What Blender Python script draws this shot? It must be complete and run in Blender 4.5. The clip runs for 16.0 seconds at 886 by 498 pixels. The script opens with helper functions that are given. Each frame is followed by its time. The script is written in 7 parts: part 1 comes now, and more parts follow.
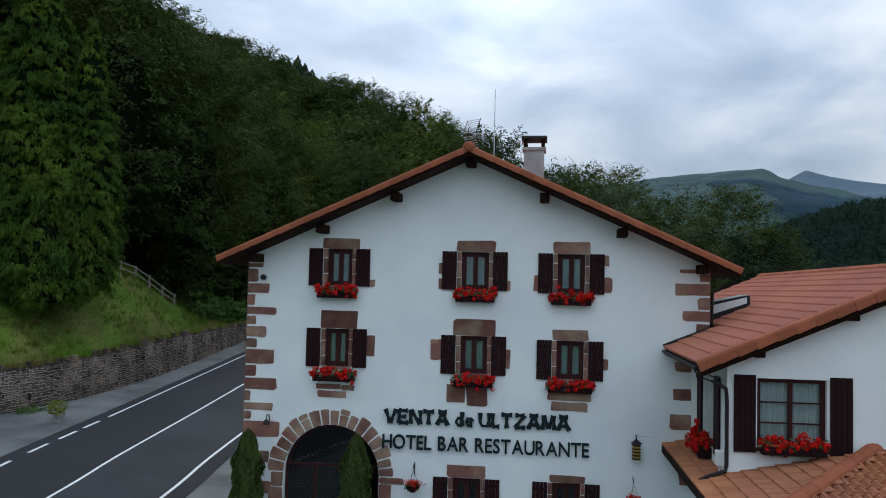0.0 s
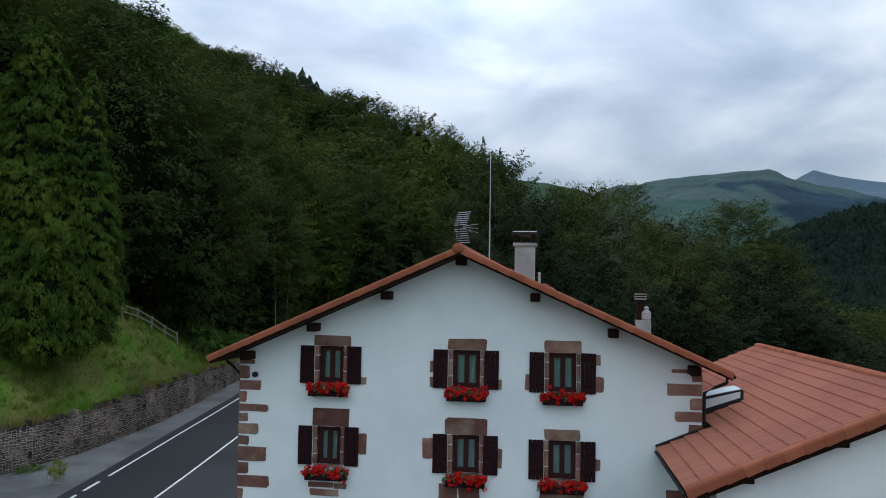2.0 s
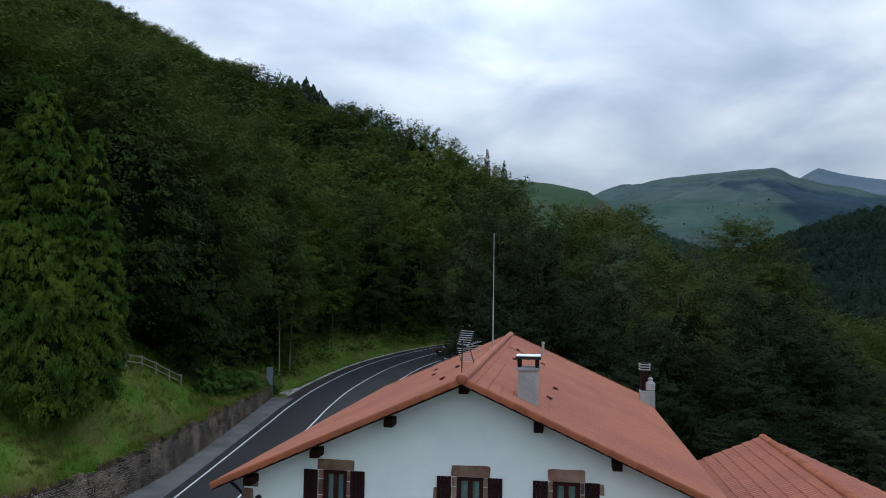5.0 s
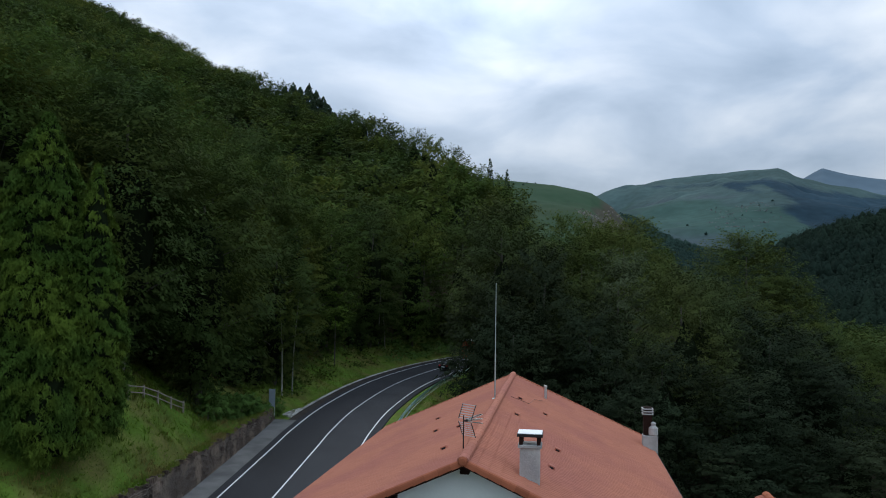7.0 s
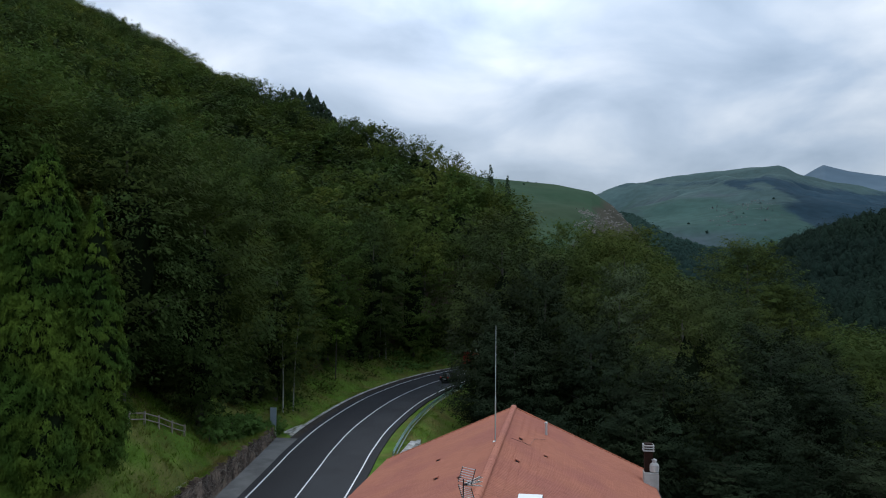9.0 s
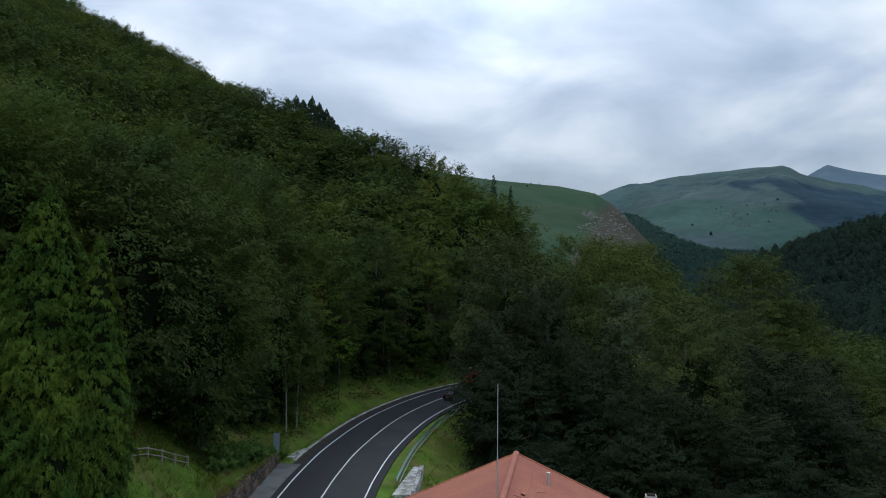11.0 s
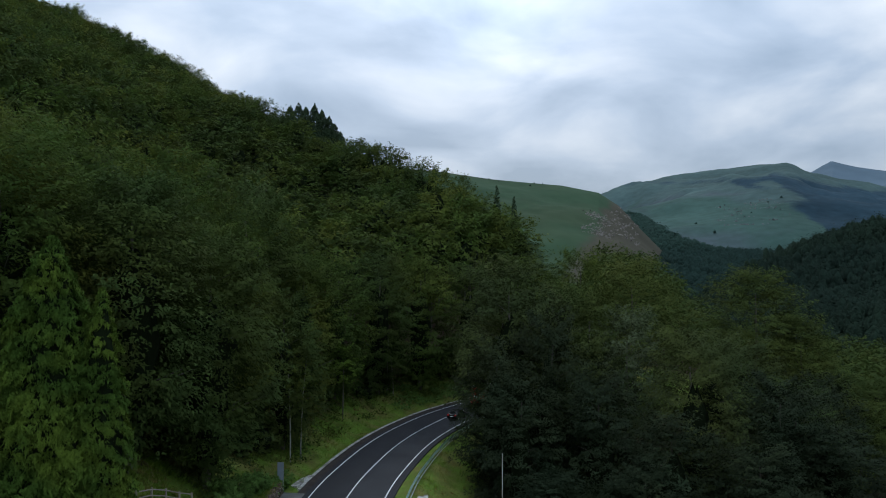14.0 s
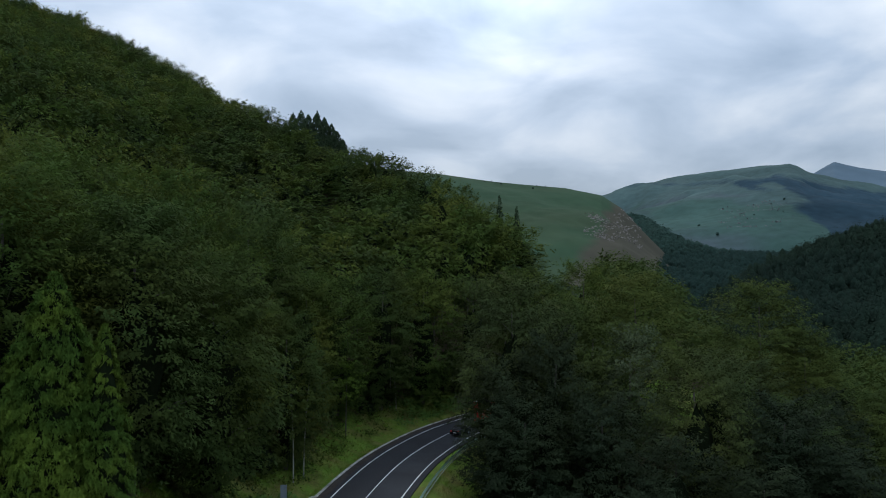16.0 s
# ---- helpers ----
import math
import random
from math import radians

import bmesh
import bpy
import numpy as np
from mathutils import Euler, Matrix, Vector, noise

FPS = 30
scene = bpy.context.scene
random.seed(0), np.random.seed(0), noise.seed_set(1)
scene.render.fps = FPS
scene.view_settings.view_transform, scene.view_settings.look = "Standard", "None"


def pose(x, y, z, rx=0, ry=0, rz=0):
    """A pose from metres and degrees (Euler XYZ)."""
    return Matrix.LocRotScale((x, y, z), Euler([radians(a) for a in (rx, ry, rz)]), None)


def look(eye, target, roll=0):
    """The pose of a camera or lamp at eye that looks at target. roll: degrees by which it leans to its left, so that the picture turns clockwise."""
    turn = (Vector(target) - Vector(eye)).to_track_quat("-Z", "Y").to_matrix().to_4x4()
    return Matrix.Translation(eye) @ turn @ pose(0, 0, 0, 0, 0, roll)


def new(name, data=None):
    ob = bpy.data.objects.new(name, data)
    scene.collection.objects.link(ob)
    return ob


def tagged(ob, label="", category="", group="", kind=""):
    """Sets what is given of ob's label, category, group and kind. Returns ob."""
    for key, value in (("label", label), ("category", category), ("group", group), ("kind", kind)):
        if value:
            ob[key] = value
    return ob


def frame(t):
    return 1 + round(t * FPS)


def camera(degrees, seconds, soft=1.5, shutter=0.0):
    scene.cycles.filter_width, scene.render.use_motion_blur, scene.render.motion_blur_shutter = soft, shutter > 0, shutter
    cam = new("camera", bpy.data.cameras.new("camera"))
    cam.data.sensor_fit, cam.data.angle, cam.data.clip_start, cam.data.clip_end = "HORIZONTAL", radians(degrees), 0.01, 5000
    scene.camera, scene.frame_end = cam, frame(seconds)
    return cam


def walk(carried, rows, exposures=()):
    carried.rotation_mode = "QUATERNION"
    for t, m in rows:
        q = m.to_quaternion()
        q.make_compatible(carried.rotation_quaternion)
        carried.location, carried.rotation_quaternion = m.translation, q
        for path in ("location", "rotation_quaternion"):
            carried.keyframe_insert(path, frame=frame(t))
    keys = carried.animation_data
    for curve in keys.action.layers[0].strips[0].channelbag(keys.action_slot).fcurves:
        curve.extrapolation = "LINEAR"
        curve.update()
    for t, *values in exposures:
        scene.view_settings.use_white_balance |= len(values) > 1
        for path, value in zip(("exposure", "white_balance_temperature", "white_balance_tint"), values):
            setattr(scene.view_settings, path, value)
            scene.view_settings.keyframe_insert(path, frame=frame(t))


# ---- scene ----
cam = camera(57.0, 16.0, soft=1.0)
PATH = [
    (0, (-0.824, -0.001, 9.119), (-2.012, 9.916, 9.607), 1.4),
    (0.5, (-0.69, 0.014, 9.888), (-1.91, 9.926, 10.394), 1.21),
    (1, (-0.54, -0.05, 10.693), (-1.769, 9.862, 11.193), 1.11),
    (1.5, (-0.422, -0.047, 11.449), (-1.677, 9.861, 11.963), 1.02),
    (2, (-0.346, -0.037, 12.189), (-1.621, 9.868, 12.706), 0.92),
    (2.5, (-0.328, -0.046, 12.911), (-1.613, 9.858, 13.422), 0.93),
    (3, (-0.311, -0.085, 13.62), (-1.6, 9.819, 14.12), 0.93),
    (3.5, (-0.315, -0.101, 14.294), (-1.614, 9.802, 14.794), 0.83),
    (4, (-0.354, -0.139, 14.986), (-1.658, 9.763, 15.481), 0.83),
    (6.5, (-0.344, -0.2, 18.174), (-1.703, 9.695, 18.659), 0.85),
    (7, (-0.33, -0.172, 18.794), (-1.693, 9.723, 19.279), 0.85),
    (7.5, (-0.323, -0.146, 19.364), (-1.686, 9.749, 19.845), 0.75),
    (8, (-0.295, -0.146, 19.888), (-1.663, 9.749, 20.363), 0.65),
    (8.5, (-0.274, -0.153, 20.429), (-1.652, 9.741, 20.898), 0.65),
    (9, (-0.266, -0.195, 20.988), (-1.643, 9.699, 21.452), 0.55),
    (11.5, (-0.179, -0.283, 24.568), (-1.606, 9.604, 25.029), 0.47),
    (12, (-0.2, -0.266, 25.199), (-1.631, 9.621, 25.643), 0.47),
    (12.5, (-0.344, -0.178, 25.731), (-1.771, 9.71, 26.181), 0.37),
    (13, (-0.273, -0.222, 26.218), (-1.709, 9.664, 26.668), 0.27),
    (13.5, (-0.178, -0.216, 26.771), (-1.629, 9.668, 27.215), 0.27),
    (14, (-0.21, -0.17, 27.351), (-1.671, 9.713, 27.784), 0.18),
    (14.5, (-0.418, -0.087, 27.923), (-1.873, 9.797, 28.361), 0.18),
    (15, (-0.347, -0.151, 28.567), (-1.818, 9.731, 29.004), 0.18),
    (15.5, (-0.323, -0.113, 29.136), (-1.8, 9.768, 29.577), 0.18),
    (16, (-0.258, -0.117, 29.721), (-1.75, 9.761, 30.166), 0.09),
]
walk(cam, [(t, look(eye, target, roll)) for t, eye, target, roll in PATH])

# ---- light ----
SUN_AZ, SUN_EL = radians(-9.0), radians(34.0)          # to the left of +y, height
SUN_DIR = Vector((math.sin(SUN_AZ) * math.cos(SUN_EL), math.cos(SUN_AZ) * math.cos(SUN_EL), math.sin(SUN_EL)))
sun_data = bpy.data.lights.new("sun", "SUN")
sun_data.energy, sun_data.angle, sun_data.color = 0.9, radians(25), (1.0, 0.96, 0.9)
sun = new("sun", sun_data)
sun.matrix_world = look((0, 0, 200), tuple(Vector((0, 0, 200)) - SUN_DIR))
scene.view_settings.exposure = -0.03

world = bpy.data.worlds.new("world")
scene.world = world
world.use_nodes = True


def build_sky():
    nt = world.node_tree
    nt.nodes.clear()
    N, L = nt.nodes.new, nt.links.new

    def math_node(op, a, b=None, c=None, clamp=False):
        n = N("ShaderNodeMath")
        n.operation, n.use_clamp = op, clamp
        for k, v in enumerate((a, b, c)):
            if v is None:
                continue
            if isinstance(v, (int, float)):
                n.inputs[k].default_value = v
            else:
                L(v, n.inputs[k])
        return n.outputs[0]

    sky = N("ShaderNodeTexSky")
    sky.sky_type, sky.sun_disc = "NISHITA", False
    sky.sun_elevation, sky.sun_rotation = SUN_EL, SUN_AZ
    tc = N("ShaderNodeTexCoord")
    sep = N("ShaderNodeSeparateXYZ")
    L(tc.outputs["Generated"], sep.inputs[0])
    up = math_node("MAXIMUM", sep.outputs[2], 0.0)
    # project the direction on a flat cloud deck, so that the banks flatten towards the horizon
    den = math_node("ADD", up, 0.27)
    px, py = math_node("DIVIDE", sep.outputs[0], den), math_node("DIVIDE", sep.outputs[1], den)
    deck = N("ShaderNodeCombineXYZ")
    L(px, deck.inputs[0]), L(py, deck.inputs[1])
    banks = N("ShaderNodeTexNoise")
    banks.inputs["Scale"].default_value, banks.inputs["Detail"].default_value, banks.inputs["Roughness"].default_value = 2.1, 8, 0.47
    banks.inputs["Distortion"].default_value = 0.35
    L(deck.outputs[0], banks.inputs["Vector"])
    wide = N("ShaderNodeTexNoise")
    wide.inputs["Scale"].default_value, wide.inputs["Detail"].default_value = 0.45, 2
    L(deck.outputs[0], wide.inputs["Vector"])
    mix = math_node("ADD", math_node("MULTIPLY", banks.outputs[0], 0.65), math_node("MULTIPLY", wide.outputs[0], 0.35))
    ramp = N("ShaderNodeValToRGB")
    e = ramp.color_ramp.elements
    e[0].position, e[0].color = 0.40, (0.245, 0.335, 0.46, 1)
    e[1].position, e[1].color = 0.63, (0.65, 0.715, 0.80, 1)
    mid = e.new(0.49)
    mid.color = (0.37, 0.465, 0.60, 1)
    L(mix, ramp.inputs[0])
    # an overcast dome: brighter overhead and round the veiled sun
    dot = N("ShaderNodeVectorMath")
    dot.operation = "DOT_PRODUCT"
    L(tc.outputs["Generated"], dot.inputs[0])
    dot.inputs[1].default_value = SUN_DIR
    glow = math_node("POWER", math_node("MAXIMUM", dot.outputs["Value"], 0.0), 7.0)
    # a thinner place in the cloud cover above the valley
    thin = N("ShaderNodeVectorMath")
    thin.operation = "DOT_PRODUCT"
    L(tc.outputs["Generated"], thin.inputs[0])
    thin.inputs[1].default_value = Vector((math.sin(radians(-5.5)) * math.cos(radians(22)), math.cos(radians(-5.5)) * math.cos(radians(22)), math.sin(radians(22))))
    veil = math_node("MULTIPLY", math_node("POWER", math_node("MAXIMUM", thin.outputs["Value"], 0.0), 190.0), math_node("MULTIPLY", banks.outputs[0], 2.7))
    glow = math_node("ADD", glow, veil)
    behind = math_node("MULTIPLY", math_node("MAXIMUM", math_node("MULTIPLY", sep.outputs[1], -1.0), 0.0), 0.42)
    gain = math_node("ADD", math_node("ADD", math_node("MULTIPLY_ADD", up, 2.05, 0.65), behind), math_node("MULTIPLY", glow, 0.45))
    cloud = N("ShaderNodeMix")
    cloud.data_type, cloud.blend_type = "RGBA", "MULTIPLY"
    cloud.inputs["Factor"].default_value = 1.0
    L(ramp.outputs[0], cloud.inputs["A"]), L(gain, cloud.inputs["B"])
    b1, b2, add = N("ShaderNodeBackground"), N("ShaderNodeBackground"), N("ShaderNodeAddShader")
    L(sky.outputs[0], b1.inputs[0]), L(cloud.outputs["Result"], b2.inputs[0])
    b1.inputs[1].default_value, b2.inputs[1].default_value = 0.012, 0.88
    out = N("ShaderNodeOutputWorld")
    L(b1.outputs[0], add.inputs[0]), L(b2.outputs[0], add.inputs[1]), L(add.outputs[0], out.inputs[0])


build_sky()


# ---- materials ----
def mat(name, color, rough=0.8, var=0.15, scale=2.0, fine=30.0, bump=0.0, metal=0.0, rand="", second=None, second_scale=0.3,
        translucent=0.0, cover=None, cover_scale=0.012, spec=0.3, hue=0.0):
    """A surface with two scales of variation; rand: 'object' or 'island' varies piece by piece; second: a stain or patch colour."""
    m = bpy.data.materials.new(name)
    m.use_nodes = True
    nt = m.node_tree
    N, L = nt.nodes.new, nt.links.new
    bsdf = nt.nodes["Principled BSDF"]
    bsdf.inputs["Roughness"].default_value, bsdf.inputs["Metallic"].default_value = rough, metal
    bsdf.inputs["Specular IOR Level"].default_value = spec
    geo = N("ShaderNodeNewGeometry")
    big, small = N("ShaderNodeTexNoise"), N("ShaderNodeTexNoise")
    big.inputs["Scale"].default_value, big.inputs["Detail"].default_value = scale, 4
    small.inputs["Scale"].default_value, small.inputs["Detail"].default_value = fine, 3
    L(geo.outputs["Position"], big.inputs["Vector"]), L(geo.outputs["Position"], small.inputs["Vector"])
    base = N("ShaderNodeRGB")
    base.outputs[0].default_value = (*color, 1)
    col = base.outputs[0]
    if second:
        pick = N("ShaderNodeTexNoise")
        pick.inputs["Scale"].default_value, pick.inputs["Detail"].default_value = second_scale, 5
        L(geo.outputs["Position"], pick.inputs["Vector"])
        step = N("ShaderNodeMapRange")
        step.inputs["From Min"].default_value, step.inputs["From Max"].default_value = 0.44, 0.62
        L(pick.outputs[0], step.inputs["Value"])
        mx = N("ShaderNodeMix")
        mx.data_type = "RGBA"
        L(step.outputs[0], mx.inputs["Factor"]), L(col, mx.inputs["A"])
        mx.inputs["B"].default_value = (*second, 1)
        col = mx.outputs["Result"]
    for attribute, tint in cover or ():
        # plant cover marked on the mesh, its border broken up by noise
        at, edge, sum2, st = N("ShaderNodeAttribute"), N("ShaderNodeTexNoise"), N("ShaderNodeMath"), N("ShaderNodeMapRange")
        at.attribute_name = attribute
        edge.inputs["Scale"].default_value, edge.inputs["Detail"].default_value, edge.inputs["Roughness"].default_value = cover_scale, 6, 0.65
        L(geo.outputs["Position"], edge.inputs["Vector"])
        L(at.outputs["Fac"], sum2.inputs[0]), L(edge.outputs[0], sum2.inputs[1])
        st.inputs["From Min"].default_value, st.inputs["From Max"].default_value = 0.88, 1.12
        L(sum2.outputs[0], st.inputs["Value"])
        mc = N("ShaderNodeMix")
        mc.data_type = "RGBA"
        L(st.outputs[0], mc.inputs["Factor"]), L(col, mc.inputs["A"])
        mc.inputs["B"].default_value = (*tint, 1)
        col = mc.outputs["Result"]
    total = N("ShaderNodeMath")
    total.operation = "MULTIPLY_ADD"
    L(big.outputs[0], total.inputs[0])
    total.inputs[1].default_value, total.inputs[2].default_value = 1.2, -0.6
    t2 = N("ShaderNodeMath")
    t2.operation = "MULTIPLY_ADD"
    L(small.outputs[0], t2.inputs[0])
    t2.inputs[1].default_value = 0.8
    L(total.outputs[0], t2.inputs[2])
    value = t2.outputs[0]                       # about -0.2 to 1.0, middle 0.4
    if rand:
        src = N("ShaderNodeObjectInfo").outputs["Random"] if rand == "object" else geo.outputs["Random Per Island"]
        t3 = N("ShaderNodeMath")
        t3.operation = "MULTIPLY_ADD"
        L(src, t3.inputs[0])
        t3.inputs[1].default_value = 1.1
        L(value, t3.inputs[2])
        value = t3.outputs[0]
    mr = N("ShaderNodeMapRange")
    mr.inputs["From Min"].default_value, mr.inputs["From Max"].default_value = (-0.1, 1.6) if rand else (-0.1, 0.9)
    mr.inputs["To Min"].default_value, mr.inputs["To Max"].default_value = 1 - var, 1 + var
    mr.clamp = False
    L(value, mr.inputs["Value"])
    hsv = N("ShaderNodeHueSaturation")
    L(col, hsv.inputs["Color"]), L(mr.outputs[0], hsv.inputs["Value"])
    if hue:
        h = N("ShaderNodeMapRange")
        h.inputs["To Min"].default_value, h.inputs["To Max"].default_value = 0.5 - hue, 0.5 + hue
        L(big.outputs[0], h.inputs["Value"]), L(h.outputs[0], hsv.inputs["Hue"])
    L(hsv.outputs[0], bsdf.inputs["Base Color"])
    if bump:
        b = N("ShaderNodeBump")
        b.inputs["Strength"].default_value, b.inputs["Distance"].default_value = bump, 0.05
        L(small.outputs[0], b.inputs["Height"]), L(b.outputs[0], bsdf.inputs["Normal"])
    if translucent:
        tr, ms = N("ShaderNodeBsdfTranslucent"), N("ShaderNodeMixShader")
        ms.inputs[0].default_value = translucent
        L(hsv.outputs[0], tr.inputs[0])
        L(bsdf.outputs[0], ms.inputs[1]), L(tr.outputs[0], ms.inputs[2])
        L(ms.outputs[0], nt.nodes["Material Output"].inputs[0])
    return m


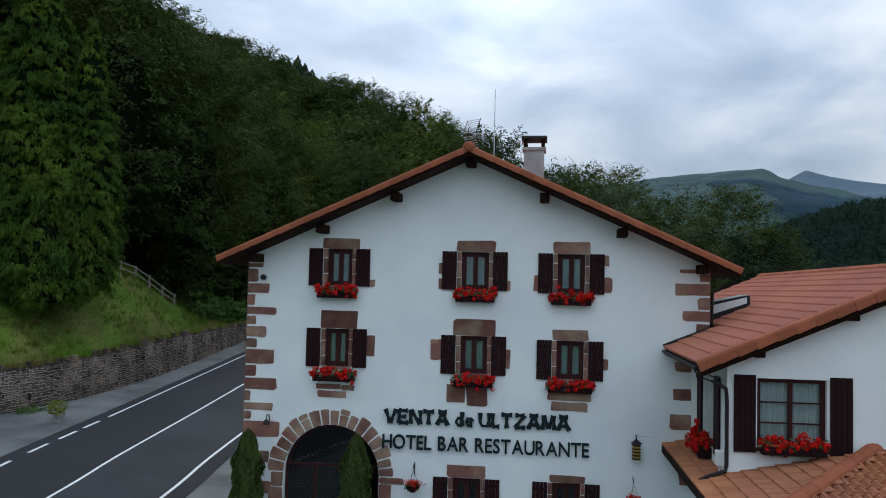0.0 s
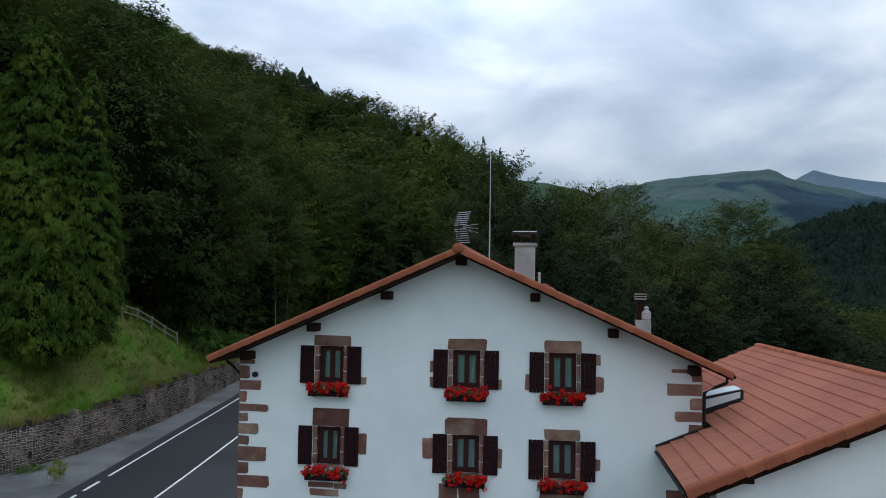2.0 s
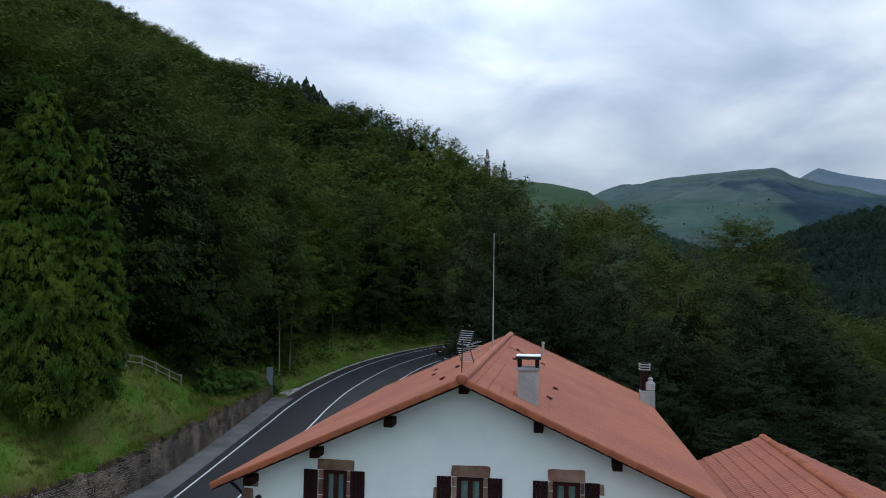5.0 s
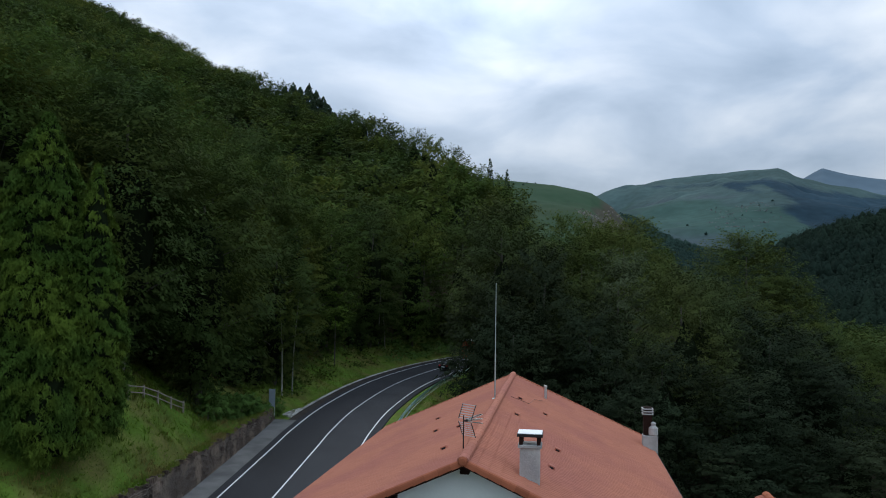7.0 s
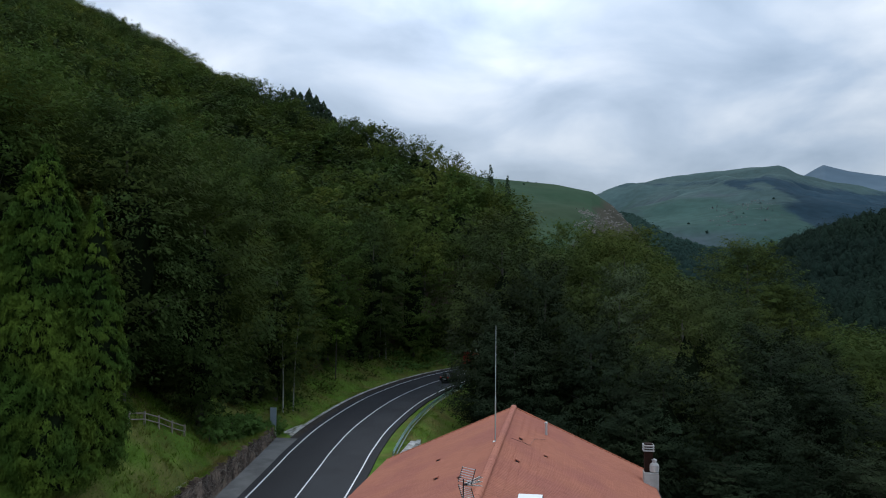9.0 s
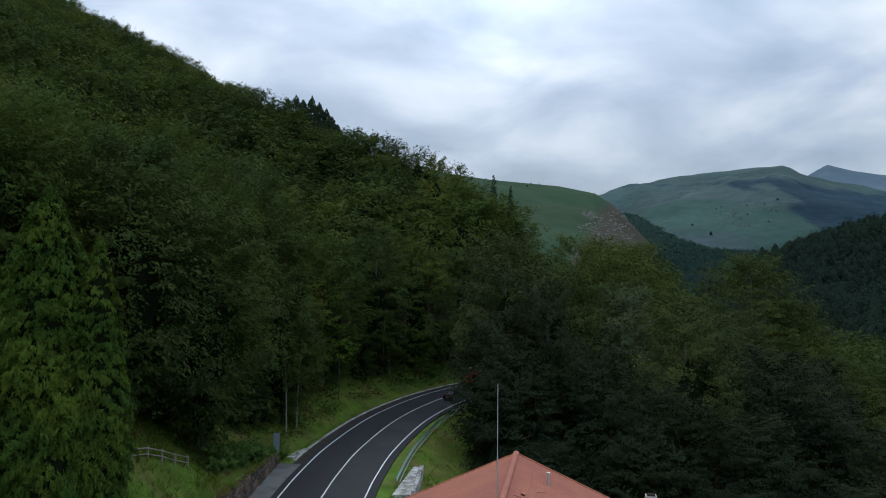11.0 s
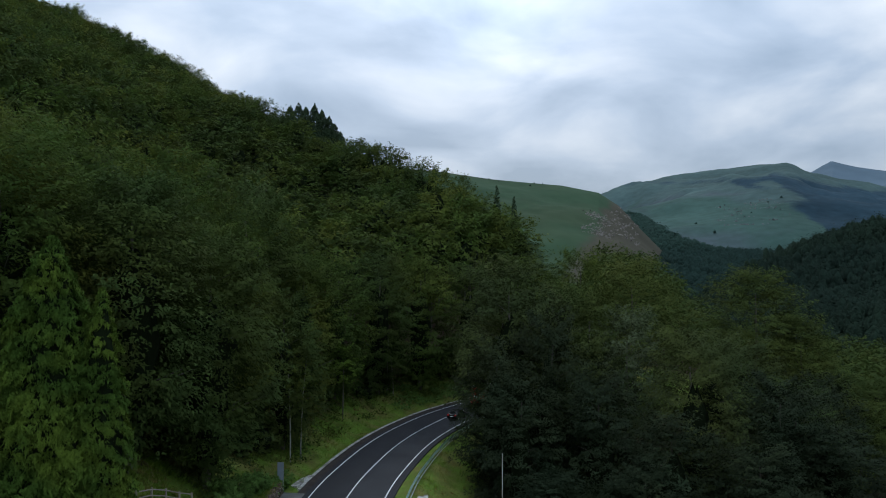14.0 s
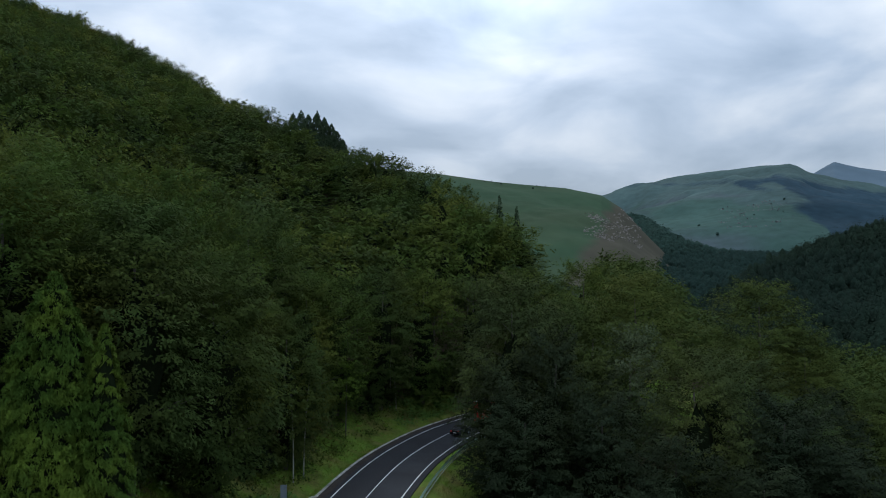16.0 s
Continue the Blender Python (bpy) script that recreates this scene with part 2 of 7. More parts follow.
M = {
    "plaster": mat("white_plaster", (0.825, 0.87, 0.835), 0.9, 0.04, 0.8, 14, 0.1, second=(0.755, 0.80, 0.785), second_scale=0.35, spec=0.2),
    "sandstone": mat("red_sandstone", (0.170, 0.080, 0.062), 0.9, 0.65, 2.5, 22, 0.4, rand="object", second=(0.26, 0.18, 0.125), second_scale=0.9, spec=0.15, hue=0.02),
    "shutter": mat("oxblood_painted_wood", (0.020, 0.0065, 0.0075), 0.7, 0.3, 3, 40, 0.1, spec=0.12),
    "frame": mat("red_brown_window_wood", (0.040, 0.011, 0.010), 0.6, 0.25, 3, 40, 0.1, spec=0.15),
    "beam": mat("dark_brown_timber", (0.022, 0.011, 0.008), 0.9, 0.3, 3, 30, 0.3, spec=0.1),
    "deck": mat("dark_soffit_boards", (0.035, 0.017, 0.012), 0.9, 0.3, 4, 30, 0.3, spec=0.1),
    "curtain": mat("pale_green_curtain", (0.42, 0.55, 0.51), 0.9, 0.15, 6, 40),
    "lace": mat("white_lace_curtain", (0.50, 0.56, 0.52), 0.9, 0.15, 6, 40),
    # near-black base colour painted for the darkness of rooms and holes
    "dark": mat("interior_shade", (0.02, 0.02, 0.022), 0.9, 0.3),
    "tile": mat("terracotta_roof_tile", (0.42, 0.162, 0.104), 0.92, 0.08, 0.5, 12, 0.15, rand="island", second=(0.37, 0.14, 0.10), second_scale=0.22, spec=0.12),
    "tile_piece": mat("terracotta_roof_tile_piece", (0.42, 0.162, 0.104), 0.92, 0.08, 0.5, 12, 0.15, rand="object", second=(0.37, 0.14, 0.10), second_scale=0.22, spec=0.12),
    "old_tile": mat("orange_porch_tile", (0.39, 0.160, 0.078), 0.92, 0.2, 0.8, 12, 0.15, rand="island", second=(0.33, 0.135, 0.075), second_scale=0.5, spec=0.12),
    "verge": mat("burnt_orange_verge_tile", (0.30, 0.096, 0.050), 0.9, 0.22, 1.5, 20, 0.2, rand="object", spec=0.12),
    "asphalt": mat("dark_asphalt", (0.029, 0.030, 0.033), 0.9, 0.25, 0.25, 60, 0.3, second=(0.0265, 0.028, 0.0305), second_scale=0.08, spec=0.2),
    "worn_asphalt": mat("worn_lane_asphalt", (0.041, 0.043, 0.047), 0.88, 0.22, 0.2, 60, 0.3, second=(0.029, 0.031, 0.034), second_scale=0.12, spec=0.2),
    "old_asphalt": mat("weathered_grey_asphalt", (0.160, 0.158, 0.150), 0.9, 0.30, 0.6, 40, 0.3, second=(0.104, 0.103, 0.099), second_scale=0.35),
    "line": mat("white_road_paint", (0.72, 0.73, 0.73), 0.7, 0.12, 1.0, 30),
    "concrete": mat("grey_concrete", (0.38, 0.375, 0.36), 0.9, 0.2, 1.2, 20, 0.3, second=(0.27, 0.265, 0.25), second_scale=0.8),
    "kerb": mat("pale_weathered_kerb", (0.47, 0.46, 0.43), 0.9, 0.5, 1.5, 20, 0.3, second=(0.20, 0.19, 0.165), second_scale=1.2),
    "litter": mat("leaf_strewn_asphalt", (0.042, 0.038, 0.035), 0.95, 0.5, 1.0, 25, 0.4, second=(0.060, 0.048, 0.038), second_scale=1.5, spec=0.1),
    "stone": mat("dark_rubble_stone", (0.058, 0.043, 0.035), 0.95, 0.9, 0.5, 14, 0.5, rand="object", second=(0.165, 0.122, 0.094), second_scale=0.6, spec=0.1),
    "stone_rest": mat("dark_rubble_stone_rest", (0.058, 0.043, 0.035), 0.95, 0.9, 0.5, 14, 0.5, rand="island", second=(0.165, 0.122, 0.094), second_scale=0.6, spec=0.1),
    "joint": mat("pale_wall_joint", (0.46, 0.42, 0.36), 0.95, 0.3),
    "ground": mat("grass_and_earth", (0.098, 0.166, 0.026), 0.98, 0.6, 0.5, 5, 0.6, second=(0.140, 0.142, 0.042), second_scale=0.22, spec=0.04, cover=[("cover", (0.050, 0.037, 0.025))], cover_scale=0.35),
    "grass": mat("grass_blades", (0.125, 0.205, 0.026), 0.9, 0.5, 0.4, 6, rand="island", second=(0.20, 0.170, 0.058), second_scale=0.35, translucent=0.5, spec=0.04),
    "beech": mat("beech_leaves", (0.052, 0.083, 0.0180), 0.9, 0.24, 0.12, 0.8, rand="island", second=(0.090, 0.110, 0.0210), second_scale=0.085, translucent=0.32, hue=0.030, spec=0.04),
    "oak": mat("dark_oak_leaves", (0.042, 0.067, 0.0185), 0.9, 0.24, 0.12, 0.8, rand="island", second=(0.055, 0.074, 0.0175), second_scale=0.085, translucent=0.28, hue=0.030, spec=0.04),
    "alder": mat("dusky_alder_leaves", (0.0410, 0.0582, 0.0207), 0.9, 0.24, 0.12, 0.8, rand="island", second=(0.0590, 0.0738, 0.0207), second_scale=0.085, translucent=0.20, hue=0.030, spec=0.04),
    "fresh": mat("fresh_green_leaves", (0.060, 0.096, 0.0200), 0.9, 0.24, 0.12, 0.8, rand="island", second=(0.080, 0.106, 0.0210), second_scale=0.085, translucent=0.32, hue=0.030, spec=0.04),
    "ash": mat("olive_ash_leaves", (0.0606, 0.0844, 0.0212), 0.9, 0.24, 0.12, 0.8, rand="island", second=(0.0789, 0.0955, 0.0222), second_scale=0.085, translucent=0.28, hue=0.030, spec=0.04),
    "willow": mat("grey_green_willow_leaves", (0.068, 0.092, 0.047), 0.9, 0.24, 0.12, 0.8, rand="island", second=(0.080, 0.100, 0.050), second_scale=0.085, translucent=0.25, hue=0.030, spec=0.04),
    "holm": mat("dark_holm_leaves", (0.0210, 0.0315, 0.0161), 0.9, 0.24, 0.12, 0.8, rand="island", second=(0.0294, 0.0392, 0.0169), second_scale=0.085, translucent=0.12, hue=0.030, spec=0.04),
    "lime": mat("light_green_leaves", (0.115, 0.185, 0.030), 0.9, 0.5, 0.3, 2, rand="island", translucent=0.35, spec=0.05),
    "cypress": mat("cypress_foliage", (0.049, 0.092, 0.0165), 0.9, 0.34, 0.35, 3, rand="island", second=(0.088, 0.134, 0.0200), second_scale=0.3, translucent=0.25, spec=0.04),
    "shrub": mat("yellow_green_shrub_leaves", (0.20, 0.22, 0.04), 0.85, 0.4, 2, 8, rand="island", translucent=0.3, spec=0.1),
    "fir": mat("dark_fir_needles", (0.026, 0.042, 0.021), 0.9, 0.4, 0.2, 2, rand="island", spec=0.03),
    "hedge": mat("laurel_leaves", (0.0782, 0.1462, 0.0326), 0.85, 0.5, 0.4, 4, rand="island", translucent=0.2, spec=0.08),
    "bark": mat("grey_bark", (0.10, 0.09, 0.078), 0.95, 0.35, 2, 14, 0.5),
    "birch": mat("pale_birch_bark", (0.24, 0.235, 0.21), 0.9, 0.45, 3, 10, 0.3, spec=0.1),
    # near-black colour of the crown hulls, painting the shade between leaves
    "core": mat("crown_shade", (0.010, 0.015, 0.007), 1.0, 0.3, 1.0, 5, spec=0.0),
    "red_flower": mat("red_geranium_petals", (0.60, 0.014, 0.012), 0.7, 0.3, 5, 30, rand="island", translucent=0.15, spec=0.1),
    "flower_leaf": mat("geranium_leaves", (0.045, 0.085, 0.025), 0.6, 0.4, 5, 30, rand="island"),
    "black_metal": mat("black_painted_iron", (0.02, 0.02, 0.022), 0.5, 0.2, 5, 30, metal=0.3),
    "gutter": mat("dark_brown_gutter", (0.016, 0.014, 0.015), 0.6, 0.2, 5, 30),
    "steel": mat("galvanised_steel", (0.52, 0.55, 0.56), 0.45, 0.15, 3, 30, metal=0.8),
    "rail": mat("weathered_guardrail_steel", (0.58, 0.74, 0.70), 0.55, 0.2, 1, 20),
    "letter": mat("dark_green_grey_letter", (0.012, 0.021, 0.023), 0.7, 0.3, 4, 30, spec=0.15),
    "chimney": mat("grey_cement_render", (0.42, 0.41, 0.39), 0.92, 0.2, 2, 18, 0.3, second=(0.31, 0.30, 0.29), second_scale=1.2),
    "white": mat("white_coated_sheet", (0.78, 0.78, 0.77), 0.6, 0.06),
    "red": mat("red_tarpaulin", (0.52, 0.02, 0.022), 0.55, 0.1, 1, 20),
    "rubber": mat("black_rubber", (0.015, 0.015, 0.015), 0.85, 0.2),
    "car": mat("black_car_paint", (0.012, 0.012, 0.014), 0.25, 0.1, spec=0.6),
    "lamp_red": mat("red_lamp_glass", (0.5, 0.01, 0.01), 0.3, 0.05),
    "plate": mat("white_plate", (0.7, 0.7, 0.68), 0.5, 0.05),
    "wood_grey": mat("weathered_grey_wood", (0.27, 0.235, 0.19), 0.9, 0.3, 3, 30, 0.3),
    "terracotta": mat("terracotta_pot", (0.35, 0.15, 0.09), 0.85, 0.2, 4, 30),
    "yellow": mat("amber_lantern_glass", (0.42, 0.26, 0.04), 0.3, 0.2),
    "sign_back": mat("grey_sign_metal", (0.22, 0.27, 0.31), 0.5, 0.1, metal=0.3),
    "far_green": mat("upland_pasture", (0.035, 0.067, 0.037), 0.98, 0.25, 0.006, 0.05, second=(0.043, 0.068, 0.037), second_scale=0.007, spec=0.02, cover=[("cover", (0.062, 0.058, 0.042))]),
    # distance haze is mixed into the colours of far_heath, far_peak and hazy_wood
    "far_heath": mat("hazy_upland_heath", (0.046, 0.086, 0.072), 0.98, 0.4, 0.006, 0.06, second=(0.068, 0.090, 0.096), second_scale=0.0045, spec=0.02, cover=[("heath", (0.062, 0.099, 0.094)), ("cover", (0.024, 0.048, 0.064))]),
    "far_peak": mat("haze_tinted_peak", (0.106, 0.148, 0.180), 0.98, 0.15, 0.002, 0.02, spec=0.02),
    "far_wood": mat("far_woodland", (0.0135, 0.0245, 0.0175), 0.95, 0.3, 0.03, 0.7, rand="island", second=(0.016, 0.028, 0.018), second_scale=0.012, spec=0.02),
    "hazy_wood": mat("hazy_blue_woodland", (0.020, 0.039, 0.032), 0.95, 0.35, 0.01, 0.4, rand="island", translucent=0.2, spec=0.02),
    "gully_wood": mat("gully_woodland", (0.024, 0.046, 0.036), 0.95, 0.4, 0.02, 0.3, rand="island", spec=0.02),
    "far_rock": mat("pale_far_rock", (0.115, 0.125, 0.12), 0.95, 0.2, 0.1, 1, rand="island", spec=0.05),
    "scree": mat("pale_scree", (0.17, 0.155, 0.14), 0.95, 0.3, 0.1, 1, rand="island", spec=0.05),
}


def glass_mat(name, tint, rough=0.03):
    m = bpy.data.materials.new(name)
    m.use_nodes = True
    nt = m.node_tree
    N, L = nt.nodes.new, nt.links.new
    nt.nodes.clear()
    out, mix, clear, gloss, fres = N("ShaderNodeOutputMaterial"), N("ShaderNodeMixShader"), N("ShaderNodeBsdfTransparent"), N("ShaderNodeBsdfGlossy"), N("ShaderNodeFresnel")
    clear.inputs[0].default_value = (*tint, 1)
    gloss.inputs["Roughness"].default_value = rough
    fres.inputs[0].default_value = 1.5
    L(fres.outputs[0], mix.inputs[0]), L(clear.outputs[0], mix.inputs[1]), L(gloss.outputs[0], mix.inputs[2]), L(mix.outputs[0], out.inputs[0])
    return m


M["glass"] = glass_mat("window_glass", (0.85, 0.9, 0.9))


# ---- mesh helpers ----
def mesh_of(name, bm, material):
    me = bpy.data.meshes.new(name)
    bm.normal_update()
    bm.to_mesh(me)
    bm.free()
    me.materials.append(material)
    return me


def part(name, bm, material, parent, label=""):
    """Links a bmesh, or a mesh that is there already, as one part under a thing or a part."""
    ob = new(name, bm if isinstance(bm, bpy.types.Mesh) else mesh_of(name, bm, material))
    ob.parent = parent
    if label:
        ob["label"] = label
    return ob


def thing(name, label, category, group="", kind="", at=(0, 0, 0), rz=0.0):
    ob = new(name)
    ob.empty_display_size = 0.2
    ob.matrix_world = pose(*at, 0, 0, rz)
    return tagged(ob, label, category, group, kind)


def solid(name, bm, material, label, category, group="", kind=""):
    return tagged(new(name, mesh_of(name, bm, material)), label, category, group, kind)


def add_box(bm, x0, x1, y0, y1, z0, z1, bevel=0.0):
    vs = [bm.verts.new((x, y, z)) for x in (x0, x1) for y in (y0, y1) for z in (z0, z1)]
    fs = [bm.faces.new([vs[k] for k in q]) for q in ((0, 1, 3, 2), (4, 6, 7, 5), (0, 4, 5, 1), (2, 3, 7, 6), (0, 2, 6, 4), (1, 5, 7, 3))]
    if bevel:
        edges = {e for f in fs for e in f.edges}
        bmesh.ops.bevel(bm, geom=list(edges), offset=bevel, segments=1, affect="EDGES")
    return vs


def box(x0, x1, y0, y1, z0, z1, bevel=0.0):
    bm = bmesh.new()
    add_box(bm, x0, x1, y0, y1, z0, z1, bevel)
    return bm


def add_tube(bm, points, r, n=8, r_end=None):
    """A round bar along points, its radius going from r to r_end."""
    pts = [Vector(p) for p in points]
    rings = []
    for k, p in enumerate(pts):
        d = (pts[min(k + 1, len(pts) - 1)] - pts[max(k - 1, 0)]).normalized()
        a = d.orthogonal().normalized()
        b = d.cross(a)
        rr = r if r_end is None else r + (r_end - r) * k / (len(pts) - 1)
        rings.append([bm.verts.new(p + (a * math.cos(t) + b * math.sin(t)) * rr) for t in (2 * math.pi * j / n for j in range(n))])
    # keep the rings from twisting against one another
    for k in range(1, len(rings)):
        best = min(range(n), key=lambda s: (rings[k][s].co - rings[k - 1][0].co).length)
        rings[k] = rings[k][best:] + rings[k][:best]
        if (rings[k][1].co - rings[k - 1][1].co).length > (rings[k][-1].co - rings[k - 1][1].co).length:
            rings[k] = [rings[k][0]] + rings[k][:0:-1]
    for a, b in zip(rings, rings[1:]):
        for j in range(n):
            bm.faces.new((a[j], a[(j + 1) % n], b[(j + 1) % n], b[j]))
    bm.faces.new(rings[0][::-1]), bm.faces.new(rings[-1])
    bmesh.ops.recalc_face_normals(bm, faces=bm.faces)


def tube(points, r, n=8, r_end=None):
    bm = bmesh.new()
    add_tube(bm, points, r, n, r_end)
    return bm


def lathe(profile, n=14):
    """A turned form from (radius, height) pairs."""
    bm = bmesh.new()
    rings = [[bm.verts.new((r * math.cos(2 * math.pi * j / n), r * math.sin(2 * math.pi * j / n), z)) for j in range(n)] for r, z in profile]
    for a, b in zip(rings, rings[1:]):
        for j in range(n):
            bm.faces.new((a[j], a[(j + 1) % n], b[(j + 1) % n], b[j]))
    bm.faces.new(rings[0][::-1]), bm.faces.new(rings[-1])
    return bm


def plate(loops, y, depth):
    """A flat slab in the xz plane, its front face at y, its holes cut through: loops are the outline and then the holes."""
    bm = bmesh.new()
    edges = []
    for loop in loops:
        vs = [bm.verts.new((u, y, v)) for u, v in loop]
        edges += [bm.edges.new((vs[k], vs[(k + 1) % len(vs)])) for k in range(len(vs))]
    bmesh.ops.triangle_fill(bm, edges=edges, use_beauty=True, use_dissolve=False)
    ret = bmesh.ops.extrude_face_region(bm, geom=list(bm.faces))
    bmesh.ops.translate(bm, verts=[v for v in ret["geom"] if isinstance(v, bmesh.types.BMVert)], vec=(0, depth, 0))
    bmesh.ops.recalc_face_normals(bm, faces=bm.faces)
    return bm


def rect(x0, x1, z0, z1):
    return [(x0, z0), (x1, z0), (x1, z1), (x0, z1)]


def from_arrays(name, verts, faces_per, material, inner=None):
    """A mesh of loose polygons, faces_per vertices each, from one array of corners; inner: 1 for polygons of the
    near-black hull that paints a crown's shade.
    """
    me = bpy.data.meshes.new(name)
    nv = len(verts)
    nf = nv // faces_per
    me.vertices.add(nv), me.loops.add(nv), me.polygons.add(nf)
    me.vertices.foreach_set("co", np.ascontiguousarray(verts, dtype=np.float32).ravel())
    me.loops.foreach_set("vertex_index", np.arange(nv, dtype=np.int32))
    me.polygons.foreach_set("loop_start", np.arange(0, nv, faces_per, dtype=np.int32))
    me.materials.append(material)
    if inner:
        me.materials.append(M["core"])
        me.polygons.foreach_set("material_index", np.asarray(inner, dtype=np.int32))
    me.update(calc_edges=True)
    me.validate()
    return me


def grid_mesh(name, P, material):
    """A mesh from an (n, m, 3) array of points."""
    n, m, _ = P.shape
    idx = np.arange(n * m).reshape(n, m)
    quads = np.stack([idx[:-1, :-1], idx[1:, :-1], idx[1:, 1:], idx[:-1, 1:]], -1).reshape(-1, 4)
    me = bpy.data.meshes.new(name)
    me.vertices.add(n * m), me.loops.add(len(quads) * 4), me.polygons.add(len(quads))
    me.vertices.foreach_set("co", P.astype(np.float32).ravel())
    me.loops.foreach_set("vertex_index", quads.astype(np.int32).ravel())
    me.polygons.foreach_set("loop_start", np.arange(0, len(quads) * 4, 4, dtype=np.int32))
    me.polygons.foreach_set("use_smooth", np.ones(len(quads), dtype=bool))
    me.update(calc_edges=True)
    me.materials.append(material)
    return me


def smooth(a, lo, hi):
    t = np.clip((a - lo) / (hi - lo), 0, 1)
    return t * t * (3 - 2 * t)


# ---- lie of the land ----
CENTRE = np.array([(-14, -80), (-16, -20), (-18.3, 10), (-19.5, 29.8), (-20.1, 36), (-20.8, 46), (-21.5, 55), (-22.1, 63), (-23.3, 78), (-23.95, 86),
                   (-24.3, 98), (-23.3, 114), (-20.7, 127), (-16.8, 138), (-11, 148), (-3, 157), (8, 165), (22, 171), (45, 176), (80, 178)], float)
LANE = 4.25


def spline(points, step=1.0):
    """Points at even steps along a smooth curve through the given ones."""
    P = np.vstack([2 * points[0] - points[1], points, 2 * points[-1] - points[-2]])
    out = []
    for k in range(1, len(P) - 2):
        a, b, c, d = P[k - 1:k + 3]
        n = max(2, int(np.linalg.norm(c - b) / step))
        for t in np.arange(n) / n:
            out.append(0.5 * (2 * b + (c - a) * t + (2 * a - 5 * b + 4 * c - d) * t * t + (3 * b - a - 3 * c + d) * t ** 3))
    out.append(points[-1])
    return np.array(out)


ROADLINE = spline(CENTRE, 1.5)
TANGENT = np.gradient(ROADLINE, axis=0)
TANGENT /= np.linalg.norm(TANGENT, axis=1)[:, None]
RIGHTWARD = np.stack([TANGENT[:, 1], -TANGENT[:, 0]], 1)


def road_z(y):
    y = np.asarray(y, float)
    return np.where(y < 150, -0.771 + 0.0494 * np.maximum(y, -40), -0.771 + 0.0494 * 150 + 0.02 * (y - 150))


def across(x, y):
    """The distance to the right of the road's middle, and the height of the road there."""
    x, y = np.asarray(x, float), np.asarray(y, float)
    shape = x.shape
    p = np.stack([x.ravel(), y.ravel()], 1)
    best = np.empty(len(p), int)
    for k in range(0, len(p), 4000):
        q = p[k:k + 4000]
        best[k:k + 4000] = np.argmin(((q[:, None, :] - ROADLINE[None]) ** 2).sum(2), 1)
    off = p - ROADLINE[best]
    lat = (off * RIGHTWARD[best]).sum(1)
    along = (off * TANGENT[best]).sum(1)
    d = np.where(np.abs(along) < 2.0, lat, np.sign(lat + 1e-9) * np.linalg.norm(off, axis=1))
    return d.reshape(shape), road_z(ROADLINE[best][:, 1] + np.clip(along, -2, 2) * TANGENT[best][:, 1]).reshape(shape)


WALL = spline(np.array([(-46, 22), (-38, 32), (-33.2, 39), (-30.9, 43), (-29.3, 48), (-28.75, 57), (-29.3, 66), (-30.6, 80), (-31.7, 90)], float), 0.5)
CREST = np.array([(60, 215), (0, 190), (-9, 204), (-24, 212), (-52, 223), (-75, 226), (-100, 246), (-150, 296), (-220, 330), (-420, 360)], float)


def wall_height(y):
    return np.interp(y, [30, 46, 62, 78, 90], [2.2, 2.6, 2.65, 1.9, 1.1])


def beyond_crest(x, y):
    yc = np.interp(x, CREST[::-1, 0], CREST[::-1, 1])
    return np.maximum(0, y - yc)


def land(x, y):
    """The height of the ground at x, y."""
    x, y = np.asarray(x, float), np.asarray(y, float)
    d, zr = across(x, y)
    # left of the road: the retaining wall, then the hill
    wx = np.interp(y, WALL[:, 1], WALL[:, 0])
    behind = wx - 1.5 - x
    s_wall = np.maximum(behind, 0)
    s_open = np.maximum(-d - 7.2, 0)
    walled = 1 - smooth(y, 89.0, 91.5)
    s = np.where(walled > 0.5, s_wall, s_open)
    foot = np.where(walled > 0.5, np.where(behind > 0, wall_height(y) - 0.12, 0), 0)
    rise = np.interp(s, [0, 3, 14, 40, 90, 165, 260, 600], [0, 1.4, 8.0, 24.0, 54.0, 81.0, 122.0, 200.0]) * (1 - smooth(x, 2, 50))
    rise = rise + 3.0 * np.interp(s, [0, 3.4, 6, 16], [0, 1, 1, 0]) * walled * (1 - smooth(y, 60, 78)) * smooth(y, 44, 62)
    left = zr + foot + rise - 0.5 * beyond_crest(x, y) * (1 - smooth(x, 0, 40)) - 13 * smooth(x, 15, 70)
    # right of the road: the forecourt, farther on a bank down to the stream
    level = zr + (0.35 - zr) * smooth(d, 5.6, 9.0)
    fall = np.minimum(9, 0.55 * np.maximum(d - 7.6, 0))
    right = level * (1 - smooth(y, 62, 74)) + (zr - fall) * smooth(y, 62, 74)
    right = np.where(y > 175, right - 0.12 * (y - 175), right) - 15 * smooth(x, 26, 58) * smooth(y, 90, 140)
    z = np.where(d < 0, left, right)
    bumps = 0.25 * np.sin(x * 0.43 + 1.3) * np.sin(y * 0.37) + 0.5 * np.sin(x * 0.11) * np.sin(y * 0.09 + 2)
    rough = smooth(np.abs(d), 9, 16) * np.where(d < 0, 1.0, smooth(y, 62, 74))
    return z + bumps * rough - 0.03


def height(x, y):
    return float(land(np.array([x]), np.array([y]))[0])


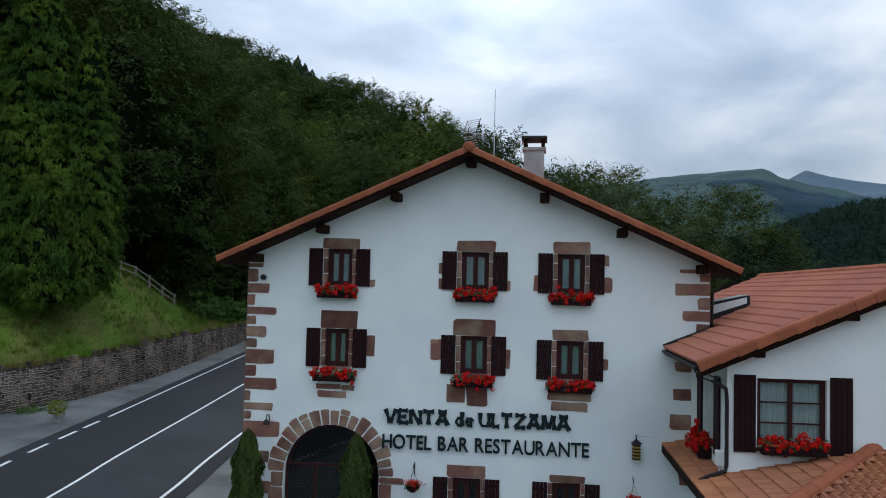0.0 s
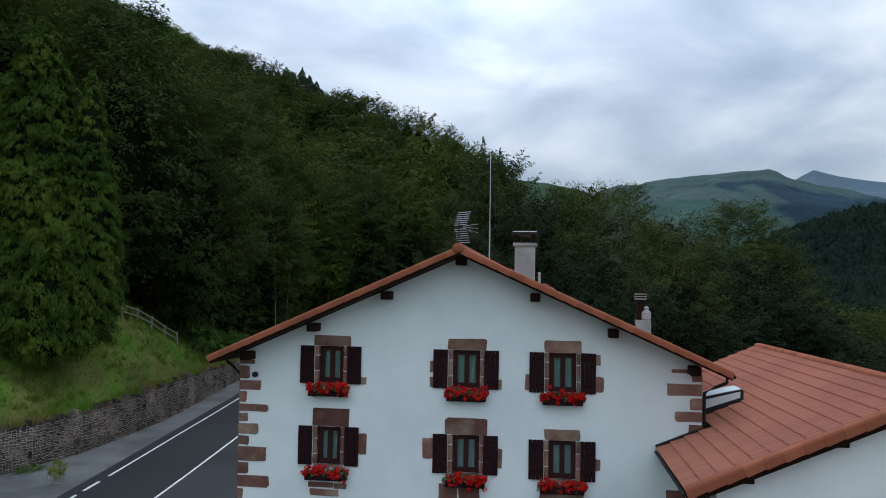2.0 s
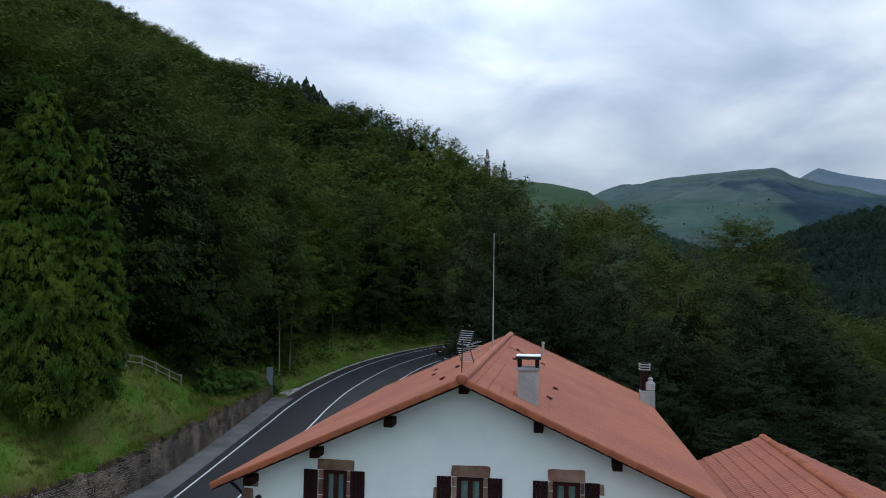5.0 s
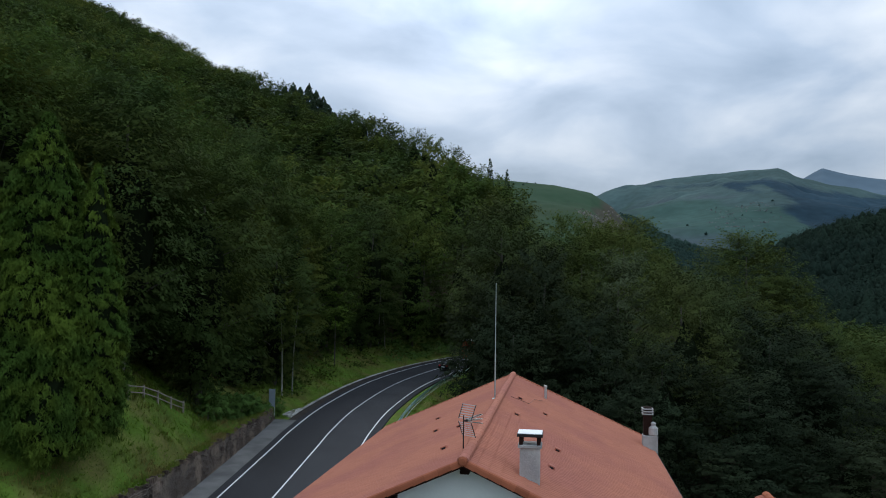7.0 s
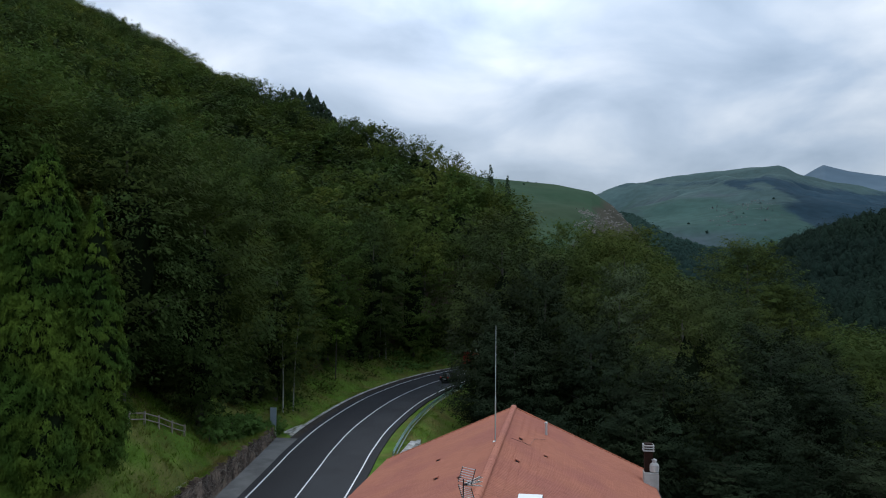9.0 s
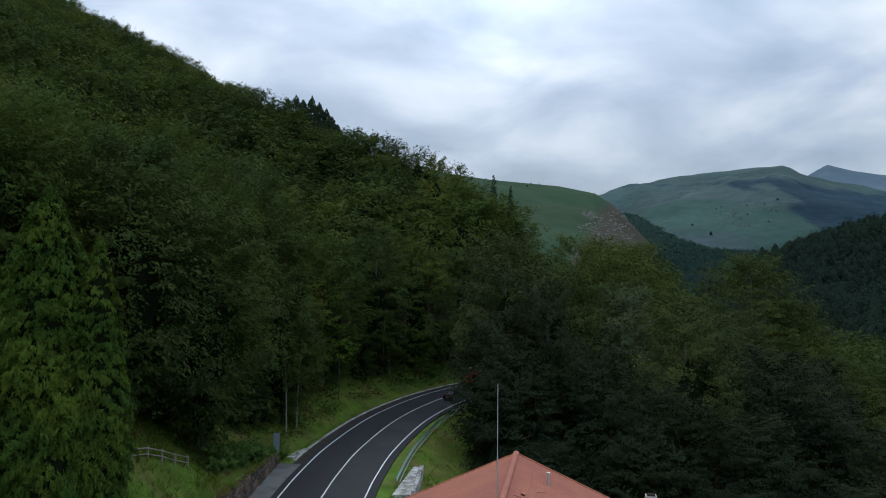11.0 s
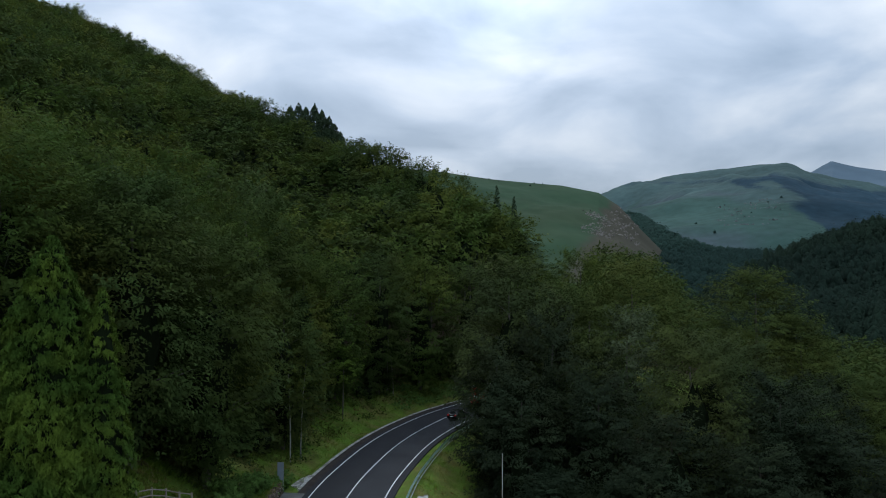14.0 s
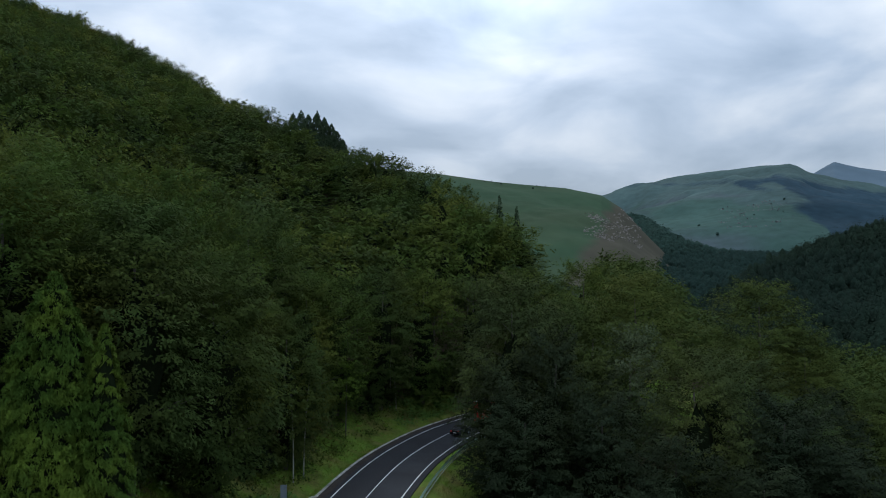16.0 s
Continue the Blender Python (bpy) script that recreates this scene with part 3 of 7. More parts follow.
def build_ground():
    xs = np.unique(np.concatenate([np.arange(-430, -60, 8.0), np.arange(-60, 40, 1.6), np.arange(40, 330, 8.0)]))
    ys = np.unique(np.concatenate([np.arange(-160, 20, 8.0), np.arange(20, 150, 1.6), np.arange(150, 430, 6.0)]))
    X, Y = np.meshgrid(xs, ys, indexing="ij")
    Z = land(X, Y)
    d, _ = across(X, Y)
    Z = np.where(np.abs(d) < 7.0, Z - 0.12, Z)
    P = np.stack([X, Y, Z], -1)
    me = grid_mesh("ground", P, M["ground"])
    # leaf litter under the woods, grass on the open banks
    wx = np.interp(Y, WALL[:, 1], WALL[:, 0])
    deep = np.where(d > 0, np.where(Y > 70, d - 13, -9), np.where(Y < 91, wx - X - 9.5, -d - 13.5))
    me.attributes.new("cover", "FLOAT", "POINT").data.foreach_set("value", np.clip(0.5 + deep / 7, 0, 1).astype(np.float32).ravel())
    tagged(new("ground", me), "grassy slopes and bare earth of the valley side", "ground", kind="structure")


build_ground()


def ribbon(d0, d1, lift, y0, y1, thick=0.0):
    """A strip of road between two offsets from its middle, from y0 to y1 along the way."""
    keep = [k for k in range(len(ROADLINE)) if y0 <= ROADLINE[k][1] <= y1]
    bm = bmesh.new()
    rows = []
    n = max(2, int(abs(d1 - d0) / 1.5) + 1)
    for k in keep:
        z = float(road_z(ROADLINE[k][1]))
        row = []
        for t in np.linspace(d0, d1, n):
            p = ROADLINE[k] + RIGHTWARD[k] * t
            row.append(bm.verts.new((p[0], p[1], z + lift)))
        rows.append(row)
    for a, b in zip(rows, rows[1:]):
        for j in range(n - 1):
            bm.faces.new((a[j], a[j + 1], b[j + 1], b[j]))
    if thick:
        ret = bmesh.ops.extrude_face_region(bm, geom=list(bm.faces))
        bmesh.ops.translate(bm, verts=[v for v in ret["geom"] if isinstance(v, bmesh.types.BMVert)], vec=(0, 0, -thick))
        bmesh.ops.recalc_face_normals(bm, faces=bm.faces)
    return bm


def build_road():
    road = solid("road", ribbon(-5.0, 5.2, 0.0, -80, 169, 0.3), M["asphalt"], "two-lane dark asphalt road with white lines", "road", kind="structure")
    part("worn_lane", ribbon(0.12, LANE - 0.16, 0.004, -80, 169), M["worn_asphalt"], road, "greyer worn lane")
    part("edge_line", ribbon(-LANE - 0.075, -LANE + 0.075, 0.006, 44, 169), M["line"], road)
    part("edge_line", ribbon(LANE - 0.075, LANE + 0.075, 0.006, -80, 169), M["line"], road)
    bm = bmesh.new()
    joint = [(-23.1, 78.95), (-21.8, 78.3), (-20.1, 77.3), (-18.3, 76.3)]
    rows = [[bm.verts.new((x + dx, y + dy, float(road_z(y)) + 0.009)) for dx, dy in ((-0.02, -0.045), (0.02, 0.045))] for x, y in joint]
    for a, b in zip(rows, rows[1:]):
        bm.faces.new((a[0], b[0], b[1], a[1]))
    part("tar_seam", bm, M["rubber"], road, "dark tarred seam across the lane")
    part("centre_line", ribbon(-0.07, 0.07, 0.006, -80, 169), M["line"], road)
    for y in (-1.2, 4, 9.2, 14.4, 19.6, 24.8, 29.6, 33.2, 36.3, 39.0, 41.5):
        part("dash", ribbon_exact(-LANE, y, min(2.0, 1.75)), M["line"], road)
    # the pavement widens towards the wall
    bm = bmesh.new()
    rows = []
    for k in range(len(ROADLINE)):
        y = ROADLINE[k][1]
        if 20 <= y <= 90.5:
            a = ROADLINE[k] - RIGHTWARD[k] * 5.0
            b = np.array([np.interp(a[1], WALL[:, 1], WALL[:, 0]) - 0.1, a[1]])
            rows.append([bm.verts.new((*(a + (b - a) * t), float(road_z(y)) + 0.03 + 0.04 * t)) for t in np.linspace(0, 1, 5)])
    for a, b in zip(rows, rows[1:]):
        for j in range(4):
            bm.faces.new((a[j], b[j], b[j + 1], a[j + 1]))
    ret = bmesh.ops.extrude_face_region(bm, geom=list(bm.faces))
    bmesh.ops.translate(bm, verts=[v for v in ret["geom"] if isinstance(v, bmesh.types.BMVert)], vec=(0, 0, -0.3))
    bmesh.ops.recalc_face_normals(bm, faces=bm.faces)
    solid("pavement", bm, M["old_asphalt"], "weathered grey asphalt strip along the stone wall", "pavement", kind="structure")
    # forecourt of the hotel
    bm = bmesh.new()
    rows = []
    for k in range(len(ROADLINE)):
        y = ROADLINE[k][1]
        if -60 <= y <= 62:
            a = ROADLINE[k] + RIGHTWARD[k] * 5.2
            rows.append([bm.verts.new((a[0] + t, a[1], float(road_z(y)) + (0.36 - float(road_z(y))) * float(smooth(np.array(t), 0.4, 4.0)) + 0.02)) for t in (0, 0.6, 1.5, 3, 4.5, 8, 20, 50)])
    for a, b in zip(rows, rows[1:]):
        for j in range(7):
            bm.faces.new((a[j], a[j + 1], b[j + 1], b[j]))
    solid("forecourt", bm, M["old_asphalt"], "grey asphalt forecourt in front of the hotel", "pavement", kind="structure")
    part("shoulder", ribbon(-6.0, -4.98, 0.012, 88, 169, 0.2), M["litter"], road, "brown shoulder strewn with leaves and grit")
    kerb = solid("kerb", ribbon(-6.34, -5.98, 0.08, 91, 169, 0.35), M["kerb"], "low concrete gutter and kerb along the bend", "kerb", kind="structure")
    slab = thing("culvert_slab", "pale concrete slab bridging the roadside ditch", "slab", at=(-31.2, 94.6, float(road_z(94.6)) - 0.05), rz=-12)
    bm = box(-0.75, 0.75, -2.4, 2.6, -0.35, 0.10, 0.03)
    for v in bm.verts:
        # it narrows towards the kerb, and its far edge stands a little higher
        v.co.x *= 1 - 0.16 * (v.co.y + 2.4) / 2
        v.co.z += 0.02 * v.co.y
    part("slab", bm, M["kerb"], slab)
    part("ditch_wall", box(-1.5, -0.7, -2.3, -1.9, -0.5, 0.02, 0.03), M["concrete"], slab)


def ribbon_exact(off, y, length):
    bm = bmesh.new()
    k = int(np.argmin(np.abs(ROADLINE[:, 1] - y)))
    rows = []
    for t in (0, length / 2, length):
        c = ROADLINE[k] + TANGENT[k] * ((y - ROADLINE[k][1]) + t)
        z = float(road_z(c[1])) + 0.006
        rows.append([bm.verts.new((*(c + RIGHTWARD[k] * (off + w)), z)) for w in (-0.09, 0.09)])
    for a, b in zip(rows, rows[1:]):
        bm.faces.new((a[0], a[1], b[1], b[0]))
    return bm


build_road()


# ---- trees and woods ----
def leaf_sprays(c, nrm, size, rng, droop=0.0, slim=0.4, aim=None):
    """Corners of pointed leaf sprays at c, facing nrm; aim: the way that their tips point."""
    n = len(c)
    nrm = nrm / np.linalg.norm(nrm, axis=1)[:, None]
    t = rng.normal(size=(n, 3)) if aim is None else aim + 0.55 * rng.normal(size=(n, 3))
    t -= nrm * (t * nrm).sum(1)[:, None]
    t /= np.linalg.norm(t, axis=1)[:, None]
    b = np.cross(nrm, t)
    s = size * (0.6 + 0.8 * rng.random(n))[:, None]
    tip = np.array([0, 0, -1.0]) * droop * s
    return np.stack([c + t * s * 0.72 + tip, c - t * s * 0.42 + b * s * slim, c - t * s * 0.42 - b * s * slim], 1).reshape(-1, 3)


CORE_ROWS = 6


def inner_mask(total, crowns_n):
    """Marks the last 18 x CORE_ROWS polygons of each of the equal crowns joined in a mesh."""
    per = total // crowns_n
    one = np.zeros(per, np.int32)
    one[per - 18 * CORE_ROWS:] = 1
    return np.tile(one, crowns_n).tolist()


def crown_leaves(rng, H, R, clumps, per, size, low=0.0, flat=0.42, taper=0.8, foot=0.0, shell=0.45, core=0.0, slim=0.3):
    """A broad uneven crown: flattened sprays of leaves set round limbs, H high and R in radius, from its base up."""
    u = foot + (1 - foot) * rng.random(clumps) ** 0.85
    prof = np.sin(np.pi * np.clip(u * 0.86 + 0.07 - low * 0.1, 0.02, 0.99)) ** taper
    az = rng.random(clumps) * 2 * np.pi
    lobes = 1 + 0.15 * np.sin(3 * az + rng.random() * 6 + u * 4) + 0.13 * np.sin(5 * az + u * 9) + 0.10 * np.sin(17 * u + 2 * az)
    rad = R * prof * lobes * (shell + (1.05 - shell) * rng.random(clumps) ** 0.6)
    cen = np.stack([rad * np.cos(az), rad * np.sin(az), H * u], 1)
    csize = R * 0.25 * (0.55 + 0.9 * rng.random(clumps))
    k = np.repeat(np.arange(clumps), per)
    # each branch end is a flat feathery plume: level low down, steeper towards the top, its tip bowing over
    lift = 0.05 + 0.85 * u ** 3 + 0.2 * rng.normal(size=clumps)
    turn = rng.normal(size=clumps) * 0.45
    axis = np.stack([np.cos(az + turn), np.sin(az + turn), lift], 1)
    axis /= np.linalg.norm(axis, axis=1)[:, None]
    side = np.stack([-np.sin(az + turn), np.cos(az + turn), 0.25 * rng.normal(size=clumps)], 1)
    side /= np.linalg.norm(side, axis=1)[:, None]
    face = np.cross(axis, side)
    along = rng.uniform(-0.9, 1.35, len(k))
    lat = rng.uniform(-1, 1, len(k)) * 0.78 * (1 - 0.5 * np.clip(along, 0, 1.35))
    thick = rng.normal(size=len(k)) * flat * 0.42
    cs = csize[k][:, None]
    pts = cen[k] + (axis[k] * along[:, None] + side[k] * lat[:, None] + face[k] * thick[:, None]) * cs
    pts[:, 2] -= csize[k] * (0.13 * np.clip(along, 0, 2) ** 2 + 0.28 * lat ** 2)
    outw = np.stack([np.cos(az), np.sin(az), np.zeros(clumps)], 1)
    nrm = 0.75 * face[k] + 0.35 * side[k] * lat[:, None] + np.array([0, 0, 0.3]) + 0.65 * outw[k] + 0.3 * rng.normal(size=(len(k), 3))
    leaves = leaf_sprays(pts, nrm, size, rng, 0.12, slim, axis[k] + side[k] * lat[:, None] * 1.4)
    if not core:
        return leaves
    # the crown's inner shade, put in as a near-black lumpy hull well within the leaves
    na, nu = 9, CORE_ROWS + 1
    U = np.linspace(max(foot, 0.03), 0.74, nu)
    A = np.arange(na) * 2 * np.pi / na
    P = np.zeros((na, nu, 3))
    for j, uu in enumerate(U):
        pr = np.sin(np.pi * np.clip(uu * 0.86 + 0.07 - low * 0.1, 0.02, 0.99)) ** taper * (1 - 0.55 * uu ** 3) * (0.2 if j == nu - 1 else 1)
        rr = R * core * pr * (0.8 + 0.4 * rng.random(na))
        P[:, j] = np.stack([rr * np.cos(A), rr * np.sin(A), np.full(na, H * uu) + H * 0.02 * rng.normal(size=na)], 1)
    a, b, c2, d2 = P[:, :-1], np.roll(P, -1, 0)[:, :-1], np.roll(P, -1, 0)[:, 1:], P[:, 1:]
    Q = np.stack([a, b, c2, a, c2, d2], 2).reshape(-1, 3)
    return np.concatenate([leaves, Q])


def cone_leaves(rng, H, R, n, size, tiers=22, droop=0.6):
    """A dense conifer crown with hanging sprays, widest near the foot, its outline stepped and uneven."""
    u = 1 - (1 - rng.random(n)) ** 0.62
    u = np.clip(u, 0, 0.995)
    tier = np.floor(u * tiers) / tiers + 0.5 / tiers
    az = rng.random(n) * 2 * np.pi
    seg = np.sin(az * 7 + tier * 40) * 0.10 + np.sin(az * 4 + tier * 23) * 0.10
    env = R * np.interp(u, [0, 0.06, 0.18, 0.45, 0.75, 0.93, 1], [0.62, 0.9, 1.0, 0.86, 0.55, 0.22, 0.0])
    in_tier = (u - np.floor(u * tiers) / tiers) * tiers
    rad = env * (1 + seg - 0.22 * in_tier) * (0.72 + 0.3 * rng.random(n) ** 0.5)
    c = np.stack([rad * np.cos(az), rad * np.sin(az), H * u - 0.12 * rad], 1)
    out = np.stack([np.cos(az), np.sin(az), np.full(n, 0.55)], 1)
    return leaf_sprays(c, out + 0.45 * rng.normal(size=(n, 3)), size, rng, droop)


def frond_cone(rng, H, R, fronds, per):
    """A dense conifer of hanging fronds round a near-black hull that paints its inner shade; gives the corners and the
    mark of the hull.
    """
    env_u, env_r = [0, 0.06, 0.18, 0.45, 0.75, 0.93, 1], [0.66, 0.92, 1.0, 0.84, 0.52, 0.2, 0.02]
    u = np.clip(1 - (1 - rng.random(fronds)) ** 0.62, 0, 0.985)
    az = rng.random(fronds) * 2 * np.pi
    # the fronds hang in uneven tiers with dark gaps between
    shift = 0.5 * np.sin(3 * az + u * 9) + 0.3 * np.sin(7 * az)
    u = np.clip((np.floor(u * H * 0.75 + shift) + 0.76 * rng.random(fronds) - shift) / (H * 0.75), 0, 0.985)
    lump = 1 + 0.09 * np.sin(az * 5 + u * 17) + 0.07 * np.sin(az * 3 - u * 31)
    rad = R * np.interp(u, env_u, env_r) * lump * rng.uniform(0.72, 1.06, fronds)
    ln = (0.5 + 0.5 * rng.random(fronds)) * (0.55 + 0.45 * R / 4.6) * (1.15 - 0.5 * u)
    k = np.repeat(np.arange(fronds), per)
    s = rng.random(len(k))
    outw = np.stack([np.cos(az), np.sin(az), np.zeros(fronds)], 1)
    side = np.stack([-np.sin(az), np.cos(az), np.zeros(fronds)], 1)
    # a frond leaves the stem upwards, bows over and hangs down at its tip
    along = outw[k] * (ln[k] * (s - 0.55) * 0.9)[:, None]
    along[:, 2] += ln[k] * (0.35 * s - 0.95 * s ** 2.2)
    wide = (rng.normal(size=len(k)) * 0.25 * ln[k] * (1.15 - 0.7 * s))[:, None] * side[k]
    c = np.stack([rad * np.cos(az), rad * np.sin(az), H * u + 0.25], 1)[k] + along + wide + rng.normal(size=(len(k), 3)) * 0.05
    nrm = outw[k] * 0.75 + np.array([0, 0, 0.75]) + (0.3 * rng.normal(size=(fronds, 3)))[k] + 0.2 * rng.normal(size=(len(k), 3))
    leaves = leaf_sprays(c, nrm, 0.155 + 0.02 * R / 4.6, rng, 0.9, 0.24)
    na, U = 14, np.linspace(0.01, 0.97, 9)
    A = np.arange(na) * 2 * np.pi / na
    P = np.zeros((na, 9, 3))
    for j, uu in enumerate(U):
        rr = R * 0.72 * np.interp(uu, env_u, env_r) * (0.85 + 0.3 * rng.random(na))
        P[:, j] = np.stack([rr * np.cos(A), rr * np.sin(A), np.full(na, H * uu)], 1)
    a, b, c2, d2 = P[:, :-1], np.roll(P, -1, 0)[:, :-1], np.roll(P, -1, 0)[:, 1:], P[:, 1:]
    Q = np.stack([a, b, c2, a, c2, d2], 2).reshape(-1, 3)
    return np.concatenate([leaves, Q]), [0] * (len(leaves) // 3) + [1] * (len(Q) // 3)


def limb_mesh(rng, H, r0, material, limbs=7, spread=3.0, from_u=0.3, lean=0.04):
    bm = bmesh.new()
    bend = rng.normal(size=2) * lean * H
    add_tube(bm, [(bend[0] * (k / 5) ** 2, bend[1] * (k / 5) ** 2, H * k / 5 - (0.6 if k == 0 else 0)) for k in range(6)], r0, 8, r0 * 0.22)
    for _ in range(limbs):
        u = from_u + (0.95 - from_u) * rng.random()
        a = rng.random() * 6.283
        ln = spread * (1.1 - 0.7 * u) * (0.7 + 0.5 * rng.random())
        b = Vector((bend[0] * u * u, bend[1] * u * u, H * u))
        add_tube(bm, [b, b + Vector((math.cos(a) * ln * 0.5, math.sin(a) * ln * 0.5, ln * 0.35)), b + Vector((math.cos(a) * ln, math.sin(a) * ln, ln * 0.55))], r0 * 0.35 * (1.1 - u), 6, r0 * 0.06)
    return mesh_of("trunk", bm, material)


def make_tree(name, label, x, y, top, R, crown, trunk, low=0.1, category="tree", group=""):
    """One tree of its own: crown and trunk meshes of unit height are scaled to its size."""
    z = height(x, y)
    H = top - z
    ob = thing(name, label, category, group, at=(x, y, z), rz=(x * 37 + y * 91) % 360)
    t = part("trunk", trunk, None, ob)
    t.scale = (H / 20, H / 20, H / 20)
    c = part("crown", crown, None, ob)
    c.location = (0, 0, H * low)
    c.scale = (R, R, H * (1 - low))
    return ob


def build_trees():
    rng = np.random.default_rng(5)
    # the crowns are unit forms, stretched to each tree's width and height
    crowns = {m: [None] * 3 for m in ("beech", "oak", "alder", "holm", "willow", "ash")}
    for m in crowns:
        for k in range(3 if m in ("beech", "oak", "alder") else 1):
            clumps, per, size, core = {"ash": (700, 56, 0.22, 0.0), "willow": (480, 54, 0.26, 0.0), "holm": (480, 50, 0.27, 0.3)}.get(m, (460, 54, 0.27, 0.3))
            V = crown_leaves(np.random.default_rng(40 + 7 * k + len(m)), 18.0, 5.5, clumps, per, size, low=0.3 * k, flat=0.24, shell=0.55, core=core)
            V /= np.array([5.5, 5.5, 18.0])
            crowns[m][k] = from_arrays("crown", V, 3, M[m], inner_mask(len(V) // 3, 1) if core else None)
    # the trees beside the wall stand nearest: finer and fuller
    close = []
    for k in range(2):
        V = crown_leaves(np.random.default_rng(140 + k), 18.0, 5.5, 720, 44, 0.28, low=0.3 * k, flat=0.26, shell=0.62, core=0.40)
        V /= np.array([5.5, 5.5, 18.0])
        close.append(from_arrays("crown", V, 3, M["oak"], inner_mask(len(V) // 3, 1)))
    trunks = [limb_mesh(np.random.default_rng(k), 17.0, 0.34, M["bark"], 9, 4.5, 0.25) for k in range(3)]
    # edge of the wood above the road; the unseen tree at (-48, 48) blocks light
    front = [(-37.6, 66.5, 36.5, 6.3), (-45, 60, 39, 6.5), (-42.5, 76, 34, 6), (-46, 86, 38.5, 6.4), (-40.5, 93, 33.5, 5.8), (-43.5, 108, 40.5, 6.6),
             (-37.5, 114, 31, 5.8), (-36, 125, 31, 5.8), (-31.5, 136, 32, 6.0), (-26, 146, 32, 6.2), (-18, 156, 31, 6.2), (-9, 165, 32, 6.2), (-50, 98, 44, 7.0),
             (-48, 48, 40, 6.5), (-52, 70, 42, 6.6), (-35.6, 78, 32, 6.0), (-44, 120, 38, 6), (3, 174, 34, 6.0), (-35.8, 101, 26, 4.8)]
    for k, (x, y, top, R) in enumerate(front):
        make_tree("beech_tree", "tall dark green beech at the edge of the hillside wood", x, y, top, R, close[k % 2] if y < 90 and x > -44 else crowns[("oak", "beech", "beech", "oak", "beech")[k % 5]][k % 3], trunks[k % 3],
                  0.05 if y == 78 else 0.08 if y < 90 else 0.03, group="trees above the road")
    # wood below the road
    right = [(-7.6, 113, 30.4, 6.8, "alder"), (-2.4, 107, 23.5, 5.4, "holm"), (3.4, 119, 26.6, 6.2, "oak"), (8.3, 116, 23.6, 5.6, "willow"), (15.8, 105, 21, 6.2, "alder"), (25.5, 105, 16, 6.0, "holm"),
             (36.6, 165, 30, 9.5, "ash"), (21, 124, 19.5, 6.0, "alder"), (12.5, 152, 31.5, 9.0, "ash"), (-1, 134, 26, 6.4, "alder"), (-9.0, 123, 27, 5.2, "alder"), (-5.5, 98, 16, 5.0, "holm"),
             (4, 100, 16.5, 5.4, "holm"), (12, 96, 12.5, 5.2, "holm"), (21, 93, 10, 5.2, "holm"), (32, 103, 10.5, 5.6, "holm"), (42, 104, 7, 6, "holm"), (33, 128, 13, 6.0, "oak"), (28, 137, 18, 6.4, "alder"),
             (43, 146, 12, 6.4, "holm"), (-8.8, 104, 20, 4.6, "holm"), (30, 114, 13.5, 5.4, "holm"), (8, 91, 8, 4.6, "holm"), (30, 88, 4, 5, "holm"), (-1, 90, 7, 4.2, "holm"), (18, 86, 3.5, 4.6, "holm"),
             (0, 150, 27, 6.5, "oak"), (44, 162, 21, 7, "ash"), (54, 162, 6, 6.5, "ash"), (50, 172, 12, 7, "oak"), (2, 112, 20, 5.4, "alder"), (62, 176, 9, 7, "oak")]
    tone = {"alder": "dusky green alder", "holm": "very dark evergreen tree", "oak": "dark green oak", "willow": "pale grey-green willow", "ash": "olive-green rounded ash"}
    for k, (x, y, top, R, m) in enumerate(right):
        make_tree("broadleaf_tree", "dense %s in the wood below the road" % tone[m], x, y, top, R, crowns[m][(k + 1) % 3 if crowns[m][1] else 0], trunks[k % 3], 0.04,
                  group="trees below the road")
    # the clipped conifer above the wall
    cz = height(-35.3, 51.8)
    cyp = thing("cypress_tree", "tall yellow-green cypress with drooping sprays above the wall", "tree", at=(-35.3, 51.8, cz))
    part("trunk", limb_mesh(np.random.default_rng(3), 15.0, 0.34, M["bark"], 3, 1.0), None, cyp)
    parts3 = [(frond_cone(np.random.default_rng(8), 29.9 - cz + 0.5, 4.7, 4300, 46), (0, 0, 0)), (frond_cone(np.random.default_rng(9), 26.8 - cz, 2.4, 1500, 44), (3.6, 0.4, 0.0)),
              (frond_cone(np.random.default_rng(10), 9.5, 2.9, 700, 40), (2.2, -1.6, -0.8))]
    V = np.concatenate([v + np.array(o) for (v, _), o in parts3])
    V[:, 2] += 0.2
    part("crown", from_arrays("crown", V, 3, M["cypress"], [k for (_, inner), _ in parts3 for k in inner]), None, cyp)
    # slim birches at the foot of the bank
    for x, y, H, lean in ((-33.9, 98.5, 14, 0.04), (-33.35, 100.8, 13, 0.05), (-30.2, 137.5, 11, 0.04), (-29.3, 138.5, 10, 0.05)):
        z = height(x, y)
        b = thing("birch_tree", "slim pale-barked birch on the grass bank", "tree", "birches on the bank", at=(x, y, z))
        part("trunk", limb_mesh(np.random.default_rng(int(H * 10)), H, 0.10, M["birch"], 5, 2.2, 0.5, lean + 0.05), None, b)
        V = crown_leaves(np.random.default_rng(int(H * 7)), H * 0.5, 2.0, 34, 22, 0.34)
        part("crown", from_arrays("crown", V + np.array([0, 0, H * 0.52]), 3, M["beech"]), None, b)
    # lit beech spray built as a small tree: added trunk, brightness in the colour
    z = height(-33.4, 121)
    b = thing("young_tree", "light green beech spray built as a small tree, its lit look put into the colour", "tree", at=(-33.4, 121, z))
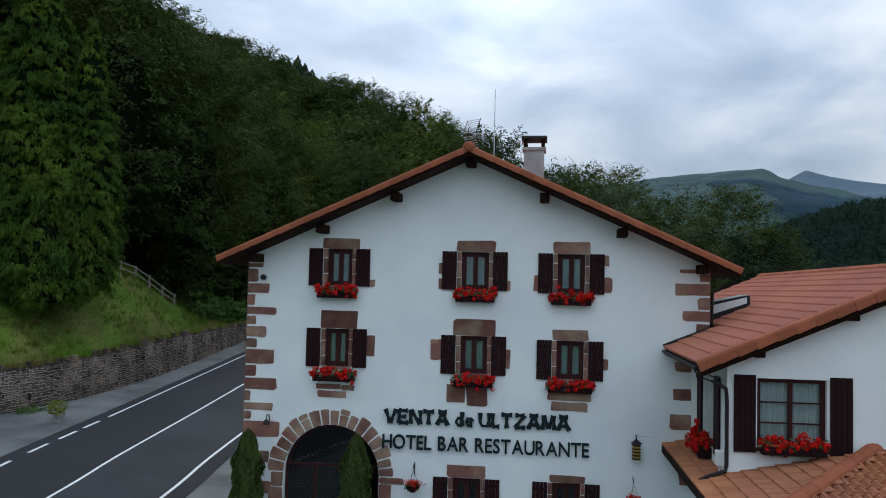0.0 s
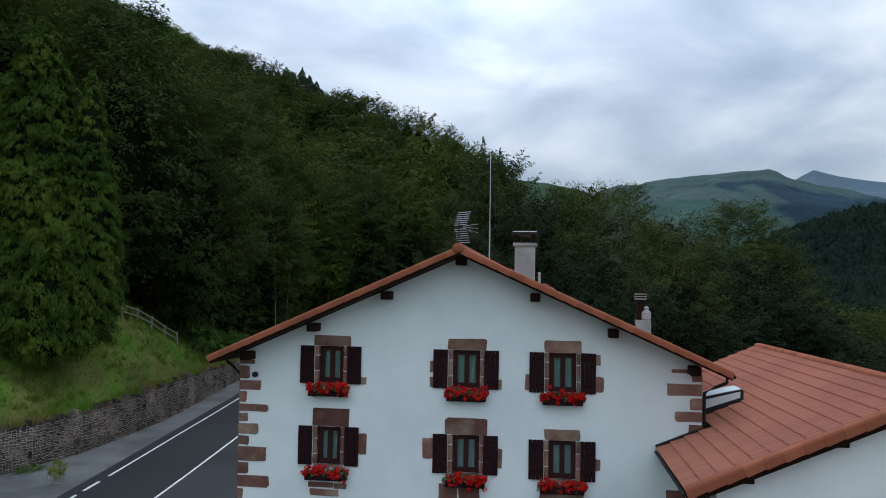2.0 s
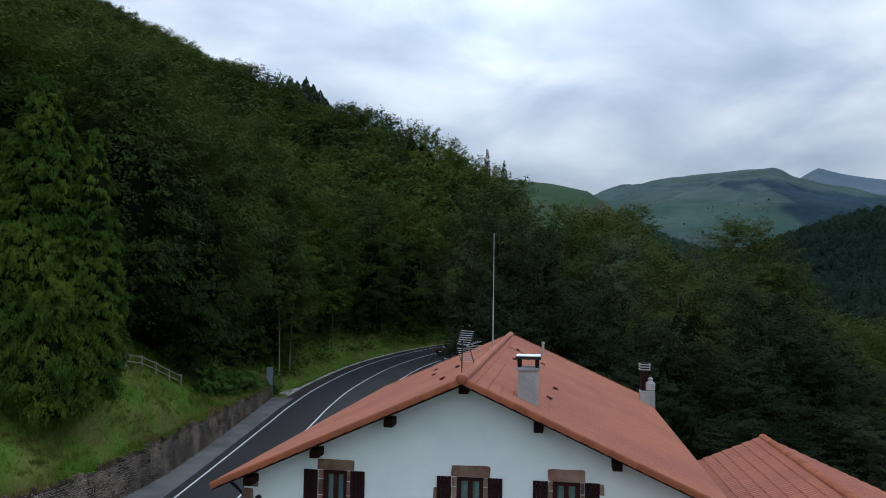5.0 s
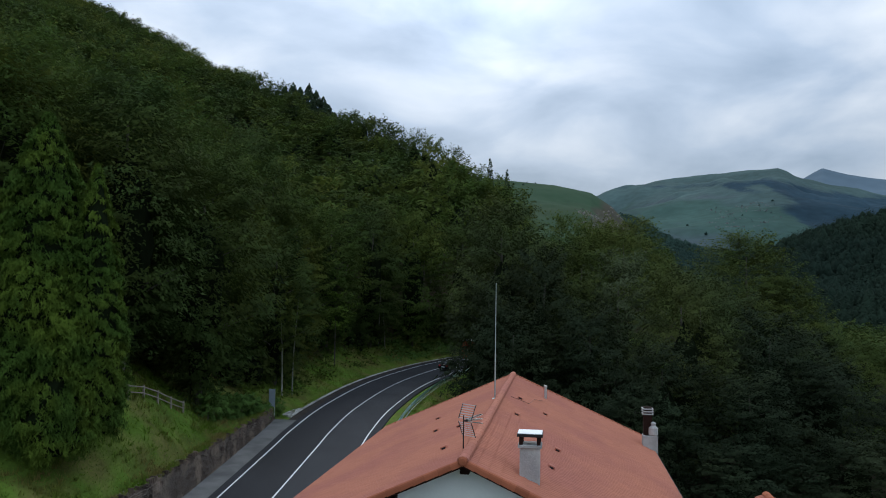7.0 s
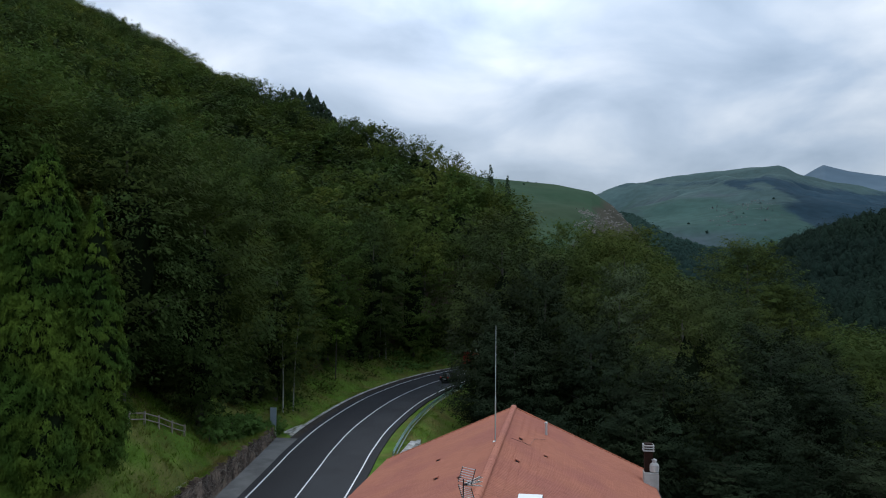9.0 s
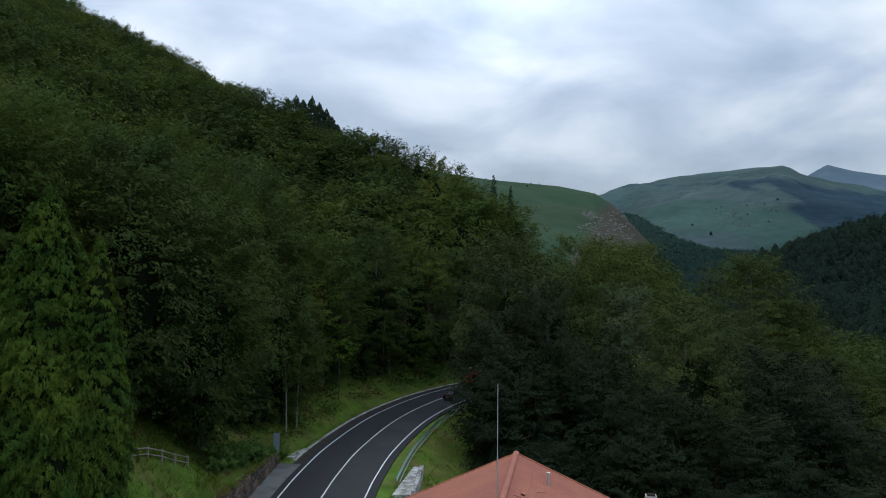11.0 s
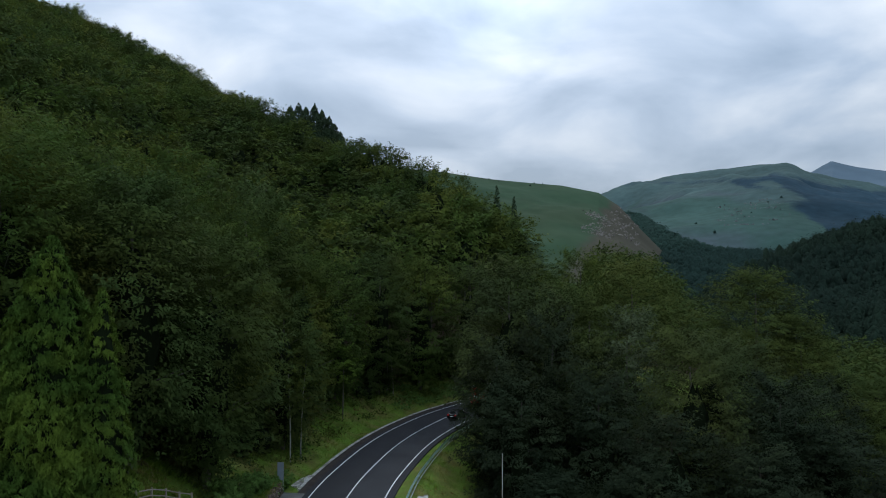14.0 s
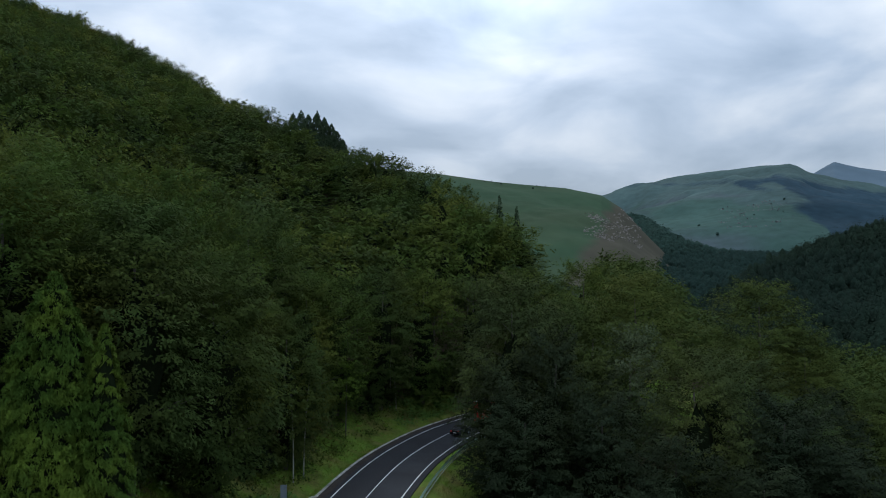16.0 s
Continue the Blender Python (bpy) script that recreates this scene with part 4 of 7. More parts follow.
    part("trunk", limb_mesh(np.random.default_rng(77), 16.5 - z, 0.10, M["bark"], 5, 1.6, 0.4), None, b)
    part("crown", from_arrays("crown", crown_leaves(np.random.default_rng(78), 6.0, 2.4, 90, 34, 0.24, flat=0.3) + np.array([0, 0, 12.2 - z]), 3, M["lime"]), None, b)
    # hedge of laurels by the fence end
    for k in range(13):
        t = k / 12
        x, y = -33.4 + 1.2 * t * t, 75.5 + 15.7 * t
        z = height(x, y)
        hb = thing("laurel_bush", "glossy green clipped laurel bush along the bank", "bush", "laurel hedge", at=(x, y, z))
        Hh, rr = 2.6 - 0.8 * t + 0.2 * math.sin(k * 2.1), 1.0
        V = crown_leaves(np.random.default_rng(300 + k), Hh, rr, 60, 34, 0.19, flat=0.8, taper=0.35)
        part("foliage", from_arrays("foliage", V + np.array([0, 0, -0.1]), 3, M["hedge"]), None, hb)
        part("stem", tube([(0, 0, -0.3), (0, 0, Hh * 0.6)], 0.08, 6, 0.03), M["bark"], hb)


def scatter_forest():
    rng = np.random.default_rng(11)
    xs, ys = np.meshgrid(np.arange(-290, 30, 5.4), np.arange(34, 345, 5.4), indexing="ij")
    x = (xs + rng.uniform(-2.4, 2.4, xs.shape)).ravel()
    y = (ys + rng.uniform(-2.4, 2.4, ys.shape)).ravel()
    d, zr = across(x, y)
    wx = np.interp(y, WALL[:, 1], WALL[:, 0])
    deep = np.where(y < 92, wx - x, -d - 7)
    beyond = beyond_crest(x, y)
    keep = (d < 0) & (deep > 17) & (x > -0.80 * y - 10) & (beyond < 9) & (deep < 330)
    x, y, deep = x[keep], y[keep], deep[keep]
    z = land(x, y)
    dist = np.hypot(x, y)
    H = np.where(deep < 40, 21, 15.5) + rng.uniform(-2.2, 2.6, len(x))
    R = np.where(deep < 40, 5.2, 4.6) * rng.uniform(0.85, 1.2, len(x))
    H = H - 4.5 * np.exp(-((np.degrees(np.arctan2(x, y)) + 17.4) / 2.0) ** 2) * (dist > 150)
    bearing = np.degrees(np.arctan2(x, y))
    H = H + np.interp(bearing, [-38, -34, -31, -27, -22, -15, -11, -9, -7, -5, -3, -1], [5.5, 3.5, 0.5, -1.6, -2.2, -1.2, -0.3, 0.8, 0.6, -2.2, -7.5, -9.0]) * smooth(dist, 120, 170) - 10.0 * smooth(x, -14, 18)
    skyline = np.interp(x, CREST[::-1, 0], CREST[::-1, 1]) - y < 20
    grade = np.where(dist < 108, 0, np.where((dist < 140) | skyline, 1, 2))
    dice = rng.random(len(x))
    kinds = {"beech": dice < 0.38, "oak": (dice >= 0.38) & (dice < 0.88), "fresh": dice >= 0.88}
    for m, pick in kinds.items():
        for level, (clumps, per, size) in enumerate(((300, 30, 0.31), (120, 17, 0.45), (72, 11, 0.66))):
            chunks = []
            sel = np.where(pick & (grade == level))[0]
            variants = [crown_leaves(np.random.default_rng(60 + v), 13.0, 4.6, clumps, per, size, low=0.25 * v, flat=0.36, foot=0.30, shell=0.55, core=0.38) for v in range(4)]
            for i in sel:
                V = variants[i % 4]
                a = rng.random() * 6.283
                ca, sa = math.cos(a), math.sin(a)
                k, kz = R[i] / 4.6, H[i] * 0.86 / 13.0
                W = np.empty_like(V)
                W[:, 0] = (V[:, 0] * ca - V[:, 1] * sa) * k + x[i]
                W[:, 1] = (V[:, 0] * sa + V[:, 1] * ca) * k + y[i]
                W[:, 2] = V[:, 2] * kz + z[i] + H[i] * 0.12
                chunks.append(W.astype(np.float32))
            if chunks:
                V = np.concatenate(chunks)
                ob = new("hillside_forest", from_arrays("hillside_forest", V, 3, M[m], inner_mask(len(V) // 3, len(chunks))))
                tagged(ob, "dense %s green beech and oak wood covering the hillside" % {"beech": "mid", "oak": "dark", "fresh": "fresh"}[m], "forest", kind="stuff")
    # wood in the valley below the road's far end
    gx, gy = np.meshgrid(np.arange(14, 330, 11.5), np.arange(128, 425, 11.5), indexing="ij")
    vx, vy = (gx + rng.uniform(-3, 3, gx.shape)).ravel(), (gy + rng.uniform(-3, 3, gy.shape)).ravel()
    dv, _ = across(vx, vy)
    ok = (np.abs(dv) > 12) & (vx < 0.62 * vy + 10) & ~((vx < 62) & (vy < 160))
    vx, vy = vx[ok], vy[ok]
    vz = land(vx, vy)
    variants = [crown_leaves(np.random.default_rng(80 + v), 12.0, 6.0, 70, 9, 0.95, low=0.25 * v, flat=0.5, foot=0.15, shell=0.5) for v in range(4)]
    chunks = []
    for i in range(len(vx)):
        k = rng.uniform(0.8, 1.25)
        chunks.append((variants[i % 4] * np.array([k if i % 2 else -k, k, k]) + np.array([vx[i], vy[i], vz[i] + 0.5])).astype(np.float32))
    tagged(new("valley_wood", from_arrays("valley_wood", np.concatenate(chunks), 3, M["oak"])), "dark broadleaf wood on the valley floor", "forest", kind="stuff")
    # dark firs on the crest
    V = []
    fr = np.random.default_rng(4)
    for yaw, elev, near in ((-19.7, 11.9, 0), (-19.15, 12.5, 6), (-18.6, 12.75, -3), (-18.1, 12.5, 4), (-17.5, 12.7, -4), (-17.0, 12.3, 4), (-16.5, 11.9, 0), (-16.1, 11.4, 5), (-15.7, 10.9, 0)):
        a = radians(yaw)
        run = 310.0 + near if yaw < -10 else 200.0
        fx, fy = run * math.sin(a), run * math.cos(a)
        top = 27.2 + math.tan(radians(elev - 0.25)) * run
        V.append(cone_leaves(fr, 24.0, 5.2, 4600, 0.7, tiers=14) + np.array([fx, fy, top - 24.0]))
        bm = tube([(fx, fy, min(height(fx, fy), top - 25) - 0.5), (fx, fy, top - 2)], 0.4, 6, 0.05)
        trunk = mesh_of("fir_trunk", bm, M["bark"])
        w = np.empty(len(trunk.vertices) * 3, np.float32)
        trunk.vertices.foreach_get("co", w)
        w = w.reshape(-1, 6, 3)
        for ra, rb in zip(w, w[1:]):
            V.append(np.array([c for k in range(6) for c in (ra[k], ra[k - 1], rb[k - 1], ra[k], rb[k - 1], rb[k])]))
        bpy.data.meshes.remove(trunk)
    for fx, fy, top, tall in ((-17.7, 216.0, 54.2, 11.0), (-13.2, 216.5, 50.9, 9.0)):
        V.append(cone_leaves(fr, tall, 1.15, 520, 0.45, tiers=9) + np.array([fx, fy, top - tall]))
    tagged(new("crest_firs", from_arrays("crest_firs", np.concatenate(V), 3, M["fir"])), "dark pointed firs standing on the wooded crest", "forest", kind="stuff")
    # trunks seen in the gloom under the wood's edge
    bm = bmesh.new()
    for i in np.where((deep < 45) & (dist < 190))[0]:
        add_tube(bm, [(x[i], y[i], z[i] - 0.5), (x[i] + 0.2, y[i], z[i] + H[i] * 0.6)], 0.22, 5, 0.1)
    tagged(new("forest_trunks", mesh_of("forest_trunks", bm, M["bark"])), "grey trunks in the shade under the hillside wood", "tree trunks", kind="stuff")


def build_grass():
    rng = np.random.default_rng(21)
    n = 84000
    y = rng.uniform(36, 150, n)
    s = rng.uniform(0, 17, n)
    wx = np.interp(y, WALL[:, 1], WALL[:, 0])
    mono = ROADLINE[:, 1]

    def beside(yy, off):
        c = [np.interp(yy, mono, ROADLINE[:, 0]), yy]
        r = [np.interp(yy, mono, RIGHTWARD[:, 0]), np.interp(yy, mono, RIGHTWARD[:, 1])]
        return c[0] + r[0] * off, c[1] + r[1] * off

    ox, oy = beside(y, -(6.6 + s))
    bx = np.where(y < 90, wx - 1.3 - s, ox)
    by = np.where(y < 90, y, oy)
    # and the bank below the guardrail
    m = 16000
    yr = rng.uniform(66, 125, m)
    rx, ry = beside(yr, rng.uniform(6.7, 17, m))
    wy = rng.uniform(36, 90, 9000)
    wxx = np.interp(wy, WALL[:, 1], WALL[:, 0]) - 0.25 - 0.75 * rng.random(9000)
    bx, by = np.concatenate([bx, rx, wxx]), np.concatenate([by, ry, wy])
    bz = np.concatenate([land(bx[:-9000], by[:-9000]), road_z(wy) + wall_height(wy) - 0.05])
    N = len(bx)
    a = rng.random(N) * 6.283
    h = 0.08 + 0.22 * rng.random(N) ** 2
    w = 0.012 + 0.02 * rng.random(N)
    c = np.stack([bx, by, bz], 1)
    side = np.stack([np.cos(a), np.sin(a), np.zeros(N)], 1) * w[:, None]
    tip = np.stack([rng.normal(size=N) * 0.09, rng.normal(size=N) * 0.09, h], 1)
    V = np.stack([c - side, c + side, c + tip], 1).reshape(-1, 3)
    # taller tufts, standing in patches
    m = 7500
    near = np.where((by < 92) & (rng.random(N) < 0.8) | (rng.random(N) < 0.15))[0]
    at = c[rng.choice(near, m)]
    at = at[np.sin(at[:, 0] * 0.9 + at[:, 1] * 0.5) + np.sin(at[:, 1] * 0.8 - at[:, 0] * 0.4) + rng.normal(size=m) * 0.7 > 0.1]
    at = np.repeat(at, 9, 0) + rng.normal(size=(len(at) * 9, 3)) * np.array([0.14, 0.14, 0.0])
    m = len(at)
    a = rng.random(m) * 6.283
    lean = np.stack([rng.normal(size=m) * 0.16, rng.normal(size=m) * 0.16, 0.22 + 0.3 * rng.random(m)], 1)
    flank = np.stack([np.cos(a), np.sin(a), np.zeros(m)], 1) * 0.035
    V = np.concatenate([V, np.stack([at - flank, at + flank, at + lean], 1).reshape(-1, 3)])
    # broad-leaved weeds among the blades
    pick = rng.integers(0, N, 26000)
    flat = leaf_sprays(c[pick] + np.array([0, 0, 0.07]) + rng.normal(size=(26000, 3)) * np.array([0.1, 0.1, 0.03]), np.array([0, -0.15, 1.0]) + 0.35 * rng.normal(size=(26000, 3)), 0.13, rng)
    V = np.concatenate([V, flat])
    tagged(new("bank_grass", from_arrays("bank_grass", V, 3, M["grass"])), "rough green and straw-coloured grass on the roadside banks", "grass", kind="stuff")
    # low weeds and brambles at the foot of the wood
    cen = []
    for _ in range(480):
        yy = rng.uniform(40, 160)
        kk = int(np.argmin(np.abs(ROADLINE[:, 1] - yy)))
        ss = rng.uniform(9, 15) if yy > 91 else rng.uniform(11, 16)
        p = ROADLINE[kk] - RIGHTWARD[kk] * (ss + (0 if yy > 91 else 7))
        cen.append((p[0], p[1], height(p[0], p[1])))
    cen = np.repeat(np.array(cen), 26, 0)
    off = rng.normal(size=cen.shape) * np.array([0.7, 0.7, 0.28]) + np.array([0, 0, 0.35])
    V = leaf_sprays(cen + off, np.array([0, 0, 1.0]) + 0.6 * rng.normal(size=cen.shape), 0.3, rng)
    # dark thicket that closes the wood's edge down to the ground
    forms = [crown_leaves(np.random.default_rng(500 + v), 3.4, 1.7, 46, 16, 0.30, flat=0.5, taper=0.6, core=0.6) for v in range(3)]
    chunks = []
    for _ in range(130):
        yy = rng.uniform(58, 166)
        kk = int(np.argmin(np.abs(ROADLINE[:, 1] - yy)))
        ss = rng.uniform(12.5, 20) if yy > 91 else rng.uniform(16.5, 22)
        p = ROADLINE[kk] - RIGHTWARD[kk] * ss
        g = rng.uniform(0.65, 1.35)
        chunks.append(forms[rng.integers(3)] * np.array([g, g if rng.random() < 0.5 else -g, g]) + np.array([p[0], p[1], height(p[0], p[1]) - 0.2]))
    W = np.concatenate(chunks)
    tagged(new("thicket", from_arrays("thicket", W, 3, M["oak"], inner_mask(len(W) // 3, len(chunks)))), "dark leafy thicket closing the wood's edge", "undergrowth", kind="stuff")
    # bright ferns on the bank beside the bend
    cen = []
    for _ in range(150):
        yy = rng.uniform(132, 162)
        kk = int(np.argmin(np.abs(ROADLINE[:, 1] - yy)))
        p = ROADLINE[kk] - RIGHTWARD[kk] * rng.uniform(8, 13)
        cen.append((p[0], p[1], height(p[0], p[1])))
    cen = np.repeat(np.array(cen), 30, 0)
    F = leaf_sprays(cen + rng.normal(size=cen.shape) * np.array([0.55, 0.55, 0.22]) + np.array([0, 0, 0.4]), np.array([0, -0.3, 1.0]) + 0.5 * rng.normal(size=cen.shape), 0.34, rng)
    tagged(new("fern_bank", from_arrays("fern_bank", F, 3, M["hedge"])), "bright green ferns on the bank beside the bend", "ferns", kind="stuff")
    tagged(new("undergrowth", from_arrays("undergrowth", V, 3, M["fresh"])), "low brambles and ferns along the foot of the wood", "undergrowth", kind="stuff")


def ridge_patch(name, label, yaws, tops, d0, d1, z0, amp, freq, material, sharp=1.0, back=1.5):
    """A far hillside: from z0 at the distance d0 it climbs to the crest heights at d1, then falls behind."""
    ya = np.linspace(yaws[0], yaws[-1], 300)
    top = np.interp(ya, yaws, tops)
    vs = np.concatenate([np.linspace(0, 1, 60), np.linspace(1, back, 12)[1:]])
    P = np.zeros((len(ya), len(vs), 3))
    for i, (a, t) in enumerate(zip(np.radians(ya), top)):
        d = d0 + (d1 - d0) * vs
        up = np.where(vs <= 1, vs ** sharp, 1 - 1.4 * (vs - 1))
        x, y = d * np.sin(a), d * np.cos(a)
        wob = np.array([noise.fractal(Vector((xx * freq, yy * freq, 0.3)), 1.0, 2.1, 5) for xx, yy in zip(x, y)])
        fade = np.where(vs <= 1, np.sin(np.pi * np.clip(vs, 0, 1)) ** 0.7 + 0.03, 0.03)
        P[i] = np.stack([x, y, z0 + (t - z0) * up + amp * wob * fade], 1)
    ob = new(name, grid_mesh(name, P, material))
    tagged(ob, label, "hill", kind="structure")
    return P


def far_crowns(rng, spots, H, R, leaves, size, steep=0.8):
    """Far crowns, each a small lumpy dome with loose sprays over it."""
    out = []
    A = np.arange(7) * 2 * np.pi / 7
    for p in spots:
        k = 0.7 + 0.6 * rng.random()
        h, r = H * k * (0.85 + 0.5 * rng.random()), R * k
        U = (0.0, 0.45, 0.82, 1.0)
        P = np.zeros((7, 4, 3))
        for j, u in enumerate(U):
            rr = 0.62 * r * (1.0, 0.95, 0.66, 0.12)[j] * (0.85 + 0.3 * rng.random(7))
            P[:, j] = np.stack([rr * np.cos(A), rr * np.sin(A), np.full(7, h * u * 0.8) + h * 0.06 * rng.normal(size=7)], 1)
        a, b, c, d = P[:, :-1], np.roll(P, -1, 0)[:, :-1], np.roll(P, -1, 0)[:, 1:], P[:, 1:]
        out.append(np.stack([a, b, c, a, c, d], 2).reshape(-1, 3) + p)
        u = rng.random(leaves) ** 0.8
        az = rng.random(leaves) * 6.283
        rr = r * np.interp(u, [0, 0.45, 0.82, 1], [1.0, 0.98, 0.7, 0.1]) * (0.35 + 0.75 * rng.random(leaves) ** 0.5)
        cc = np.stack([rr * np.cos(az), rr * np.sin(az), h * u * 1.04], 1)
        nrm = np.stack([np.cos(az), np.sin(az), np.full(leaves, 1.6)], 1) + 0.4 * rng.normal(size=(leaves, 3))
        out.append(leaf_sprays(cc, nrm, size, rng) + p)
    return np.concatenate(out)


def far_domes(name, rng, spots, H, R, material):
    """A far wood as one mesh of soft uneven crowns, each a rounded hull."""
    na, U, W = 6, (0.0, 0.4, 0.8, 1.0), (0.9, 1.0, 0.6, 0.05)
    n, A = len(spots), np.arange(na) * 2 * np.pi / na
    k = rng.uniform(0.65, 1.3, n)
    V = np.zeros((n, len(U), na, 3))
    for j in range(len(U)):
        rr = R * k[:, None] * W[j] * rng.uniform(0.72, 1.28, (n, na))
        V[:, j, :, 0], V[:, j, :, 1] = rr * np.cos(A), rr * np.sin(A)
        V[:, j, :, 2] = (H * k * rng.uniform(0.8, 1.3, n) * U[j])[:, None] if j == 0 else H * k[:, None] * (U[j] + rng.normal(size=(n, na)) * 0.05)
    V += np.asarray(spots)[:, None, None, :]
    idx = np.arange(len(U) * na).reshape(len(U), na)
    F = np.stack([idx[:-1], np.roll(idx, -1, 1)[:-1], np.roll(idx, -1, 1)[1:], idx[1:]], -1).reshape(-1, 4)
    faces = (F[None] + (np.arange(n) * len(U) * na)[:, None, None]).reshape(-1, 4)
    me = bpy.data.meshes.new(name)
    me.vertices.add(n * len(U) * na), me.loops.add(len(faces) * 4), me.polygons.add(len(faces))
    me.vertices.foreach_set("co", V.astype(np.float32).ravel())
    me.loops.foreach_set("vertex_index", faces.astype(np.int32).ravel())
    me.polygons.foreach_set("loop_start", np.arange(0, len(faces) * 4, 4, dtype=np.int32))
    me.polygons.foreach_set("use_smooth", np.ones(len(faces), dtype=bool))
    me.update(calc_edges=True)
    me.materials.append(material)
    return me


def mark_cover(name, P, where, attribute="cover"):
    """Marks on a far hill's mesh, point by point, how far it is covered by the plants that where() gives."""
    me = bpy.data.objects[name].data
    co = P.reshape(-1, 3)
    yaw = np.degrees(np.arctan2(co[:, 0], co[:, 1]))
    elev = np.degrees(np.arctan2(co[:, 2] - 27, np.hypot(co[:, 0], co[:, 1])))
    at = me.attributes.new(attribute, "FLOAT", "POINT")
    at.data.foreach_set("value", where(yaw, elev).astype(np.float32))


def build_distance():
    rng = np.random.default_rng(31)
    E = ridge_patch("valley_floor", "wooded floor of the upper valley", [-30, 0, 8, 20, 50], [80, 80, 78, 75, 90], 370, 1260, -6, 10, 0.004, M["far_wood"], 0.9, 1.02)
    A = ridge_patch("pasture_hill", "smooth green pasture hill ending in a rocky nose", [-26, -14, -8.8, -5, -0.1, 2.4, 3.8, 5.2, 6.8, 8, 10], [212, 196, 187, 176, 166, 155, 136, 104, 70, 52, 44],
                    650, 1150, 12, 12, 0.006, M["far_green"], 0.85)
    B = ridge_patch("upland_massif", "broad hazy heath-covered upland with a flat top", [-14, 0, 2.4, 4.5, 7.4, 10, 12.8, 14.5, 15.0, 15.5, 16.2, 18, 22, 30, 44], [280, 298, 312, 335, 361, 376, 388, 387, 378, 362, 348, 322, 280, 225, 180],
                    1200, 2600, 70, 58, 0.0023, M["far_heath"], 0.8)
    C = ridge_patch("far_peak", "pointed mountain peak on the skyline, haze blue put into its colour", [10, 14, 15.8, 16.6, 17.15, 17.7, 18.6, 20, 21.7, 25, 32, 46], [380, 430, 478, 508, 526, 514, 496, 477, 459, 425, 380, 330],
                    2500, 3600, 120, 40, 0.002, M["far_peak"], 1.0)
    D = ridge_patch("forest_hill", "dark wooded hillside across the valley", [7, 10, 11.5, 13.5, 15.4, 17.5, 20, 22, 26, 34, 50], [4, 22, 34, 46, 55, 63, 70, 73, 79, 90, 110], 300, 600, -14, 7, 0.01, M["far_wood"], 0.9)

    def spots(P, n, v0, v1, a0, a1):
        i = (rng.uniform(a0, a1, n) * (P.shape[0] - 1)).astype(int)
        j = (rng.uniform(v0, v1, n) * 59).astype(int)
        return P[i, j] + rng.normal(size=(n, 3)) * np.array([3, 3, 0.2])

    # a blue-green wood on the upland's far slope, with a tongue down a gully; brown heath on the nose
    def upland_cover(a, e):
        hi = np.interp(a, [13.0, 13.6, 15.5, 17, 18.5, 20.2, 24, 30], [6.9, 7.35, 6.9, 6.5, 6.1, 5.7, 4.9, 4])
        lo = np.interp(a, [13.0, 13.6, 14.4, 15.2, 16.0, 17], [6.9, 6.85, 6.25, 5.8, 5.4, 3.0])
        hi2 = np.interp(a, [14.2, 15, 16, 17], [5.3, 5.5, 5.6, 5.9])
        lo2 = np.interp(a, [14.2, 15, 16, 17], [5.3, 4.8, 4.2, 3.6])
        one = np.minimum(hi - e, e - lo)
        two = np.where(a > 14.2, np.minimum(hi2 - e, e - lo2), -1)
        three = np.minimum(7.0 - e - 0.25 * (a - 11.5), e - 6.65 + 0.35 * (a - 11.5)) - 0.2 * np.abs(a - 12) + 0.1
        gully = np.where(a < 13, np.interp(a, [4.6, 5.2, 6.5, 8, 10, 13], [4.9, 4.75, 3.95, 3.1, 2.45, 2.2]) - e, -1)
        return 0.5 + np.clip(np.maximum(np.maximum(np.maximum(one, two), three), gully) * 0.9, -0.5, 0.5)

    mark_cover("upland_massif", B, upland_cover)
    # pale heath on the upper slopes, haze mixed into its tint, brighter pasture below
    mark_cover("upland_massif", B, lambda a, e: 0.5 + np.clip((e - np.interp(a, [0, 4, 7, 10, 13, 18], [4.6, 5.4, 5.9, 6.1, 5.6, 5.0])) * 0.5, -0.5, 0.4), "heath")
    n = 60000
    fi, fj = rng.uniform(0.25, 0.70, n) * (B.shape[0] - 2), rng.uniform(0, 0.5, n) * 58
    i, j = fi.astype(int), fj.astype(int)
    p, q = (fi - i)[:, None], (fj - j)[:, None]
    co = (B[i, j] * (1 - p) + B[i + 1, j] * p) * (1 - q) + (B[i, j + 1] * (1 - p) + B[i + 1, j + 1] * p) * q
    yaw, elev = np.degrees(np.arctan2(co[:, 0], co[:, 1])), np.degrees(np.arctan2(co[:, 2] - 27, np.hypot(co[:, 0], co[:, 1])))
    low = co[(upland_cover(yaw, elev) > 0.6) & (yaw < 13) & (yaw > 3.5) & (elev < 5)][:1900]
    tagged(new("gully_wood", far_domes("gully_wood", rng, low, 6.5, 4.2, M["gully_wood"])), "dark trees filling the gully below the upland pasture", "forest", kind="stuff")
    c = np.repeat(low, 9, 0) + rng.normal(size=(len(low) * 9, 3)) * np.array([4, 4, 1.8]) + np.array([0, 0, 4.5])
    V = leaf_sprays(c, np.array([0, -0.35, 1.0]) + 0.3 * rng.normal(size=c.shape), 2.4, rng)
    tagged(new("gully_twigs", from_arrays("gully_twigs", V, 3, M["gully_wood"])), "feathery twigs of the trees in the gully", "forest", kind="stuff")
    mark_cover("pasture_hill", A, lambda a, e: 0.5 + np.clip((a - 1.45 - 0.71 * (e - 3.0)) * 0.3, -0.5, 0.4))
    sd = spots(D, 4600, 0.03, 1.0, 0.03, 0.60)
